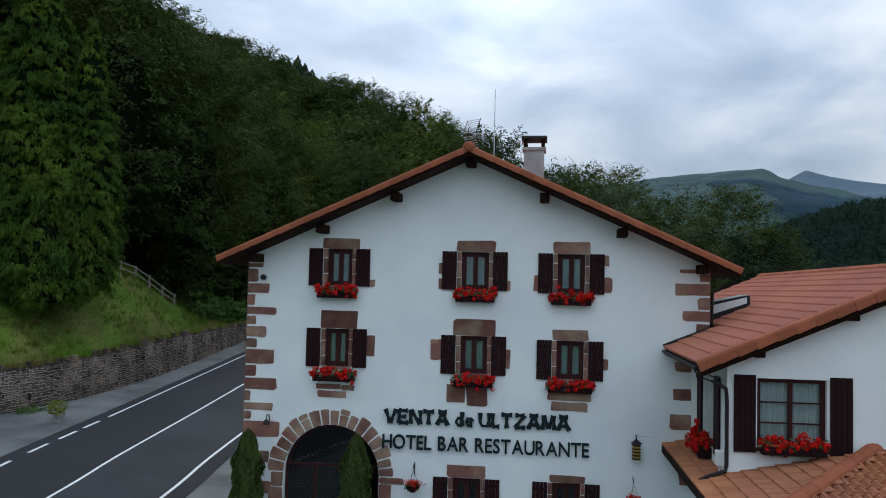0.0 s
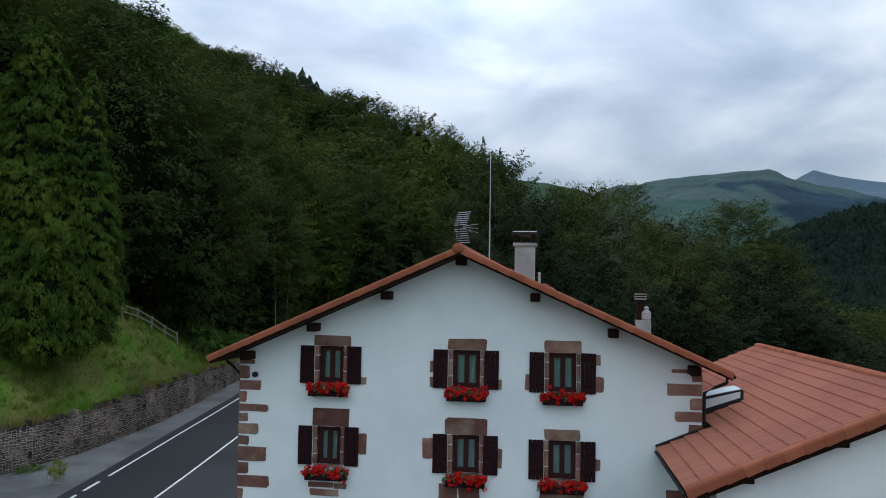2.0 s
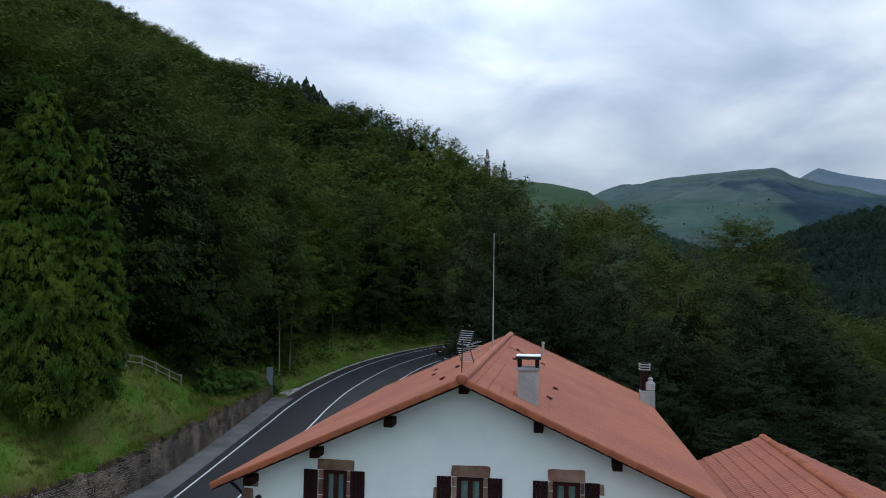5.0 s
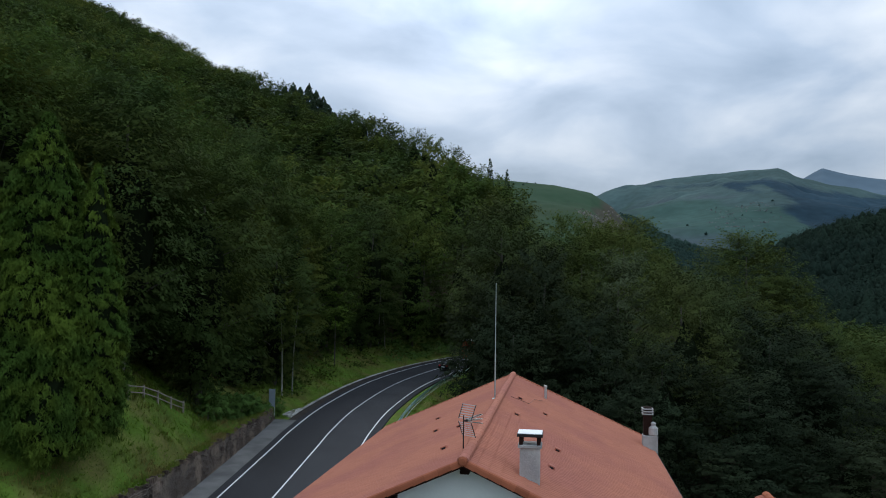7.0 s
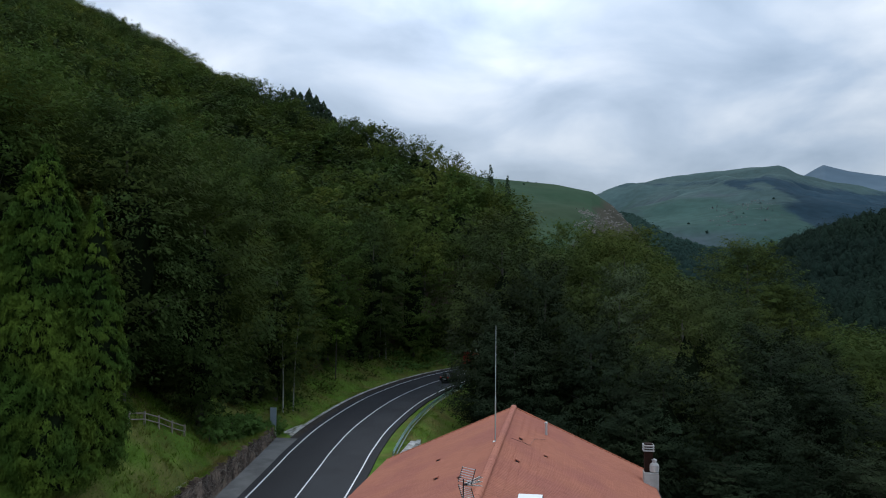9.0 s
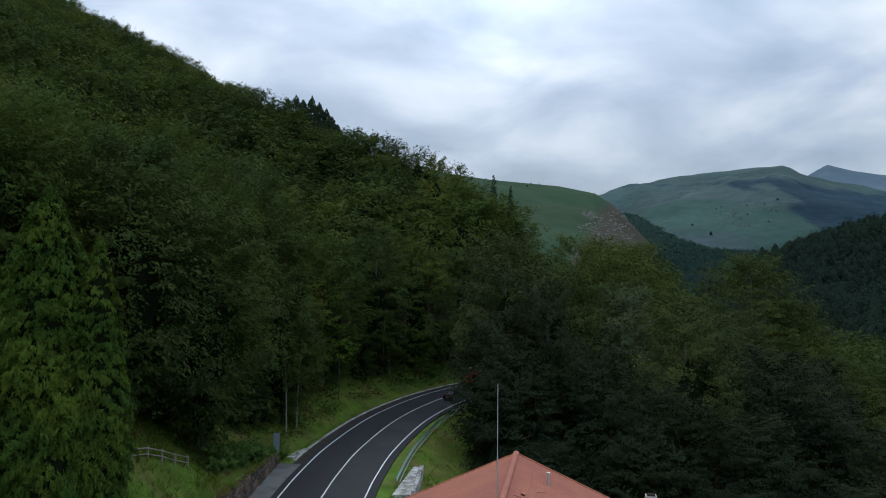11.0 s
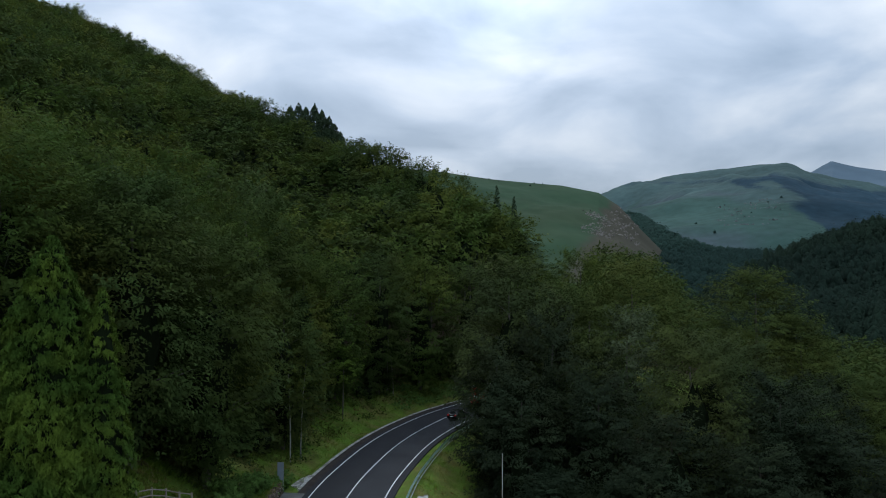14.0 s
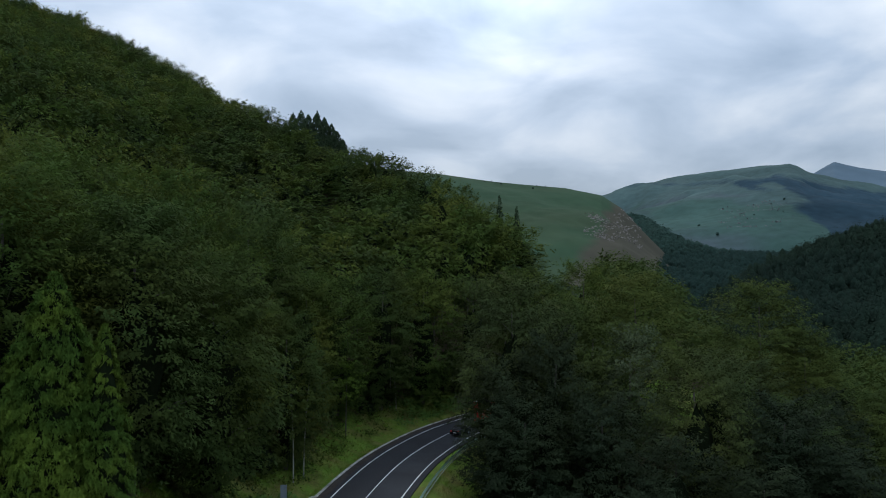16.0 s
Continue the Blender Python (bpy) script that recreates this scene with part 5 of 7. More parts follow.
    me = far_domes("forest_hill_trees", rng, sd, 4.6, 1.8, M["far_wood"])
    tagged(new("forest_hill_trees", me), "dark green crowns of the wood across the valley", "forest", kind="stuff")
    c = np.repeat(sd, 24, 0) + rng.normal(size=(len(sd) * 24, 3)) * np.array([1.6, 1.6, 1.5]) + np.array([0, 0, 3.8])
    V = leaf_sprays(c, np.array([0, -0.25, 1.0]) + 0.3 * rng.normal(size=c.shape), 0.8, rng)
    tagged(new("forest_hill_twigs", from_arrays("forest_hill_twigs", V, 3, M["far_wood"])), "feathery outer twigs of the wood across the valley", "forest", kind="stuff")
    se = spots(E, 2600, 0.25, 0.98, 0.40, 0.66)
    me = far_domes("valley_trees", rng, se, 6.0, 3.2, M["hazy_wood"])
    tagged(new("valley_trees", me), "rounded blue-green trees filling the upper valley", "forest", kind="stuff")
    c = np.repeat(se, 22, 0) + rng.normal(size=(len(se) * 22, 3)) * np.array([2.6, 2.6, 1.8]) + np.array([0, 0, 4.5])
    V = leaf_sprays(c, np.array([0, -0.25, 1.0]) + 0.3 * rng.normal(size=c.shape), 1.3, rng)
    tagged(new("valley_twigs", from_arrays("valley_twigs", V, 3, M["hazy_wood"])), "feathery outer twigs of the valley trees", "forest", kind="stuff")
    # single bushes on the upland, boulders on the rocky nose
    V = far_crowns(rng, spots(B, 6, 0.05, 0.22, 0.34, 0.50), 3, 3.0, 40, 1.1)
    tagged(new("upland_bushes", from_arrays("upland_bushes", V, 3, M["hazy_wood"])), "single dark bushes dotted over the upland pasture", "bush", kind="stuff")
    V = far_crowns(rng, spots(A, 7, 0.96, 1.0, 0.55, 0.79), 1.6, 1.7, 30, 0.6)
    tagged(new("ridge_bushes", from_arrays("ridge_bushes", V, 3, M["far_wood"])), "low bushes along the ridge of the pasture hill", "bush", kind="stuff")
    sp = spots(B, 70, 0.06, 0.22, 0.42, 0.49)
    c = np.repeat(sp, 3, 0) + rng.normal(size=(len(sp) * 3, 3)) * np.array([5, 5, 0.6]) + np.array([0, 0, 1.2])
    V = leaf_sprays(c, np.array([0, -0.7, 0.7]) + 0.5 * rng.normal(size=c.shape), 3.0, rng)
    tagged(new("upland_rocks", from_arrays("upland_rocks", V, 3, M["far_rock"])), "pale rocks showing through the upland pasture", "rocks", kind="stuff")
    sp = np.concatenate([spots(A, 90, 0.4, 0.66, 0.765, 0.815), spots(A, 90, 0.45, 0.95, 0.815, 0.86)])
    c = np.repeat(sp, 4, 0) + rng.normal(size=(len(sp) * 4, 3)) * np.array([2, 2, 0.6]) + np.array([0, 0, 0.9])
    V = leaf_sprays(c, np.array([0, -0.7, 0.7]) + 0.5 * rng.normal(size=c.shape), 2.0, rng)
    tagged(new("nose_boulders", from_arrays("nose_boulders", V, 3, M["scree"])), "pale boulders scattered on the rocky nose", "rocks", kind="stuff")


build_distance()
scatter_forest()
build_trees()
build_grass()


# ---- the hotel ----
FY = 26.04                     # front of the house
XL, XR = -10.41, 4.38          # its corners
RX, RZ, SL = -3.07, 13.50, 0.444   # ridge line and pitch
Y0, Y1 = 24.98, 51.3           # roof from verge to verge
EL, ER = -11.08, 5.08          # eaves
FLOOR = 0.3


def stone_loop(x0, x1, z0, z1, rng, wob=0.03, cut=0.07):
    """The uneven rounded outline of a dressed stone."""
    most = min(cut, (x1 - x0) * 0.25, (z1 - z0) * 0.3)
    a, b, c, d = (most * rng.uniform(0.2, 1.0) for _ in range(4))
    k = 0.3
    pts = [(x0 + a, z0), ((x0 + x1) / 2, z0), (x1 - b, z0), (x1 - b * k, z0 + b * k), (x1, z0 + b), (x1, z1 - c), (x1 - c * k, z1 - c * k), (x1 - c, z1), ((x0 + x1) / 2, z1), (x0 + d, z1),
           (x0 + d * k, z1 - d * k), (x0, z1 - d), (x0, z0 + a), (x0 + a * k, z0 + a * k)]
    wob = min(wob, most * 0.35)
    return [(u + rng.uniform(-wob, wob), v + rng.uniform(-wob, wob) * 0.6) for u, v in pts]


def quoin_loop(x0, x1, z0, z1, rng, side):
    """A corner stone: square on the corner (side), rounded and uneven at its tail."""
    pts = stone_loop(x0, x1, z0, z1, rng, 0.018, 0.08)
    edge = x0 if side < 0 else x1
    keep = [(u, v) for u, v in pts if (u - edge) * -side > min(0.16, (x1 - x0) * 0.35)]
    if side < 0:
        keep.sort(key=lambda p: math.atan2(p[1] - (z0 + z1) / 2, p[0] - x0))
        return [(x0, z0)] + keep + [(x0, z1)]
    keep.sort(key=lambda p: math.atan2(p[1] - (z0 + z1) / 2, x1 - p[0]))
    return [(x1, z0)] + keep + [(x1, z1)]


def tile_form(w, l, amp=0.035):
    """Corner points and faces of one curved interlocking tile: x across, y up the slope."""
    lip = min(0.045, 0.010 + max(0.0, amp - 0.016) * 1.3)
    us = (0.0, 0.22, 0.45, 0.72, 1.0)
    zs = (0.0, amp * 0.95, amp, amp * 0.1, 0.0)
    top = [(u * w, l * 1.08, z + 0.004) for u, z in zip(us, zs)]
    low = [(u * w, 0.0, z + lip) for u, z in zip(us, zs)]
    foot = [(u * w, 0.004, 0.0) for u in us]
    V = np.array(low + top + foot)
    F = [(k, k + 1, k + 6, k + 5) for k in range(4)] + [(10 + k, 11 + k, 1 + k, k) for k in range(4)]
    return V, np.array(F)


def joined(name, V, F, material):
    """One mesh of many alike pieces: V is (pieces, corners, 3)."""
    T, k, _ = V.shape
    faces = (F[None] + (np.arange(T) * k)[:, None, None]).reshape(-1, 4)
    me = bpy.data.meshes.new(name)
    me.vertices.add(T * k), me.loops.add(len(faces) * 4), me.polygons.add(len(faces))
    me.vertices.foreach_set("co", V.astype(np.float32).ravel())
    me.loops.foreach_set("vertex_index", faces.astype(np.int32).ravel())
    me.polygons.foreach_set("loop_start", np.arange(0, len(faces) * 4, 4, dtype=np.int32))
    me.polygons.foreach_set("use_smooth", np.zeros(len(faces), dtype=bool))
    me.update(calc_edges=True)
    me.materials.append(material)
    return me


def lay_tiles(parent, origin, across_dir, up_dir, cols, rows, w, l, single, keep=None, amp=0.035, clay="tile"):
    """Courses of tiles from the eave up; those of the first columns (single) are pieces of their own."""
    a, u = Vector(across_dir).normalized(), Vector(up_dir).normalized()
    n = a.cross(u)
    V, F = tile_form(w, l, amp)
    me = mesh_from(V, F, "tile", M["tile_piece"])
    rot = np.array([a, u, n])
    rng = np.random.default_rng(int(abs(origin[0] * 100) + abs(origin[1])))
    rest = []
    for r in range(rows):
        for c in range(cols):
            o = Vector(origin) + a * (c * w) + u * (r * l)
            if keep and not keep(o):
                continue
            tilt = rng.normal() * 0.0015
            if single(c, r):
                ob = new("tile", me)
                ob.parent = parent
                ob.matrix_basis = Matrix.Translation(o + n * (0.01 + tilt)) @ Matrix((a, u, n)).transposed().to_4x4()
            else:
                rest.append(V @ rot + np.array(o + n * (0.01 + tilt)))
    if rest:
        ob = new("tiling", joined("tiling", np.array(rest), F, M[clay]))
        ob.parent = parent
        ob["kind"] = "stuff"


def mesh_from(V, F, name, material):
    me = bpy.data.meshes.new(name)
    me.from_pydata([tuple(v) for v in V], [], [tuple(int(i) for i in f) for f in F])
    me.materials.append(material)
    return me


def cap_form(length, r, material, n=7, flare=1.025):
    """A half-round ridge or verge tile lying along x, a little wider at its near end."""
    bm = bmesh.new()
    ends = []
    for x, k in ((0, flare), (length * 1.06, 0.98)):
        ends.append([bm.verts.new((x, math.cos(math.pi * j / (n - 1)) * r * k, math.sin(math.pi * j / (n - 1)) * r * k * 0.8)) for j in range(n)])
    for j in range(n - 1):
        bm.faces.new((ends[0][j], ends[0][j + 1], ends[1][j + 1], ends[1][j]))
    bm.faces.new(ends[0])
    return mesh_of("cap", bm, material)


def run_caps(parent, name, start, end, r, count, label="", material=None):
    s, e = Vector(start), Vector(end)
    d = (e - s).normalized()
    up = Vector((0, 0, 1)) - d * d.z
    up.normalize()
    side = up.cross(d)
    me = cap_form((e - s).length / count, r, material or M["verge"])
    for k in range(count):
        ob = new(name, me)
        ob.parent = parent
        ob.matrix_basis = Matrix.Translation(s + (e - s) * (k / count)) @ Matrix((d, side, up)).transposed().to_4x4()
        if label:
            ob["label"] = label


def run_verge(parent, start, end, count, outward, deep=0.24, tall=0.25, label=""):
    """Stout verge tiles lapping one another up the rake; outward is the side that they face (along y)."""
    s, e = Vector(start), Vector(end)
    d = (e - s).normalized()
    side = Vector((0, outward, 0))
    up = d.cross(side) if d.cross(side).z > 0 else side.cross(d)
    L = (e - s).length / count
    bm = bmesh.new()
    prof = [(0.0, 0.02), (deep * 0.28, 0.0), (deep * 0.36, -0.05), (deep * 0.36, -tall * 0.7), (deep * 0.28, -tall * 0.7), (deep * 0.24, -0.06), (-deep * 0.6, -0.05), (-deep * 0.6, 0.0)]
    ends = []
    for x, k in ((0.0, 1.09), (L * 1.06, 0.97)):
        ends.append([bm.verts.new((x, u * k, v * k)) for u, v in prof])
    n = len(prof)
    for j in range(n):
        bm.faces.new((ends[0][j], ends[0][(j + 1) % n], ends[1][(j + 1) % n], ends[1][j]))
    bm.faces.new(ends[0]), bm.faces.new(ends[1][::-1])
    bmesh.ops.recalc_face_normals(bm, faces=bm.faces)
    me = mesh_of("verge_tile", bm, M["verge"])
    for k in range(count):
        ob = new("verge_tile", me)
        ob.parent = parent
        ob.matrix_basis = Matrix.Translation(s + (e - s) * (k / count)) @ Matrix((d, side, up)).transposed().to_4x4()
        if label:
            ob["label"] = label


def shutter_mesh(w, h):
    bm = bmesh.new()
    k = 4
    for j in range(k):
        add_box(bm, j * w / k + 0.003, (j + 1) * w / k - 0.003, -0.045, -0.012, 0, h, 0.004)
    for z in (h * 0.14, h * 0.80):
        add_box(bm, 0.02, w - 0.02, -0.012, 0.0, z, z + 0.09)
    return mesh_of("shutter", bm, M["shutter"])


def casement(parent, x0, x1, z0, z1, y, leaves=2, bars=0, cloth="curtain", stile=0.115):
    """A window in an opening: frame, panes, glazing bars and a gathered curtain behind; cloth dark hangs a near-black
    sheet for an unlit room.
    """
    loops = [rect(x0, x1, z0, z1)]
    w = (x1 - x0 - stile * (leaves + 1)) / leaves
    panes = [(x0 + stile + k * (w + stile), x0 + stile + k * (w + stile) + w) for k in range(leaves)]
    rows = bars + 1
    hz = (z1 - z0 - 2 * stile - bars * 0.035) / rows
    cells = [(a, b, z0 + stile + r * (hz + 0.035), z0 + stile + r * (hz + 0.035) + hz) for a, b in panes for r in range(rows)]
    win = part("window", plate(loops + [rect(*c) for c in cells], y + 0.13, 0.06), M["frame"], parent)
    for c in cells:
        ob = part("pane", plate([rect(*c)], y + 0.155, 0.006), M["glass"], win)
        ob.visible_shadow = False
    for a, b in panes:
        bm = bmesh.new()
        n = 18
        row = []
        for k in range(n + 1):
            xx = a - 0.01 + (b - a + 0.02) * k / n
            yy = y + 0.25 + 0.022 * math.sin(k * 1.9) + 0.01 * math.sin(k * 0.8)
            row.append((bm.verts.new((xx, yy, z0 + stile)), bm.verts.new((xx, yy, z1 - stile))))
        for p, q in zip(row, row[1:]):
            bm.faces.new((p[0], q[0], q[1], p[1]))
        part("curtain", bm, M[cloth], win)
    return win


def geranium_box(label, x0, x1, y, z, seed, wide=0.24):
    """A window box on the sill's brackets, its red geraniums hanging over the edge."""
    rng = np.random.default_rng(seed)
    L = x1 - x0
    ob = thing("flower_box", label, "flower box", "geranium boxes", at=(x0, y, z))
    bm = bmesh.new()
    add_box(bm, 0, L, -wide, 0.0, 0, 0.2, 0.01)
    part("trough", bm, M["shutter"], ob)
    for bx in (L * 0.15, L * 0.85):
        part("bracket", tube([(bx, 0.02, -0.02), (bx, -wide, -0.02), (bx, -wide - 0.03, 0.12)], 0.012, 6), M["black_metal"], ob)
    n = int(150 * L)
    c = np.stack([rng.uniform(-0.06, L + 0.06, n), -wide * 0.5 + rng.normal(size=n) * 0.11, 0.24 + rng.normal(size=n) * 0.07], 1)
    V = leaf_sprays(c, np.array([0, -0.5, 0.7]) + 0.7 * rng.normal(size=(n, 3)), 0.085, rng)
    part("leaves", from_arrays("leaves", V, 3, M["flower_leaf"]), None, ob)
    heads = int(54 * L)
    for part_no in range(2):
        cc = []
        for h in range(heads // 2):
            hc = np.array([rng.uniform(-0.05, L + 0.05), -wide * 0.62 + rng.normal() * 0.10, 0.25 + rng.normal() * 0.095])
            d = rng.normal(size=(26, 3))
            d /= np.linalg.norm(d, axis=1)[:, None]
            cc.append(np.concatenate([hc + d * 0.07 * rng.uniform(0.7, 1.2), d], 1))
        cc = np.concatenate(cc)
        V = leaf_sprays(cc[:, :3], cc[:, 3:], 0.062, rng)
        part("blossoms", from_arrays("blossoms", V, 3, M["red_flower"]), None, ob)
    return ob


def build_house():
    house = thing("hotel_house", "white plastered hotel house with red sandstone quoins and tiled gable roof", "house")
    house.matrix_world = Matrix.Translation((RX, FY, 0)) @ Matrix.Rotation(radians(-0.45), 4, "Z") @ Matrix.Translation((-RX, -FY, 0))
    rng = np.random.default_rng(2)
    # (shutter left, shutter right, bottom, top, lintel left, lintel right, lintel top)
    wins = [(-8.35, -6.31, 9.13, 10.35, -7.89, -6.67, 10.69), (-3.95, -1.85, 9.10, 10.33, -3.48, -2.24, 10.68), (-0.89, 1.18, 9.06, 10.32, -0.42, 0.75, 10.70),
            (-8.36, -6.35, 6.50, 7.75, -7.91, -6.68, 8.33), (-3.93, -1.85, 6.42, 7.65, -3.54, -2.20, 8.17), (-0.89, 1.18, 6.36, 7.59, -0.40, 0.71, 7.93),
            (-4.08, -1.97, 1.85, 3.17, -3.64, -2.41, 3.56), (-0.95, 1.13, 1.85, 3.18, -0.41, 0.67, 3.40)]
    holes, openings = [], []
    for sl, sr, b, t, ll, lr, lt in wins:
        x0, x1 = sl + 0.62, sr - 0.60
        openings.append((x0, x1, b + 0.02, t - 0.01))
        holes.append(rect(x0, x1, b + 0.02, t - 0.01))
    acx, acz, ar = -7.42, 3.06, 1.58
    arch = [(acx - ar, FLOOR), (acx + ar, FLOOR)] + [(acx + ar * math.cos(math.pi * k / 20), acz + ar * math.sin(math.pi * k / 20)) for k in range(21)]
    under = 0.2
    eave_l, eave_r = RZ - SL * (RX - XL) - under, RZ - SL * (XR - RX) - under
    outline = [(XL, -0.3), (XR, -0.3), (XR, eave_r), (RX, RZ - under), (XL, eave_l)]
    arch_hole = [(acx - ar, FLOOR + 0.02)] + [(acx + ar, FLOOR + 0.02)] + [(acx + ar * math.cos(math.pi * k / 20), acz + ar * math.sin(math.pi * k / 20)) for k in range(21)]
    front = part("front_wall", plate([outline] + holes + [arch_hole], FY, 0.5), M["plaster"], house)
    part("back_wall", plate([outline], 49.9, 0.4), M["plaster"], house)
    part("side_wall", box(XL, XL + 0.5, FY + 0.5, 49.9, -0.3, eave_l - 0.02), M["plaster"], house)
    part("side_wall", box(XR - 0.5, XR, FY + 0.5, 49.9, -0.3, eave_r - 0.02), M["plaster"], house)
    # added floor and backdrop, near-black so the rooms behind the glass look unlit
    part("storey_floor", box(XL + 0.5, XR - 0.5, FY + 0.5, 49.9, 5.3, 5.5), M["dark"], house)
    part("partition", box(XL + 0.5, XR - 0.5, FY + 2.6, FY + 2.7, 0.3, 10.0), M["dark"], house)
    # roof deck
    bm = bmesh.new()
    t = 0.17
    prof = [(EL, RZ - SL * (RX - EL)), (RX, RZ), (ER, RZ - SL * (ER - RX)), (ER, RZ - SL * (ER - RX) - t), (RX, RZ - t), (EL, RZ - SL * (RX - EL) - t)]
    a = [bm.verts.new((x, Y0 + 0.06, z - 0.02)) for x, z in prof]
    b = [bm.verts.new((x, Y1, z - 0.02)) for x, z in prof]
    for k in range(6):
        bm.faces.new((a[k], a[(k + 1) % 6], b[(k + 1) % 6], b[k]))
    bm.faces.new((a[0], a[5], a[4], a[1])), bm.faces.new((a[1], a[4], a[3], a[2]))
    bm.faces.new((b[0], b[1], b[4], b[5])), bm.faces.new((b[1], b[2], b[3], b[4]))
    bmesh.ops.recalc_face_normals(bm, faces=bm.faces)
    roof = part("roof", bm, M["deck"], house, "low-pitched gable roof of terracotta tiles on dark boards")
    # beam ends under the verge
    for x in (-10.05, -7.85, -5.45, -3.07, -0.72, 1.68, 4.10):
        zt = RZ - SL * abs(x - RX) - 0.21 - (0.07 if x != RX else 0.0)
        bm = box(x - 0.15, x + 0.15, Y0 + 0.42, FY + 0.3, zt - 0.27, zt, 0.02)
        part("beam_end", bm, M["beam"], house, "dark timber beam end")
    # windows
    sh = {}
    for (sl, sr, b, t, ll, lr, lt), (x0, x1, z0, z1) in zip(wins, openings):
        # ground-floor windows get the near-black room sheet in place of cloth
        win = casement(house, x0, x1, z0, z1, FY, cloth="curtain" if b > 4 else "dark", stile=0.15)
        h = t - b
        key = round(h, 2)
        if key not in sh:
            sh[key] = shutter_mesh(0.47, h)
        for sx in (sl, sr - 0.47):
            ob = part("shutter", sh[key], None, win, "oxblood plank shutter folded open")
            ob.location = (sx, FY - 0.02, b)
        sill = part("sill", box(x0 - 0.08, x1 + 0.08, FY - 0.05, FY + 0.12, b - 0.06, b + 0.02, 0.01), M["sandstone"], win)
        part("lintel", plate([stone_loop(ll, lr, t + 0.0, lt, rng, 0.02, 0.09)], FY - 0.024, 0.06), M["sandstone"], win, "red sandstone lintel")
        # jamb stones, two or three a side with white joints
        for jx0, jx1 in ((sl + 0.48, x0), (x1, sr - 0.48)):
            cuts = [b + 0.02, b + h * rng.uniform(0.28, 0.36), b + h * rng.uniform(0.68, 0.76), t - 0.01]
            for c0, c1 in zip(cuts, cuts[1:]):
                part("jamb_stone", box(jx0 + 0.005, jx1 + 0.0, FY - 0.02, FY + 0.14, c0 + 0.012, c1 - 0.012, 0.008), M["sandstone"], win)
    # stones that show beside the shutters and under the sills
    odd = [(-6.36, -6.14, 9.14, 9.36), (-4.06, -3.9, 9.6, 9.95), (-4.06, -3.9, 9.12, 9.45), (-1.88, -1.76, 9.1, 9.42), (1.14, 1.33, 9.95, 10.28), (1.14, 1.42, 9.12, 9.6), (-1.02, -0.86, 9.12, 9.62),
           (-6.4, -6.1, 6.9, 7.55), (-4.28, -3.88, 6.85, 7.5), (-1.88, -1.72, 6.65, 7.25), (1.14, 1.32, 6.7, 7.05),
           (-8.0, -7.16, 5.78, 5.95), (-7.14, -6.72, 5.76, 5.93), (-7.95, -6.98, 5.52, 5.73), (-3.72, -3.12, 5.52, 6.08), (-3.08, -2.42, 5.44, 6.05), (-0.52, 0.82, 5.72, 6.1), (-0.42, 0.72, 5.40, 5.68),
           (3.35, 3.86, 6.74, 7.04), (3.3, 3.86, 5.87, 6.22), (3.22, 3.86, 4.98, 5.44), (3.5, 3.86, 3.3, 3.65)]
    for x0, x1, z0, z1 in odd:
        part("wall_stone", plate([stone_loop(x0, x1, z0, z1, rng, 0.025, 0.1)], FY - 0.02, 0.05), M["sandstone"], front)
    # quoins: height and length up the two corners
    z = [9.85, 9.66, 9.18, 8.81, 8.41, 8.11, 7.77, 7.37, 7.02, 6.50, 6.08, 5.66, 5.27, 4.99, 4.68, 4.13, 3.72, 3.30, 2.75, 2.3, 1.75, 1.25, 0.7, 0.3]
    ln = [0.49, 0.34, 0.73, 0.25, 0.98, 0.30, 0.67, 0.36, 0.97, 0.36, 1.08, 0.2, 0.97, 0.24, 1.22, 0.3, 0.9, 0.35, 1.0, 0.4, 0.8, 0.4, 0.9]
    for k in range(len(ln)):
        part("quoin", plate([quoin_loop(XL - 0.012, XL + ln[k], z[k + 1] + 0.03, z[k] - 0.03, rng, -1)], FY - 0.022, 0.42), M["sandstone"], front, "red sandstone quoin")
    for z1, z0, k in ((9.9, 9.79, 0.9), (9.75, 9.53, 0.3), (9.46, 9.10, 1.05), (9.03, 8.67, 0.36), (8.61, 8.31, 0.8), (8.22, 7.9, 0.4)):
        part("quoin", plate([quoin_loop(XR - k, XR + 0.012, z0, z1, rng, 1)], FY - 0.022, 0.42), M["sandstone"], front, "red sandstone quoin")
    # the arch: wedge stones round the doorway, jamb stones below
    n = 17
    cuts = [0.0]
    for k in range(n):
        cuts.append(cuts[-1] + rng.uniform(0.8, 1.2))
    cuts = [math.pi * c / cuts[-1] for c in cuts]

    def wedge(ri, ro, a0, a1):
        loop = [(acx + r * math.cos(b), acz + r * math.sin(b)) for r, b in ((ri, a0), (ro - 0.02, a0), (ro, a0 + 0.008), (ro + 0.012, (a0 + a1) / 2), (ro, a1 - 0.008), (ro - 0.02, a1), (ri, a1))]
        part("arch_stone", plate([loop], FY - 0.025, 0.3), M["sandstone"], front, "wedge-shaped sandstone of the arch")

    for k in range(n):
        a0, a1 = cuts[k] + 0.015, cuts[k + 1] - 0.015
        ro = ar + rng.uniform(0.42, 0.56)
        if k in (7, 11):
            wedge(ar + 0.012, ar + 0.34, a0, a1)
            wedge(ar + 0.375, ro + 0.06, a0, a1)
        else:
            wedge(ar + 0.012, ro, a0, a1)
    for sx in (-1, 1):
        zz = FLOOR
        while zz < acz - 0.1:
            hh = rng.uniform(0.36, 0.55)
            w = rng.uniform(0.36, 0.95 if sx > 0 else 0.5)
            xa = acx + sx * (ar + 0.012)
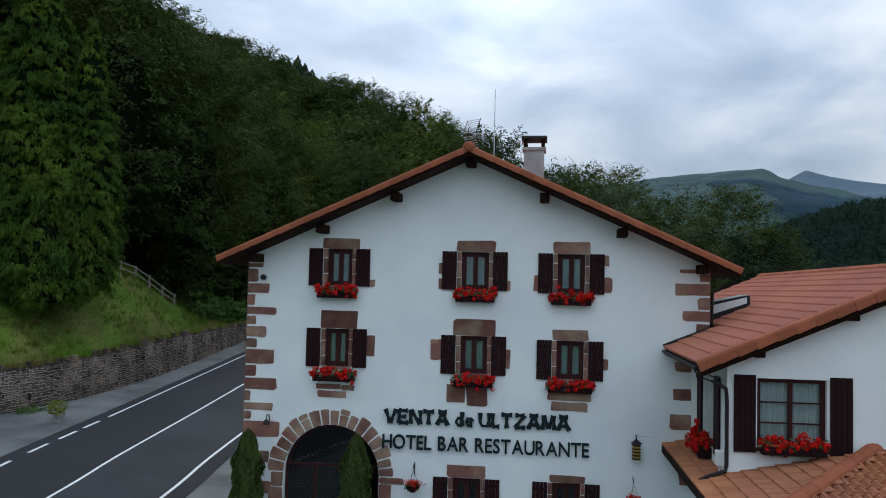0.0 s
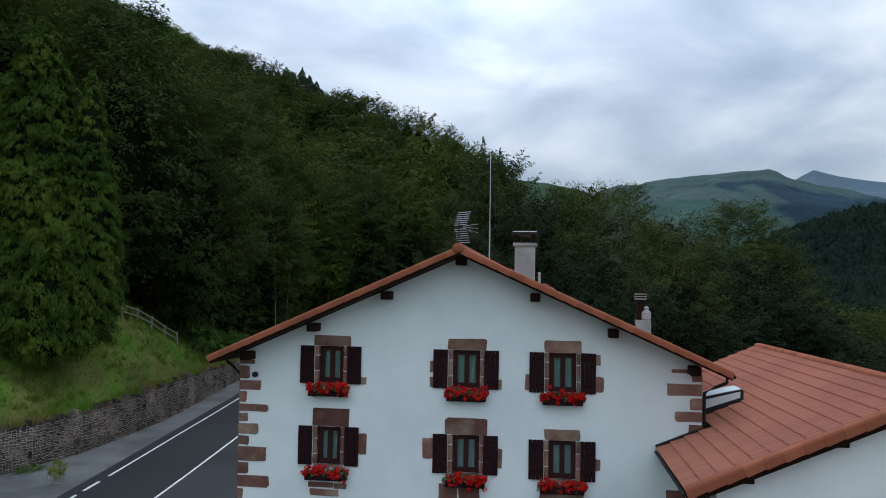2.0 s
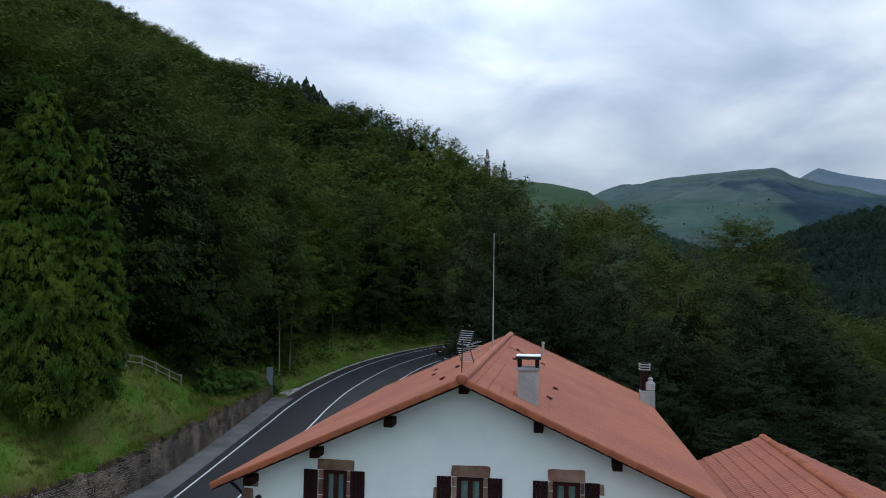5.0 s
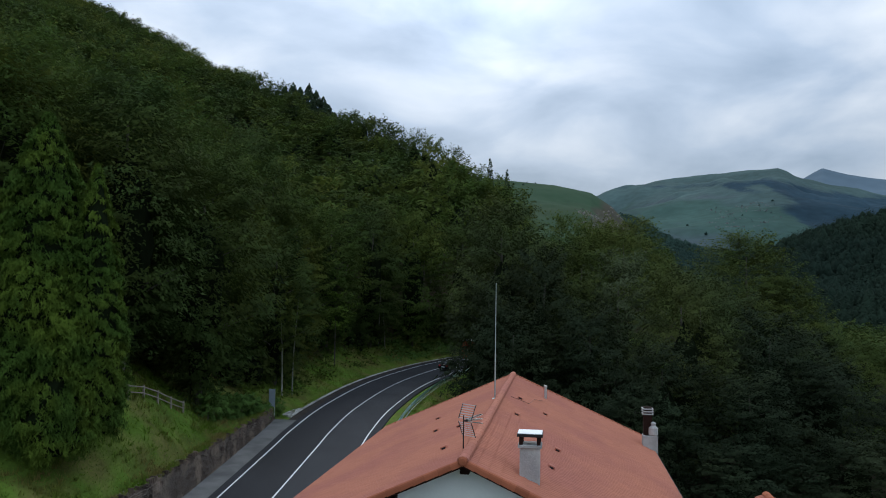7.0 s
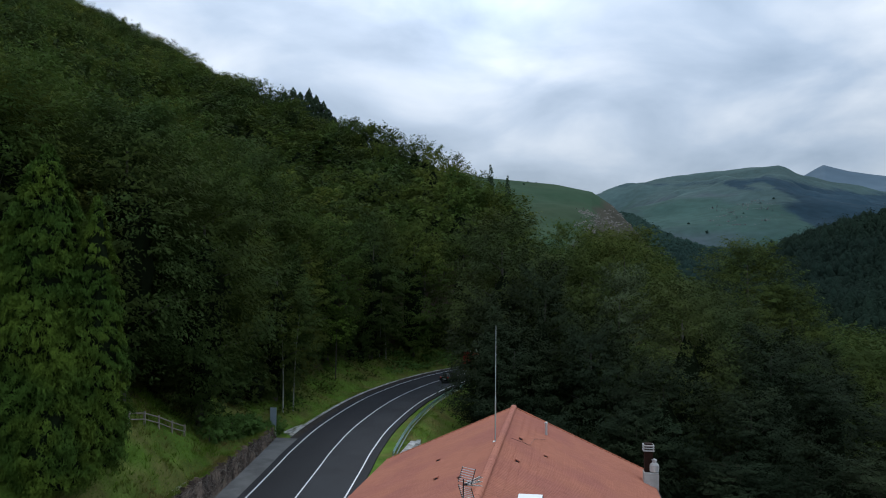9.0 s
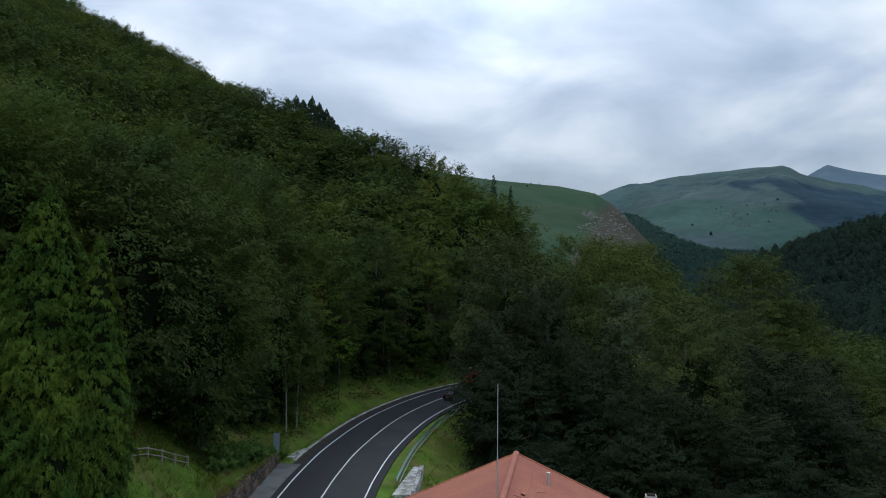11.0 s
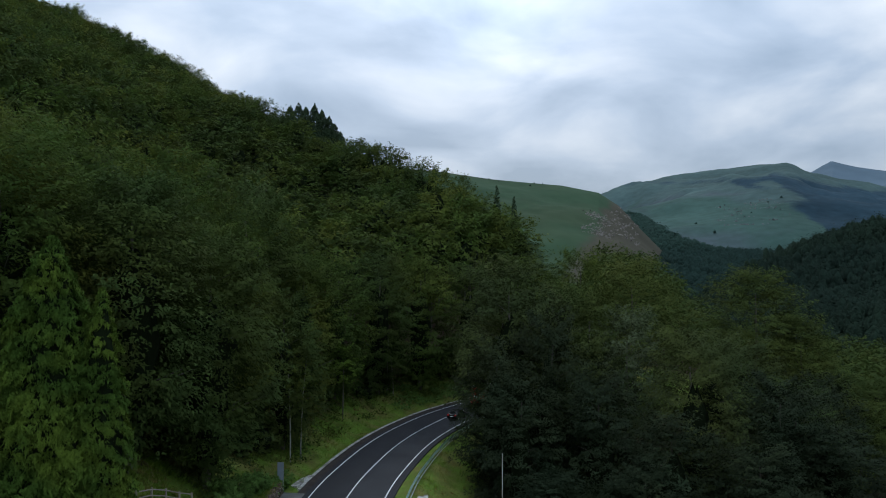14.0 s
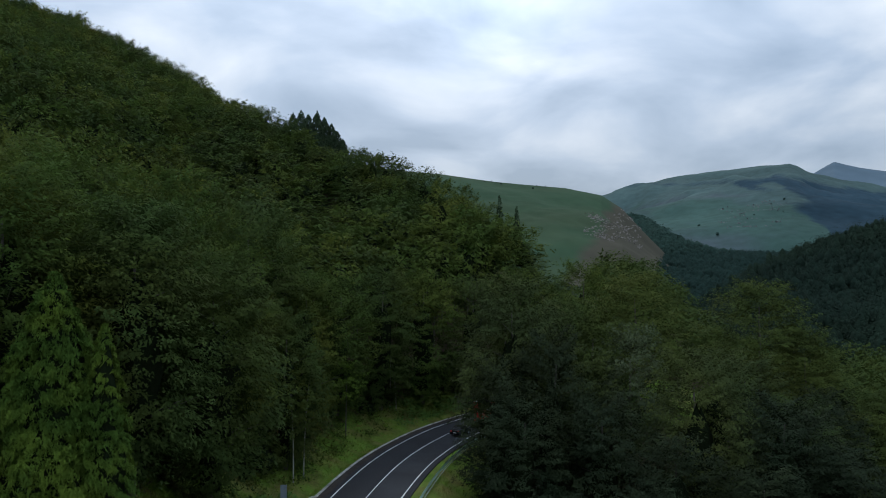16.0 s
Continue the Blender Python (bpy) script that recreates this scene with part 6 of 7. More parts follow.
            x0, x1 = (xa, xa + w) if sx > 0 else (xa - w, xa)
            part("arch_stone", plate([stone_loop(x0, x1, zz + 0.015, min(zz + hh, acz) - 0.015, rng, 0.012, 0.06)], FY - 0.025, 0.3), M["sandstone"], front)
            zz += hh
    # glazed arched door
    def arc(r, lift=0.0, k0=0, k1=20):
        return [(acx + r * math.cos(math.pi * k / 20), acz + lift + r * math.sin(math.pi * k / 20)) for k in range(k0, k1 + 1)]
    r1 = ar - 0.09
    top = [(acx - r1, 3.34)] + [(acx + r1, 3.34)] + [p for p in arc(r1) if p[1] > 3.36]
    lows = [rect(acx - r1, acx - 0.62, FLOOR + 0.12, 3.26), rect(acx - 0.54, acx + 0.54, FLOOR + 0.12, 3.26), rect(acx + 0.62, acx + r1, FLOOR + 0.12, 3.26)]
    door = part("door", plate([arch_hole, top] + lows, FY + 0.22, 0.09), M["frame"], house, "arched glazed entrance with dark red-brown frame")
    for loop in [top] + lows:
        p = part("pane", plate([loop], FY + 0.255, 0.008), M["glass"], door)
        p.visible_shadow = False
    part("handle", tube([(acx + 0.46, FY + 0.16, 1.2), (acx + 0.46, FY + 0.16, 1.6)], 0.015, 6), M["steel"], door)
    # tiles
    cols = int((Y1 - Y0) / 0.235)
    rl = math.hypot(RX - EL, SL * (RX - EL))
    rows = 22
    sl_v = Vector((1, 0, SL)).normalized()
    lay_tiles(roof, (EL, Y1 - 0.0, RZ - SL * (RX - EL)), (0, -1, 0), sl_v, cols, rows, 0.235, rl / rows, lambda c, r: c >= cols - 5, amp=0.034)
    rr = math.hypot(ER - RX, SL * (ER - RX))
    lay_tiles(roof, (ER, Y0 + 0.02, RZ - SL * (ER - RX)), (0, 1, 0), Vector((-1, 0, SL)).normalized(), cols, rows, 0.235, rr / rows, lambda c, r: c < 6, amp=0.034)
    run_caps(house, "ridge_tile", (RX, Y0 - 0.06, RZ + 0.03), (RX, Y1, RZ + 0.03), 0.19, 46, material=M["tile_piece"])
    for ex in (EL, ER):
        for yy, o in ((Y0 + 0.03, -1), (Y1 - 0.02, 1)):
            run_verge(house, (ex - (0.05 if ex < 0 else -0.05), yy, RZ - SL * abs(ex - RX) + 0.05), (RX, yy, RZ + 0.08), 20, o, label="rounded burnt-orange verge tile" if o < 0 else "")
    part("apex_tile", lathe([(0.0, 0), (0.15, 0), (0.15, 0.05), (0.1, 0.09), (0.0, 0.10)], 12), M["verge"], house).matrix_basis = pose(RX, Y0 - 0.07, RZ + 0.03, 90, 0, 0)
    # gutters
    for ex in (EL, ER):
        bm = bmesh.new()
        zz = RZ - SL * abs(ex - RX) - 0.07
        sgn = -1 if ex < 0 else 1
        add_tube(bm, [(ex + sgn * 0.07, Y0 + 0.25, zz - 0.02), (ex + sgn * 0.07, Y1 - 0.1, zz - 0.04)], 0.075, 8)
        part("gutter", bm, M["gutter"], house)
    bm = bmesh.new()
    add_tube(bm, [(EL + 0.05, FY + 0.3, 9.75), (XL - 0.35, FY + 0.3, 9.55), (XL - 0.08, FY + 0.3, 9.25), (XL - 0.08, FY + 0.3, 0.4)], 0.055, 8)
    part("downpipe", bm, M["gutter"], house)
    part("downpipe", tube([(ER + 0.07, FY + 0.1, 9.70), (ER + 0.06, FY + 0.1, 9.52), (ER - 0.25, FY + 0.12, 9.38), (XR + 0.1, FY + 0.15, 9.2), (XR + 0.08, FY + 0.15, 8.2)], 0.055, 8), M["gutter"], house)
    # ventilation tiles
    for x, y in ((-6.3, 41.5), (-5.6, 36.2), (-4.3, 34.2), (-4.25, 29.3), (-2.2, 42.5), (-2.1, 37.3), (-0.9, 41.2), (-0.25, 33.6), (-0.45, 29.9)):
        zz = RZ - SL * abs(x - RX) + 0.05
        bm = bmesh.new()
        add_box(bm, -0.12, 0.12, -0.13, 0.13, 0, 0.12, 0.02)
        v = part("vent_tile", bm, M["tile_piece"], house)
        # near-black block painted in for the shaded vent hole
        part("opening", box(-0.075, 0.075, -0.14, -0.125, 0.015, 0.075), M["dark"], v)
        v.matrix_basis = pose(x, y, zz, 0, -math.degrees(math.atan(SL)) * (1 if x < RX else -1), 0)
    # main chimney
    ch = part("chimney", box(-1.42, -0.77, 26.55, 27.20, 12.2, 13.74, 0.01), M["chimney"], house, "grey cement chimney with a raised slab cap")
    part("collar", box(-1.48, -0.71, 26.49, 27.26, 13.70, 13.80, 0.01), M["concrete"], ch)
    for x in (-1.44, -0.87):
        for y in (26.53, 27.10):
            part("cap_post", box(x, x + 0.12, y, y + 0.12, 13.80, 14.08), M["beam"], ch)
    slab = part("cap_slab", box(-1.51, -0.68, 26.46, 27.29, 14.06, 14.15, 0.01), M["gutter"], ch)
    part("cap_sheet", box(-1.49, -0.70, 26.48, 27.27, 14.154, 14.18, 0.008), M["white"], slab)
    # chimney by the eave
    c2 = part("chimney", box(4.45, 5.25, 46.9, 47.8, 9.6, 10.75, 0.01), M["concrete"], house, "pale cement chimney block with a slatted metal cowl")
    part("flue", box(4.5, 4.95, 47.2, 47.7, 10.75, 12.3), M["beam"], c2)
    for k in range(3):
        part("slat", box(4.42, 5.03, 47.1, 47.8, 11.9 + 0.14 * k, 11.96 + 0.14 * k), M["concrete"], c2)
    cowl = part("cowl", lathe([(0.2, 0), (0.26, 0.08), (0.26, 0.42), (0.2, 0.5), (0.12, 0.55), (0.12, 0.66), (0.16, 0.7), (0.02, 0.78)], 14), M["chimney"], c2)
    cowl.location = (5.02, 47.15, 10.75)
    pipe = part("vent_pipe", tube([(-0.98, 47.0, 12.2), (-0.98, 47.0, 13.3)], 0.075, 10), M["steel"], house)
    part("hood", tube([(-0.98, 47.0, 13.26), (-0.98, 47.0, 13.36)], 0.1, 10), M["steel"], pipe)
    # cable loops on the tiles
    part("cable", tube([(-2.6, 41.5, 13.40), (-1.7, 41.8, 13.02), (-1.5, 44.0, 12.95), (-1.0, 45.2, 12.72)], 0.009, 5), M["gutter"], house)


build_house()


def build_annex():
    ax = thing("annex_house", "white annex with a terracotta roof beside the hotel", "house")
    AE, AR, AZ, S2, A0, A1 = 3.05, 8.9, 9.98, 0.436, 20.6, 37.6
    ez = AZ - S2 * (AR - AE)
    FA, XA = 21.15, 3.85
    rng = np.random.default_rng(6)
    wo = (4.57, 6.22, 5.40, 7.10)
    up = lambda x: AZ - S2 * abs(x - AR) - 0.2
    front = part("front_wall", plate([[(XA, 0), (13.9, 0), (13.9, up(13.9)), (AR, up(AR)), (XA, up(XA))], rect(*wo)], FA, 0.4), M["plaster"], ax)
    part("back_wall", plate([[(XR, 0), (13.9, 0), (13.9, up(13.9)), (AR, up(AR)), (XR, up(XR))]], 37.0, 0.3), M["plaster"], ax)
    part("side_wall", box(13.5, 13.9, FA + 0.4, 37.0, 0, up(13.9) - 0.02), M["plaster"], ax)
    # side wall towards the forecourt, with its own window
    bm = plate([rect(FA + 0.4, FY, 0, up(XA) - 0.02), rect(22.5, 24.1, 5.0, 6.95)], XA, 0.35)
    bmesh.ops.rotate(bm, verts=bm.verts, cent=(0, 0, 0), matrix=Matrix.Rotation(radians(90), 3, "Z"))
    for v in bm.verts:
        v.co = Vector((-v.co.x, v.co.y, v.co.z))
    bmesh.ops.recalc_face_normals(bm, faces=bm.faces)
    side = part("side_wall", bm, M["plaster"], ax)
    sw = part("window", box(XA + 0.14, XA + 0.2, 22.5, 24.1, 5.0, 6.95), M["frame"], ax)
    for y in (22.62, 23.36):
        part("curtain", box(XA + 0.11, XA + 0.13, y, y + 0.62, 5.1, 6.85), M["lace"], sw)
    for y in (21.85, 24.13):
        part("shutter", box(XA - 0.06, XA - 0.01, y, y + 0.62, 4.95, 7.0, 0.008), M["shutter"], sw, "oxblood plank shutter folded open")
    # front window
    win = casement(ax, *wo, FA, 2, 2, "lace", 0.105)
    shm = shutter_mesh(0.53, 1.90)
    for sx in (4.0, 6.28):
        ob = part("shutter", shm, None, win, "oxblood plank shutter folded open")
        ob.location = (sx, FA - 0.02, 5.28)
    part("sill", box(4.5, 6.3, FA - 0.08, FA + 0.13, 5.32, 5.4, 0.01), M["frame"], win)
    # roof
    t = 0.15
    bm = bmesh.new()
    EX = 2 * AR - AE
    prof = [(AE, ez), (AR, AZ), (EX, ez), (EX, ez - t), (AR, AZ - t), (AE, ez - t)]
    def slab(pr, y0, y1):
        a = [bm.verts.new((x, y0, z - 0.02)) for x, z in pr]
        b = [bm.verts.new((x, y1, z - 0.02)) for x, z in pr]
        n = len(pr)
        for k in range(n):
            bm.faces.new((a[k], a[(k + 1) % n], b[(k + 1) % n], b[k]))
        bm.faces.new(a[::-1]), bm.faces.new(b)
    slab(prof, A0 + 0.05, FY)
    xe = XR + 0.02
    zx = AZ - S2 * (AR - xe)
    slab([(xe, zx), (AR, AZ), (EX, ez), (EX, ez - t), (AR, AZ - t), (xe, zx - t)], FY, A1)
    bmesh.ops.recalc_face_normals(bm, faces=bm.faces)
    roof = part("roof", bm, M["deck"], ax, "terracotta pantile roof with strong course lines")
    L = math.hypot(AR - AE, S2 * (AR - AE))
    rows = 14
    cols = int((A1 - A0) / 0.23)
    upv = Vector((1, 0, S2)).normalized()
    lay_tiles(roof, (AE - 0.03, A1, ez), (0, -1, 0), upv, cols, rows, 0.23, L / rows, lambda c, r: c >= cols - 20, keep=lambda o: o.y < FY - 0.05 or o.x > xe - 0.05, amp=0.058)
    lay_tiles(roof, (EX, A0, ez), (0, 1, 0), Vector((-1, 0, S2)).normalized(), cols, rows, 0.23, L / rows, lambda c, r: False, amp=0.058)
    run_caps(ax, "ridge_tile", (AR, A0 - 0.05, AZ + 0.02), (AR, A1, AZ + 0.02), 0.18, 34)
    run_verge(ax, (AE - 0.06, A0 + 0.05, ez + 0.06), (AR, A0 + 0.05, AZ + 0.08), 13, -1, 0.3, 0.34, "burnt-orange verge tile")
    run_verge(ax, (EX + 0.06, A0 + 0.05, ez + 0.06), (AR, A0 + 0.05, AZ + 0.08), 13, -1, 0.3, 0.34, "burnt-orange verge tile")
    for x in (4.55, 6.75, 8.9):
        part("beam_end", box(x - 0.14, x + 0.14, A0 + 0.25, FA + 0.2, up(x) - 0.26, up(x) - 0.05, 0.015), M["beam"], ax)
    for x0, x1 in ((AE + 0.05, AR), (EX - 0.05, AR)):
        dx = 1 if x1 > x0 else -1
        bm = plate([[(x0, up(x0) + 0.03), (x1, up(x1) + 0.03), (x1, up(x1) - 0.15), (x0, up(x0) - 0.15)][::dx]], A0 + 0.1, 0.04)
        part("verge_board", bm, M["beam"], ax, "dark board under the verge tiles")
    # gutter, downpipe, lead flashing
    part("gutter", tube([(AE - 0.04, A0 + 0.1, ez - 0.10), (AE - 0.04, FY - 0.05, ez - 0.07)], 0.05, 8), M["gutter"], ax)
    part("downpipe", tube([(AE - 0.05, A0 + 0.35, ez - 0.1), (AE + 0.05, A0 + 0.4, ez - 0.32), (XA - 0.25, A0 + 0.45, ez - 0.48), (XA - 0.04, FA - 0.06, ez - 0.62), (XA - 0.02, FA - 0.07, ez - 0.9),
                           (XA - 0.02, FA - 0.07, 4.95), (XA - 0.05, FA - 0.10, 4.80), (XA - 0.5, FA - 0.16, 4.66), (AE + 0.1, FA - 0.2, 4.56)], 0.05, 8), M["gutter"], ax, "dark bent downpipe")
    bm = bmesh.new()
    zf = lambda x: AZ - S2 * (AR - x)
    add_tube(bm, [(AE - 0.05, FY - 0.06, zf(AE) + 0.09), (XR, FY - 0.06, zf(XR) + 0.09)], 0.06, 6)
    part("flashing", bm, M["gutter"], ax)
    # low roof in front of the annex, hipped
    lo = lambda x: 4.48 + 0.217 * (x - 3.05)
    bm = bmesh.new()
    A = [(3.05, 16.2, lo(3.05)), (7.24, 21.15, lo(7.24)), (XA, 21.15, lo(XA)), (XA, FY, lo(XA)), (3.05, FY, lo(3.05))]
    B = [(3.05, 16.2, lo(3.05)), (13.5, 16.2, lo(3.05)), (13.5, 21.15, lo(7.24)), (7.24, 21.15, lo(7.24))]
    for poly in (A, B):
        bm.faces.new([bm.verts.new(p) for p in poly])
    bmesh.ops.recalc_face_normals(bm, faces=bm.faces)
    ret = bmesh.ops.extrude_face_region(bm, geom=list(bm.faces))
    bmesh.ops.translate(bm, verts=[v for v in ret["geom"] if isinstance(v, bmesh.types.BMVert)], vec=(0, 0, -0.14))
    bmesh.ops.recalc_face_normals(bm, faces=bm.faces)
    low = part("low_roof", bm, M["deck"], ax, "low hipped porch roof of terracotta tiles")
    hipx = lambda y: 3.05 + (y - 16.2) * (7.24 - 3.05) / (21.15 - 16.2)
    lay_tiles(low, (3.0, FY, lo(3.0) + 0.01), (0, -1, 0), Vector((1, 0, 0.217)).normalized(), 43, 11, 0.23, 0.41, lambda c, r: False,
              keep=lambda o: (o.x < XA - 0.3 if o.y > 21.3 else o.x < hipx(o.y) - 0.08), amp=0.04, clay="old_tile")
    k = (lo(7.24) - lo(3.05)) / (21.15 - 16.2)
    lay_tiles(low, (3.3, 16.2, lo(3.05) + 0.01), (1, 0, 0), Vector((0, 1, k)).normalized(), 44, 13, 0.23, 0.385, lambda c, r: False,
              keep=lambda o: o.x > hipx(o.y) - 0.02, amp=0.085, clay="old_tile")
    run_caps(ax, "hip_tile", (3.05, 16.2, lo(3.05) + 0.09), (7.4, 21.3, lo(7.3) + 0.10), 0.19, 13)
    part("fascia", box(2.98, 3.05, 16.2, FY, lo(3.05) - 0.2, lo(3.05) + 0.0), M["beam"], ax)
    part("porch_wall", box(3.5, 13.2, 16.8, 17.1, 0, 4.3), M["plaster"], ax)
    part("porch_wall", box(3.5, 3.8, 17.1, 21.15, 0, 4.35), M["plaster"], ax)
    mb = part("meter_box", box(XA - 0.2, XA - 0.0, 21.35, 21.62, 4.85, 5.22, 0.02), M["white"], ax, "white wall-mounted meter box")
    part("conduit", tube([(XA - 0.1, 21.45, 4.86), (XA - 0.12, 21.4, 4.72), (XA - 0.06, 21.25, 4.7)], 0.02, 6), M["white"], mb)
    # roof window beside the hotel wall
    sk = thing("roof_light", "dark-framed roof light propped open on the annex roof", "skylight", at=(XR + 0.12, 27.7, 0))
    z0, z1 = zf(XR + 0.15), zf(XR + 1.65)
    bm = bmesh.new()
    V = [(0, 0, z0 - 0.05), (1.5, 0, z1 - 0.05), (1.5, 1.2, z1 - 0.05), (0, 1.2, z0 - 0.05), (0, 0, z0 + 0.75), (1.5, 0, z1 + 0.42), (1.5, 1.2, z1 + 0.42), (0, 1.2, z0 + 0.75)]
    vs = [bm.verts.new(v) for v in V]
    for q in ((0, 1, 5, 4), (1, 2, 6, 5), (2, 3, 7, 6), (3, 0, 4, 7), (4, 5, 6, 7)):
        bm.faces.new([vs[i] for i in q])
    part("kerb_box", bm, M["gutter"], sk)
    bm = bmesh.new()
    vs = [bm.verts.new(v) for v in ((0.06, 0.06, z0 + 0.765), (1.44, 0.06, z1 + 0.435), (1.44, 1.14, z1 + 0.435), (0.06, 1.14, z0 + 0.765))]
    bm.faces.new(vs)
    part("pane", bm, M["pane_sky"], sk)
    bm = bmesh.new()
    vs = [bm.verts.new(v) for v in ((0.08, -0.01, z0 + 0.35), (1.4, -0.01, z1 + 0.16), (1.4, -0.01, z1 + 0.36), (0.08, -0.01, z0 + 0.66))]
    bm.faces.new(vs)
    part("side_pane", bm, M["pane_sky"], sk)


def pane_mat():
    return mat("pale_roof_glass", (0.66, 0.74, 0.74), 0.12, 0.05, spec=0.8)


M["pane_sky"] = pane_mat()
build_annex()


# ---- things on and about the house ----
def build_sign(text, x0, x1, z0, z1, label, bold=0.0):
    """Raised letters, each a piece of its own, spread evenly over the sign's length."""
    glyphs = []
    for chx in text:
        if chx == " ":
            glyphs.append(None)
            continue
        cu = bpy.data.curves.new("letter", "FONT")
        cu.body, cu.size, cu.extrude, cu.offset = chx, 1.0, 0.06, bold
        tmp = new("letter", cu)
        me = bpy.data.meshes.new_from_object(tmp.evaluated_get(bpy.context.evaluated_depsgraph_get()))
        bpy.data.objects.remove(tmp)
        v = np.empty(len(me.vertices) * 3, np.float32)
        me.vertices.foreach_get("co", v)
        v = v.reshape(-1, 3)
        glyphs.append((me, v, v[:, 0].min(), v[:, 0].max()))
    gap, space = 0.07, 0.34
    total = sum(space if g is None else g[3] - g[2] + gap for g in glyphs) - gap
    cap = 0.70
    ob = thing("wall_sign", label, "sign", "hotel lettering", at=(x0, FY - 0.05, z0))
    sx, sz = (x1 - x0) / total, (z1 - z0) / cap
    at = 0.0
    for g in glyphs:
        if g is None:
            at += space
            continue
        me, v, a, b = g
        w = np.stack([(v[:, 0] - a + at) * sx, -v[:, 2] * 0.9, v[:, 1] * sz], 1)
        me.vertices.foreach_set("co", w.astype(np.float32).ravel())
        me.update()
        me.materials.clear()
        me.materials.append(M["letter"])
        o = new("letter", me)
        o.parent = ob
        at += b - a + gap
    return ob


STROKES = {      # strokes of flared capitals on a square of 1 by 1, each a line through its points; width 0.2
    "V": ["0 1 .45 0", "1 1 .45 0"], "E": ["0 1 0 0", "0 .93 .8 .93", "0 .5 .65 .5", "0 .07 .85 .07"], "N": ["0 0 0 1", "0 1 .9 0", ".9 0 .9 1"],
    "T": ["0 .93 1 .93", ".5 1 .5 0"], "A": ["0 0 .5 1", "1 0 .5 1", ".2 .3 .8 .3", ".1 .95 .9 .95"], "d": [".62 1 .62 0", ".62 .1 .25 .04 .06 .28 .25 .56 .62 .5"],
    "e": [".06 .3 .62 .34", ".62 .34 .5 .56 .2 .54 .06 .3 .2 .05 .62 .1"], "U": ["0 1 0 .3 .18 .07 .6 .07 .8 .3", ".8 1 .8 0"], "L": ["0 1 0 0", "0 .07 .62 .07"],
    "Z": ["0 .93 .85 .93", ".85 .95 0 .05", "0 .07 .9 .07"], "M": ["0 0 .12 1", ".12 1 .55 .1", ".55 .1 .98 1", ".98 1 1.1 0"]}


def flared_letter(ch, sx, sz, half=0.1):
    """One raised letter out of strokes that widen to wedges at their ends."""
    bm = bmesh.new()
    for n, text in enumerate(STROKES[ch]):
        v = [float(s) for s in text.split()]
        pts = [Vector((v[k] * sx, v[k + 1] * sz)) for k in range(0, len(v), 2)]
        if len(pts) == 2:
            pts.insert(1, (pts[0] + pts[1]) / 2)
        left, right = [], []
        for k, p in enumerate(pts):
            d = (pts[min(k + 1, len(pts) - 1)] - pts[max(k - 1, 0)]).normalized()
            w = half * sz * (1.85 if k in (0, len(pts) - 1) else 0.95)
            o = Vector((-d.y, d.x)) * w
            left.append(p + o), right.append(p - o)
        y = -0.045 - 0.003 * n
        ring = left + right[::-1]
        a, b = [bm.verts.new((p.x, y, p.y)) for p in ring], [bm.verts.new((p.x, 0.0, p.y)) for p in ring]
        m = len(left)
        for k in range(m - 1):
            bm.faces.new((a[k], a[k + 1], a[2 * m - 2 - k], a[2 * m - 1 - k]))
        for k in range(2 * m):
            bm.faces.new((a[k], b[k], b[(k + 1) % (2 * m)], a[(k + 1) % (2 * m)]))
    bmesh.ops.recalc_face_normals(bm, faces=bm.faces)
    return bm


def build_flared_sign(text, x0, x1, z0, z1, label):
    ob = thing("wall_sign", label, "sign", "hotel lettering", at=(x0, FY - 0.05, z0))
    wide = {"d": 0.66, "e": 0.66, "M": 1.12, "V": 1.0, "T": 1.0, "A": 1.0, " ": 0.42, "E": 0.82, "U": 0.86, "L": 0.5, "Z": 0.9, "N": 0.9}
    gap = 0.27
    total = sum(wide.get(c, 0.95) + (gap if c != " " else 0) for c in text) - gap
    k = (x1 - x0) / total
    at = 0.0
    for c in text:
        if c != " ":
            part("letter", flared_letter(c, k, z1 - z0), M["letter"], ob).location = (at * k, 0, 0)
            at += gap
        at += wide.get(c, 0.95)
    return ob


build_flared_sign("VENTA de ULTZAMA", -5.66, 0.16, 4.80, 5.24, "dark raised lettering reading VENTA de ULTZAMA on white plaster")
build_sign("HOTEL BAR RESTAURANTE", -5.74, 0.78, 4.00, 4.44, "dark raised lettering reading HOTEL BAR RESTAURANTE on white plaster", 0.008)

for k, (a, b, z) in enumerate(((-8.0, -6.72, 8.74), (-3.48, -2.25, 8.72), (-0.47, 0.78, 8.70), (-8.05, -6.70, 6.06), (-3.50, -2.25, 6.04), (-0.53, 0.84, 5.98))):
    geranium_box("dark window box of red geraniums on the white facade", a, b, FY - 0.03, z, 500 + k)
geranium_box("long window box of red geraniums under the annex window", 4.62, 6.12, 21.15 - 0.09, 5.28, 520, 0.26)
gb = geranium_box("box of tall red geraniums under the annex side window", 0, 1.25, 0, 0, 521, 0.3)
gb.matrix_world = pose(3.84, 24.0, 4.75, 0, 0, -90)
gb.scale = (0.9, 1.1, 1.4)


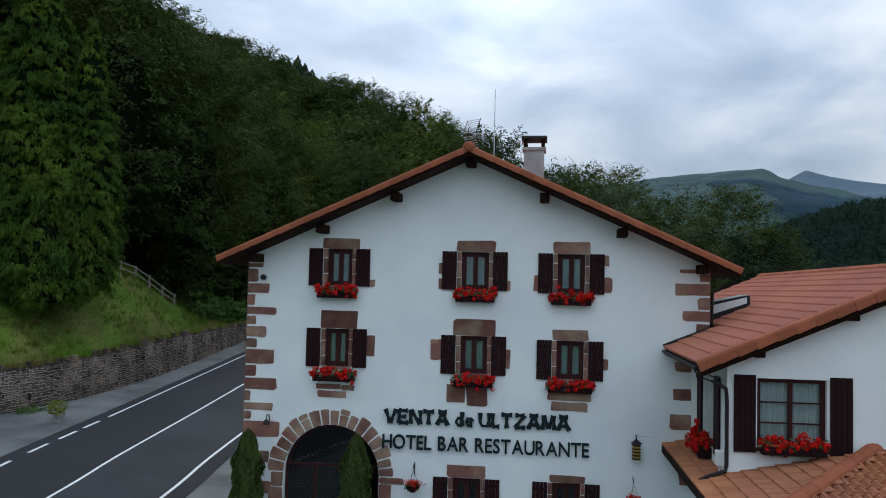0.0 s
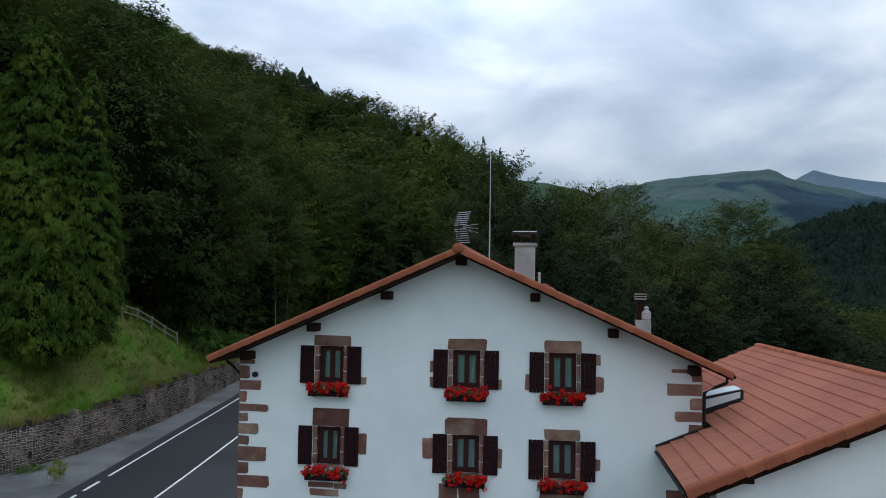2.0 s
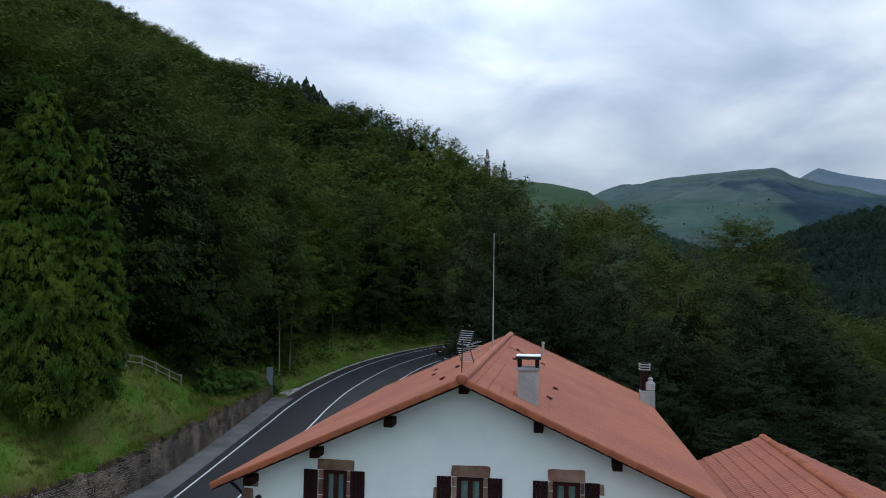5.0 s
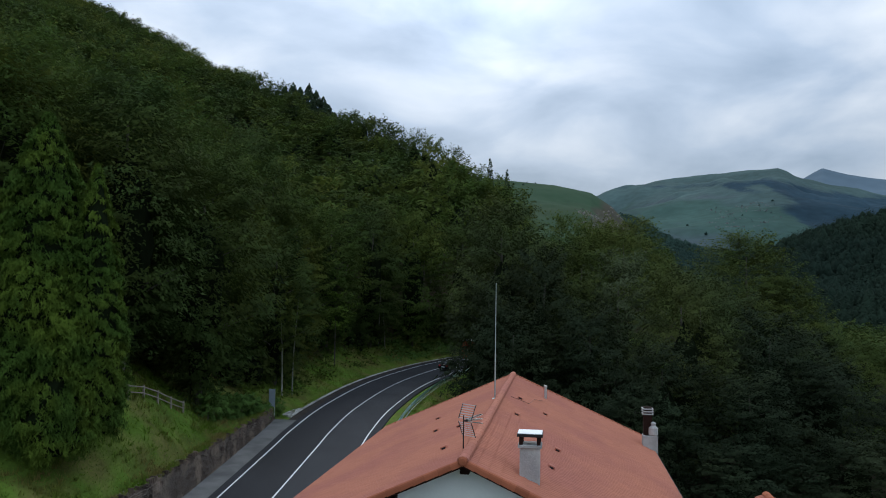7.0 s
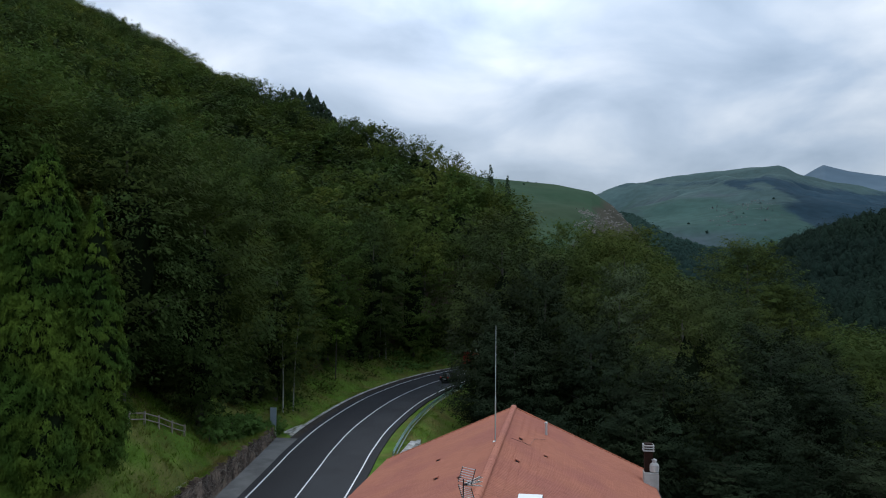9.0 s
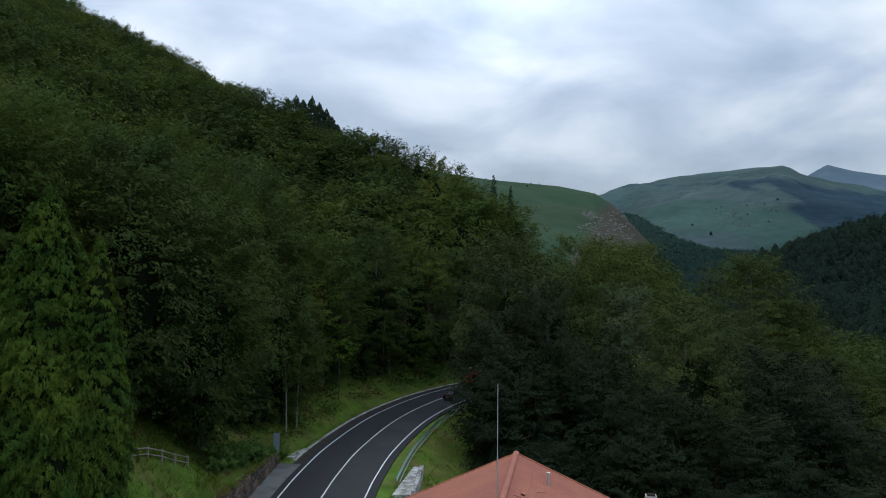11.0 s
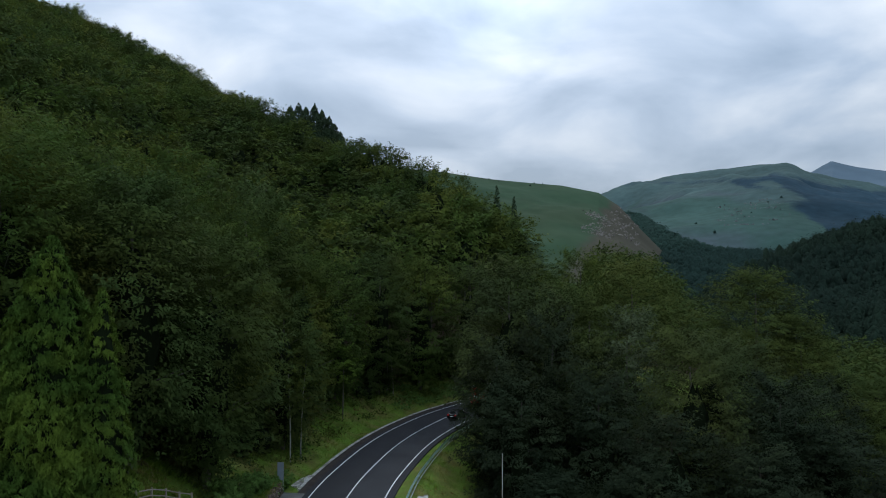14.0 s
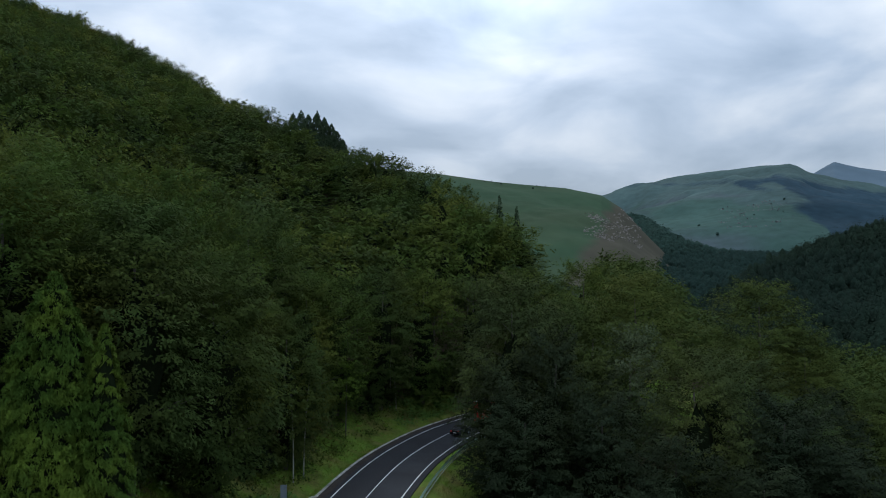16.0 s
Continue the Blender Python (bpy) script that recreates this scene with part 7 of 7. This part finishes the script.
def column_leaves(rng, H, R, n, size):
    """A narrow clipped conifer: fine upright sprays in lobes, rounded at the top."""
    u, az = rng.random(n), rng.random(n) * 6.283
    lobe = 0.15 * np.sin(az * 5 + 3 * np.sin(u * 5)) + 0.11 * np.sin(az * 9 + u * 14) + 0.12 * np.sin(u * 19 + az * 2)
    env = R * np.interp(u, [0, 0.05, 0.3, 0.72, 0.88, 0.96, 1], [0.7, 0.9, 1.0, 0.86, 0.62, 0.34, 0.06])
    rad = env * (1 + lobe) * (0.74 + 0.3 * rng.random(n) ** 0.6)
    c = np.stack([rad * np.cos(az), rad * np.sin(az), H * u + 0.08 * lobe], 1)
    out = np.stack([np.cos(az), np.sin(az), np.full(n, 0.35)], 1)
    return leaf_sprays(c, out + 0.5 * rng.normal(size=(n, 3)), size, rng, -1.1)


def build_facade_things():
    # clipped conifers by the door
    for x, seed in ((-9.92, 1), (-6.42, 2)):
        t = thing("potted_conifer", "tall narrow dark green conifer in a pot by the door", "shrub", "conifers by the door", at=(x, 25.25, 0.36))
        part("pot", lathe([(0.24, 0), (0.3, 0.4), (0.34, 0.42), (0.34, 0.5), (0.29, 0.5)], 14), M["terracotta"], t)
        V = column_leaves(np.random.default_rng(seed), 3.66, 0.46, 24000, 0.07)
        part("foliage", from_arrays("foliage", V + np.array([0, 0, 0.4]), 3, M["hedge_dark"]), None, t)
        part("stem", tube([(0, 0, 0.3), (0, 0, 3.5)], 0.06, 6, 0.02), M["bark"], t)
    # hanging baskets
    for x, z in ((-4.68, 2.72), (2.12, 2.62)):
        t = thing("hanging_basket", "hanging basket of red flowers on an iron bracket", "hanging basket", "hanging baskets", at=(x, FY - 0.34, z))
        part("basket", lathe([(0.08, 0.0), (0.2, 0.1), (0.25, 0.22), (0.23, 0.22)], 14), M["beam"], t)
        bm = bmesh.new()
        for a in (0, 2.1, 4.2):
            add_tube(bm, [(0.22 * math.cos(a), 0.22 * math.sin(a), 0.2), (0, 0, 0.68)], 0.006, 4)
        part("chains", bm, M["black_metal"], t)
        part("bracket", tube([(0, 0.33, 0.45), (0, 0.33, 0.86), (0, 0.1, 0.82), (0, 0, 0.7)], 0.016, 6), M["black_metal"], t)
        rng = np.random.default_rng(int(z * 100))
        d = rng.normal(size=(160, 3)) * np.array([0.12, 0.12, 0.05]) + np.array([0, 0, 0.27])
        part("blossoms", from_arrays("blossoms", leaf_sprays(d, rng.normal(size=d.shape), 0.06, rng), 3, M["red_flower"]), None, t)
        d = rng.normal(size=(120, 3)) * np.array([0.13, 0.13, 0.05]) + np.array([0, 0, 0.22])
        part("leaves", from_arrays("leaves", leaf_sprays(d, rng.normal(size=d.shape), 0.07, rng), 3, M["flower_leaf"]), None, t)
    # lantern on its bracket
    t = thing("wall_lantern", "black iron lantern with amber bands on a bracket", "lantern", at=(2.19, FY - 0.3, 4.05))
    bm = bmesh.new()
    for k in range(5):
        add_box(bm, -0.12, 0.12, -0.12, 0.12, 0.02 + k * 0.1, 0.06 + k * 0.1)
    part("cage", bm, M["black_metal"], t)
    part("glass", box(-0.1, 0.1, -0.1, 0.1, 0.0, 0.48), M["yellow"], t)
    part("cap", lathe([(0.16, 0.48), (0.17, 0.5), (0.03, 0.62), (0.02, 0.66)], 8), M["black_metal"], t)
    part("bracket", tube([(0, 0, 0.64), (0, 0.0, 0.72), (0, 0.28, 0.72), (0, 0.28, 0.5)], 0.018, 6), M["black_metal"], t)
    part("supply_pipe", tube([(0.0, 0.27, 0.68), (1.62, 0.27, 0.62)], 0.018, 6), M["steel"], t)
    # bracket lamp by the quoins and a round alarm sounder
    t = thing("bracket_lamp", "small black iron bracket lamp beside the arch", "lamp", at=(-9.5, FY, 4.6))
    part("arm", tube([(0, 0.0, 0.0), (0, -0.1, 0.3), (0, -0.32, 0.32), (0, -0.34, 0.2)], 0.02, 6), M["black_metal"], t)
    part("shade", lathe([(0.02, 0.2), (0.06, 0.16), (0.13, 0.02), (0.11, 0.02)], 12), M["black_metal"], t).location = (0, -0.34, 0)
    t = thing("wall_floodlight", "small round dark floodlight on the plaster", "lamp", at=(-9.86, FY, 9.36))
    part("body", lathe([(0.09, 0), (0.09, 0.12), (0.06, 0.15)], 14), M["black_metal"], t).matrix_basis = pose(0, 0, 0, 90, 0, 0)
    # aerial with its reflector, and the tall mast
    t = thing("tv_aerial", "grid-reflector television aerial on a short mast on the roof", "aerial", at=(RX - 0.26, 27.3, RZ - 0.34), rz=50)
    t.scale = (1.15, 1.15, 1.08)
    part("mast", tube([(0, 0, 0), (0, 0, 1.3)], 0.02, 6), M["black_metal"], t)
    for sgn in (1, -1):
        # each half of the reflector leans forward from the boom
        rods = bmesh.new()
        for k in range(7):
            u, hh = 0.06 + 0.026 * k, 0.07 + 0.068 * k
            add_tube(rods, [(u, -0.27, 1.12 + sgn * hh), (u, 0.27, 1.12 + sgn * hh)], 0.011, 5)
        g = part("reflector", rods, M["steel"], t)
        for yy in (-0.27, 0.27):
            part("side_bar", tube([(0.05, yy, 1.12 + sgn * 0.04), (0.23, yy, 1.12 + sgn * 0.5)], 0.014, 5), M["black_metal"], g)
    for zz in (0.07, 0.0, -0.07):
        bm = bmesh.new()
        add_tube(bm, [(0.0, 0, 1.12), (0.72, 0.0, 1.12 + zz * 2)], 0.016, 5)
        b = part("boom", bm, M["black_metal"], t)
        rods = bmesh.new()
        for k in range(7):
            x = 0.16 + 0.09 * k
            add_tube(rods, [(x, -0.085, 1.12 + zz * 2 * x / 0.72), (x, 0.085, 1.12 + zz * 2 * x / 0.72)], 0.013, 4)
        part("rod", rods, M["steel"], b)
    t = thing("roof_mast", "tall slim steel mast on the ridge", "mast", at=(RX - 0.14, 40.2, RZ - 0.1))
    part("pole", tube([(0, 0, 0), (0, 0, 2.2)], 0.035, 8), M["steel"], t)
    part("rod", tube([(0, 0, 2.2), (0, 0, 5.7)], 0.024, 8, 0.016), M["steel"], t)
    part("foot", box(-0.12, 0.12, -0.12, 0.12, -0.02, 0.06, 0.01), M["steel"], t)


M["hedge_dark"] = mat("dark_conifer_foliage", (0.058, 0.084, 0.022), 0.9, 0.5, 2, 8, rand="island", translucent=0.2, spec=0.05)
build_facade_things()


# ---- along the road ----
def build_stone_wall():
    wall = thing("retaining_wall", "dark coursed rubble retaining wall holding the grass bank", "wall", kind="structure")
    rng = np.random.default_rng(12)
    bm = bmesh.new()
    rows = []
    for p in WALL:
        z = float(road_z(p[1]))
        h = float(wall_height(p[1]))
        rows.append([bm.verts.new(v) for v in ((p[0], p[1], z - 0.2), (p[0] - 0.12, p[1], z + h - 0.05), (p[0] - 1.5, p[1] + 0.2, z + h - 0.3), (p[0] - 1.5, p[1] + 0.2, z - 0.2))])
    for a, b in zip(rows, rows[1:]):
        for j in range(3):
            bm.faces.new((a[j], b[j], b[j + 1], a[j + 1]))
    bmesh.ops.recalc_face_normals(bm, faces=bm.faces)
    core = part("wall_core", bm, M["joint"], wall)
    seg = np.linalg.norm(np.diff(WALL, axis=0), axis=1)
    run = np.concatenate([[0], np.cumsum(seg)])

    def at(s):
        return np.array([np.interp(s, run, WALL[:, 0]), np.interp(s, run, WALL[:, 1])])

    cube = np.array([(x, y, z) for x in (0, 1) for y in (0, 1) for z in (0, 1)], float)
    F = np.array([(0, 1, 3, 2), (4, 6, 7, 5), (0, 4, 5, 1), (2, 3, 7, 6), (1, 5, 7, 3), (0, 2, 6, 4)])
    rest, single = [], 0
    shared = [mesh_from((cube - np.array([0, 0.5, 0.5])) + rng.uniform(-0.07, 0.07, (8, 3)), F, "stone", M["stone"]) for _ in range(5)]
    s0 = 8.0

    def split(a, b, lo, hi):
        """Cuts a block of walling into uneven smaller stones, some upright."""
        w, t = b - a, hi - lo
        if w <= 0.42 and t <= 0.22 and (w * t < 0.036 or rng.random() < 0.2):
            return [(a, b, lo, hi)]
        if w > 1.7 * t or (w > 0.5 and t <= 0.14):
            m = a + w * rng.uniform(0.35, 0.65)
            return split(a, m, lo, hi) + split(m, b, lo, hi)
        if w * t < 0.03 and rng.random() < 0.5:
            return [(a, b, lo, hi)]
        if t > 0.17 and rng.random() < 0.75:
            m = lo + t * rng.uniform(0.35, 0.65)
            return split(a, b, lo, m) + split(a, b, m, hi)
        if w > 0.3:
            m = a + w * rng.uniform(0.35, 0.65)
            return split(a, m, lo, hi) + split(m, b, lo, hi)
        return [(a, b, lo, hi)]

    blocks = []
    s = s0
    while s < run[-1] - 0.2:
        L = min(rng.uniform(0.8, 1.5), run[-1] - 0.1 - s)
        top, z = float(wall_height(at(s + L / 2)[1])) - 0.02, 0.0
        while z < top - 0.05:
            t = min(rng.uniform(0.45, 0.8), top - z)
            blocks += split(s, s + L, z, z + t)
            z += t
        s += L
    for a, b, lo, hi in blocks:
        p, e = at(a + 0.016), at(b - 0.016)
        d = e - p
        ln = np.linalg.norm(d)
        d /= ln
        nrm = np.array([d[1], -d[0]])
        y = p[1]
        zc, hh = float(road_z(y)) + lo, hi - lo
        proud = rng.uniform(0.012, 0.04) - 0.12 * (lo + hh / 2) / max(float(wall_height(y)), 0.5)
        if 43.0 < y < 53 and single < 300:
            ob = new("stone", shared[single % 5])
            ob.parent = wall
            ob.matrix_basis = Matrix(((d[0], nrm[0], 0, p[0] + nrm[0] * (proud - 0.1)), (d[1], nrm[1], 0, p[1] + nrm[1] * (proud - 0.1)), (0, 0, 1, zc + hh / 2), (0, 0, 0, 1))) @ Matrix.Diagonal((ln, 0.2, hh - 0.034, 1))
            single += 1
        else:
            V = cube + rng.uniform(-0.06, 0.06, (8, 3))
            W = np.empty((8, 3))
            W[:, :2] = p + np.outer(V[:, 0] * ln, d) + np.outer((V[:, 1] - 0.5) * 0.2 + proud - 0.1, nrm)
            W[:, 2] = zc + 0.017 + V[:, 2] * (hh - 0.034)
            rest.append(W)
    # upright coping stones
    s = s0
    while s < run[-1] - 0.1:
        p = at(s)
        d = at(s + 0.1) - p
        d /= np.linalg.norm(d)
        nrm = np.array([d[1], -d[0]])
        tall = rng.random() < 0.38
        hh = rng.uniform(0.03, 0.09) + (rng.uniform(0.14, 0.26) if tall else 0)
        ln = rng.uniform(0.09, 0.17) if tall else rng.uniform(0.2, 0.45)
        V = cube + rng.uniform(-0.08, 0.08, (8, 3))
        W = np.empty((8, 3))
        W[:, :2] = p + np.outer(V[:, 0] * ln, d) + np.outer(V[:, 1] * -0.35 - 0.06, nrm)
        W[:, 2] = float(road_z(p[1]) + wall_height(p[1])) - 0.1 + V[:, 2] * (hh + 0.06)
        rest.append(W)
        s += ln + rng.uniform(0.0, 0.2)
    ob = new("rubble", joined("rubble", np.array(rest), F, M["stone_rest"]))
    ob.parent = wall
    ob["kind"] = "stuff"


build_stone_wall()


def build_roadside():
    # planter on the pavement
    z = float(road_z(42)) + 0.06
    t = thing("planter", "square concrete planter with a yellow-green shrub on the pavement", "planter", at=(-26.9, 42.2, z), rz=12)
    bm = bmesh.new()
    vs = [bm.verts.new((sx * w, sy * w, zz)) for w, zz in ((0.27, 0), (0.34, 0.46)) for sx, sy in ((-1, -1), (1, -1), (1, 1), (-1, 1))]
    for k in range(4):
        bm.faces.new((vs[k], vs[(k + 1) % 4], vs[4 + (k + 1) % 4], vs[4 + k]))
    bm.faces.new(vs[4:]), bm.faces.new(vs[3::-1])
    part("tub", bm, M["kerb"], t)
    V = crown_leaves(np.random.default_rng(90), 0.75, 0.42, 90, 22, 0.075, flat=0.8, taper=0.5)
    part("shrub", from_arrays("shrub", V + np.array([0, 0, 0.38]), 3, M["shrub"]), None, t)
    t = thing("wall_weeds", "low weeds growing at the foot of the stone wall", "weeds", at=(-29.9, 44.3, float(road_z(44.3))))
    V = crown_leaves(np.random.default_rng(91), 0.35, 0.8, 50, 20, 0.09)
    part("leaves", from_arrays("leaves", V, 3, M["hedge"]), None, t)
    # post-and-rail fence down the bank
    f = thing("fence", "weathered wooden post-and-rail fence on the bank", "fence")
    posts = []
    for k in range(5):
        x, y = -34.1 - 0.05 * k, 61.6 + 2.6 * k
        zz = height(x, y)
        posts.append(Vector((x, y, zz)))
        part("post", box(x - 0.07, x + 0.07, y - 0.07, y + 0.07, zz - 0.3, zz + 1.1, 0.01), M["wood_grey"], f)
    for a, b in zip(posts, posts[1:]):
        for h in (0.45, 0.95):
            part("rail", tube([a + Vector((0, 0, h)), b + Vector((0, 0, h))], 0.055, 6), M["wood_grey"], f)
    # road sign seen from behind, on two posts
    z = height(-32.2, 89.5)
    t = thing("road_sign", "grey back of a road sign on two steel posts", "road sign", at=(-32.0, 89.6, z), rz=8)
    for x in (-0.3, 0.3):
        part("post", tube([(x, 0, -0.6), (x, 0, 3.5)], 0.04, 8), M["steel"], t)
    part("panel", box(-0.36, 0.36, -0.06, -0.03, 1.5, 3.5, 0.01), M["sign_back"], t)
    # guardrail round the bend
    g = thing("guardrail", "galvanised steel guardrail round the outside of the bend", "guardrail")
    pts = []
    for k in range(len(ROADLINE)):
        if 82 <= ROADLINE[k][1] <= 150:
            p = ROADLINE[k] + RIGHTWARD[k] * 6.95
            pts.append((p[0], p[1], float(road_z(ROADLINE[k][1]))))
    bm = bmesh.new()
    prof = [(0.0, 0.40), (0.09, 0.48), (0.0, 0.58), (0.0, 0.66), (0.09, 0.77), (0.0, 0.88)]
    rows = []
    for k in range(len(pts)):
        a, b = Vector(pts[max(k - 1, 0)]), Vector(pts[min(k + 1, len(pts) - 1)])
        d = (b - a).normalized()
        nrm = Vector((-d.y, d.x, 0))
        rows.append([bm.verts.new(Vector(pts[k]) + nrm * u + Vector((0, 0, h))) for u, h in prof])
    for a, b in zip(rows, rows[1:]):
        for j in range(len(prof) - 1):
            bm.faces.new((a[j], a[j + 1], b[j + 1], b[j]))
    bmesh.ops.solidify(bm, geom=list(bm.faces), thickness=0.02)
    part("beam", bm, M["rail"], g)
    part("rear_rail", tube([(x + 0.30, y, z + 0.40) for x, y, z in pts], 0.045, 6), M["sign_back"], g)
    for k in range(0, len(pts), 3):
        x, y, z = pts[k]
        part("post", box(x - 0.12, x - 0.05, y - 0.05, y + 0.05, z - 0.4, z + 0.7), M["sign_back"], g)
    # concrete head wall behind the rail's end
    t = thing("head_wall", "pale concrete apron and stone-edged head wall below the guardrail", "wall", at=(-15.2, 86.0, float(road_z(86))), rz=5)
    part("wall", box(0, 0.4, -6.2, 4.6, -2.6, 0.30, 0.02), M["kerb"], t)
    bm = box(-1.9, -0.004, -6.2, 4.4, -0.9, 0.16, 0.01)
    for v in bm.verts:
        v.co.x *= 1 - 0.06 * (v.co.y + 6.2)
        v.co.z += 0.045 * v.co.y
    part("apron", bm, M["kerb"], t)
    bm = bmesh.new()
    for k in range(12):
        add_box(bm, -0.05, 0.42, -0.1 + 0.38 * k, 0.2 + 0.38 * k, 0.30, 0.42 + 0.12 * ((k * 7) % 3) / 3, 0.03)
    part("coping", bm, M["kerb"], t)


build_roadside()


# ---- vehicles ----
def wheel(parent, x, y, r, w):
    ty = part("wheel", tube([(x - w / 2, y, r), (x + w / 2, y, r)], r, 18), M["rubber"], parent)
    part("rim", tube([(x - w / 2 - 0.01, y, r), (x + w / 2 + 0.01, y, r)], r * 0.6, 14), M["steel"], ty)


def on_road(y_line, off):
    k = int(np.argmin(np.abs(ROADLINE[:, 1] - y_line)))
    p = ROADLINE[k] + RIGHTWARD[k] * off
    return (p[0], p[1], float(road_z(ROADLINE[k][1])) + 0.005), math.degrees(math.atan2(-TANGENT[k][0], TANGENT[k][1]))


def build_car():
    pos, rz = on_road(132.5, 2.1)
    c = thing("hatchback_car", "small black hatchback car entering the wooded bend", "car", at=pos, rz=rz)
    bm = bmesh.new()
    side = [(-2.0, 0.32), (-2.05, 0.62), (-1.98, 0.92), (-1.72, 1.02), (-1.2, 1.42), (-0.2, 1.48), (0.5, 1.40), (1.05, 0.98), (1.8, 0.82), (2.02, 0.6), (2.0, 0.32)]
    rings = []
    for x, k in ((-0.85, 0.93), (-0.8, 1.0), (0.8, 1.0), (0.85, 0.93)):
        rings.append([bm.verts.new((x * (0.8 if z > 1.1 else 1.0), y, 0.32 + (z - 0.32) * k)) for y, z in side])
    n = len(side)
    for a, b in zip(rings, rings[1:]):
        for j in range(n):
            bm.faces.new((a[j], a[(j + 1) % n], b[(j + 1) % n], b[j]))
    bm.faces.new(rings[0][::-1]), bm.faces.new(rings[-1])
    bmesh.ops.recalc_face_normals(bm, faces=bm.faces)
    body = part("body", bm, M["car"], c)
    bm = bmesh.new()
    bm.faces.new([bm.verts.new(v) for v in ((-0.58, -1.70, 1.07), (0.58, -1.70, 1.07), (0.5, -1.27, 1.40), (-0.5, -1.27, 1.40))])
    part("rear_window", bm, M["glass_dark"], body)
    for x in (-0.66, 0.66):
        part("tail_light", box(x - 0.13, x + 0.13, -2.05, -1.96, 0.72, 0.92, 0.02), M["lamp_red"], body)
    part("number_plate", box(-0.26, 0.26, -2.085, -2.06, 0.55, 0.66), M["plate"], body)
    for x in (-0.74, 0.74):
        for y in (-1.25, 1.25):
            wheel(c, x, y, 0.31, 0.2)


def build_truck():
    pos, rz = on_road(142.0, 2.1)
    t = thing("box_lorry", "red curtain-sided lorry with a white roof rounding the bend", "lorry", at=pos, rz=rz)
    body = part("cargo_body", box(-1.27, 1.27, -4.2, 3.4, 1.05, 3.72, 0.02), M["red"], t)
    part("roof_cover", box(-1.29, 1.29, -4.23, 3.43, 3.74, 3.86, 0.02), M["white"], t)
    # plain bird-like mark of two wings, and bars for the lettering
    bm = plate([[(-0.85, 2.75), (-0.45, 2.05), (0.1, 1.85), (0.75, 2.0), (0.62, 2.2), (0.8, 3.1), (0.35, 2.35), (-0.2, 2.2), (-0.62, 2.5)]], -4.225, 0.012)
    part("wing_mark", bm, M["white"], body, "white wing-shaped mark")
    part("lettering_bar", box(0.25, 1.15, -4.23, -4.21, 1.35, 1.5), M["white"], body)
    part("lettering_bar", box(1.272, 1.285, -3.9, -0.6, 2.2, 2.75), M["white"], body)
    part("chassis", box(-1.15, 1.15, -4.2, 4.9, 0.72, 1.03, 0.02), M["rubber"], t)
    part("bumper", box(-1.2, 1.2, -4.32, -4.16, 0.5, 0.68, 0.02), M["steel"], t)
    for x in (-0.95, 0.95):
        part("tail_light", box(x - 0.2, x + 0.2, -4.34, -4.3, 0.72, 0.86, 0.01), M["lamp_red"], t)
    part("number_plate", box(-0.26, 0.26, -4.335, -4.325, 0.54, 0.65), M["plate"], t)
    cab = part("cab", box(-1.2, 1.2, 3.6, 5.4, 0.75, 3.0, 0.12), M["red"], t)
    part("windscreen", box(-1.05, 1.05, 5.38, 5.42, 1.75, 2.7, 0.02), M["glass_dark"], cab)
    for x in (-1.0, 1.0):
        for y in (-2.6, 4.4):
            wheel(t, x, y, 0.48, 0.34)


M["glass_dark"] = mat("dark_car_glass", (0.015, 0.018, 0.02), 0.08, 0.05, spec=0.8)
build_car()
build_truck()
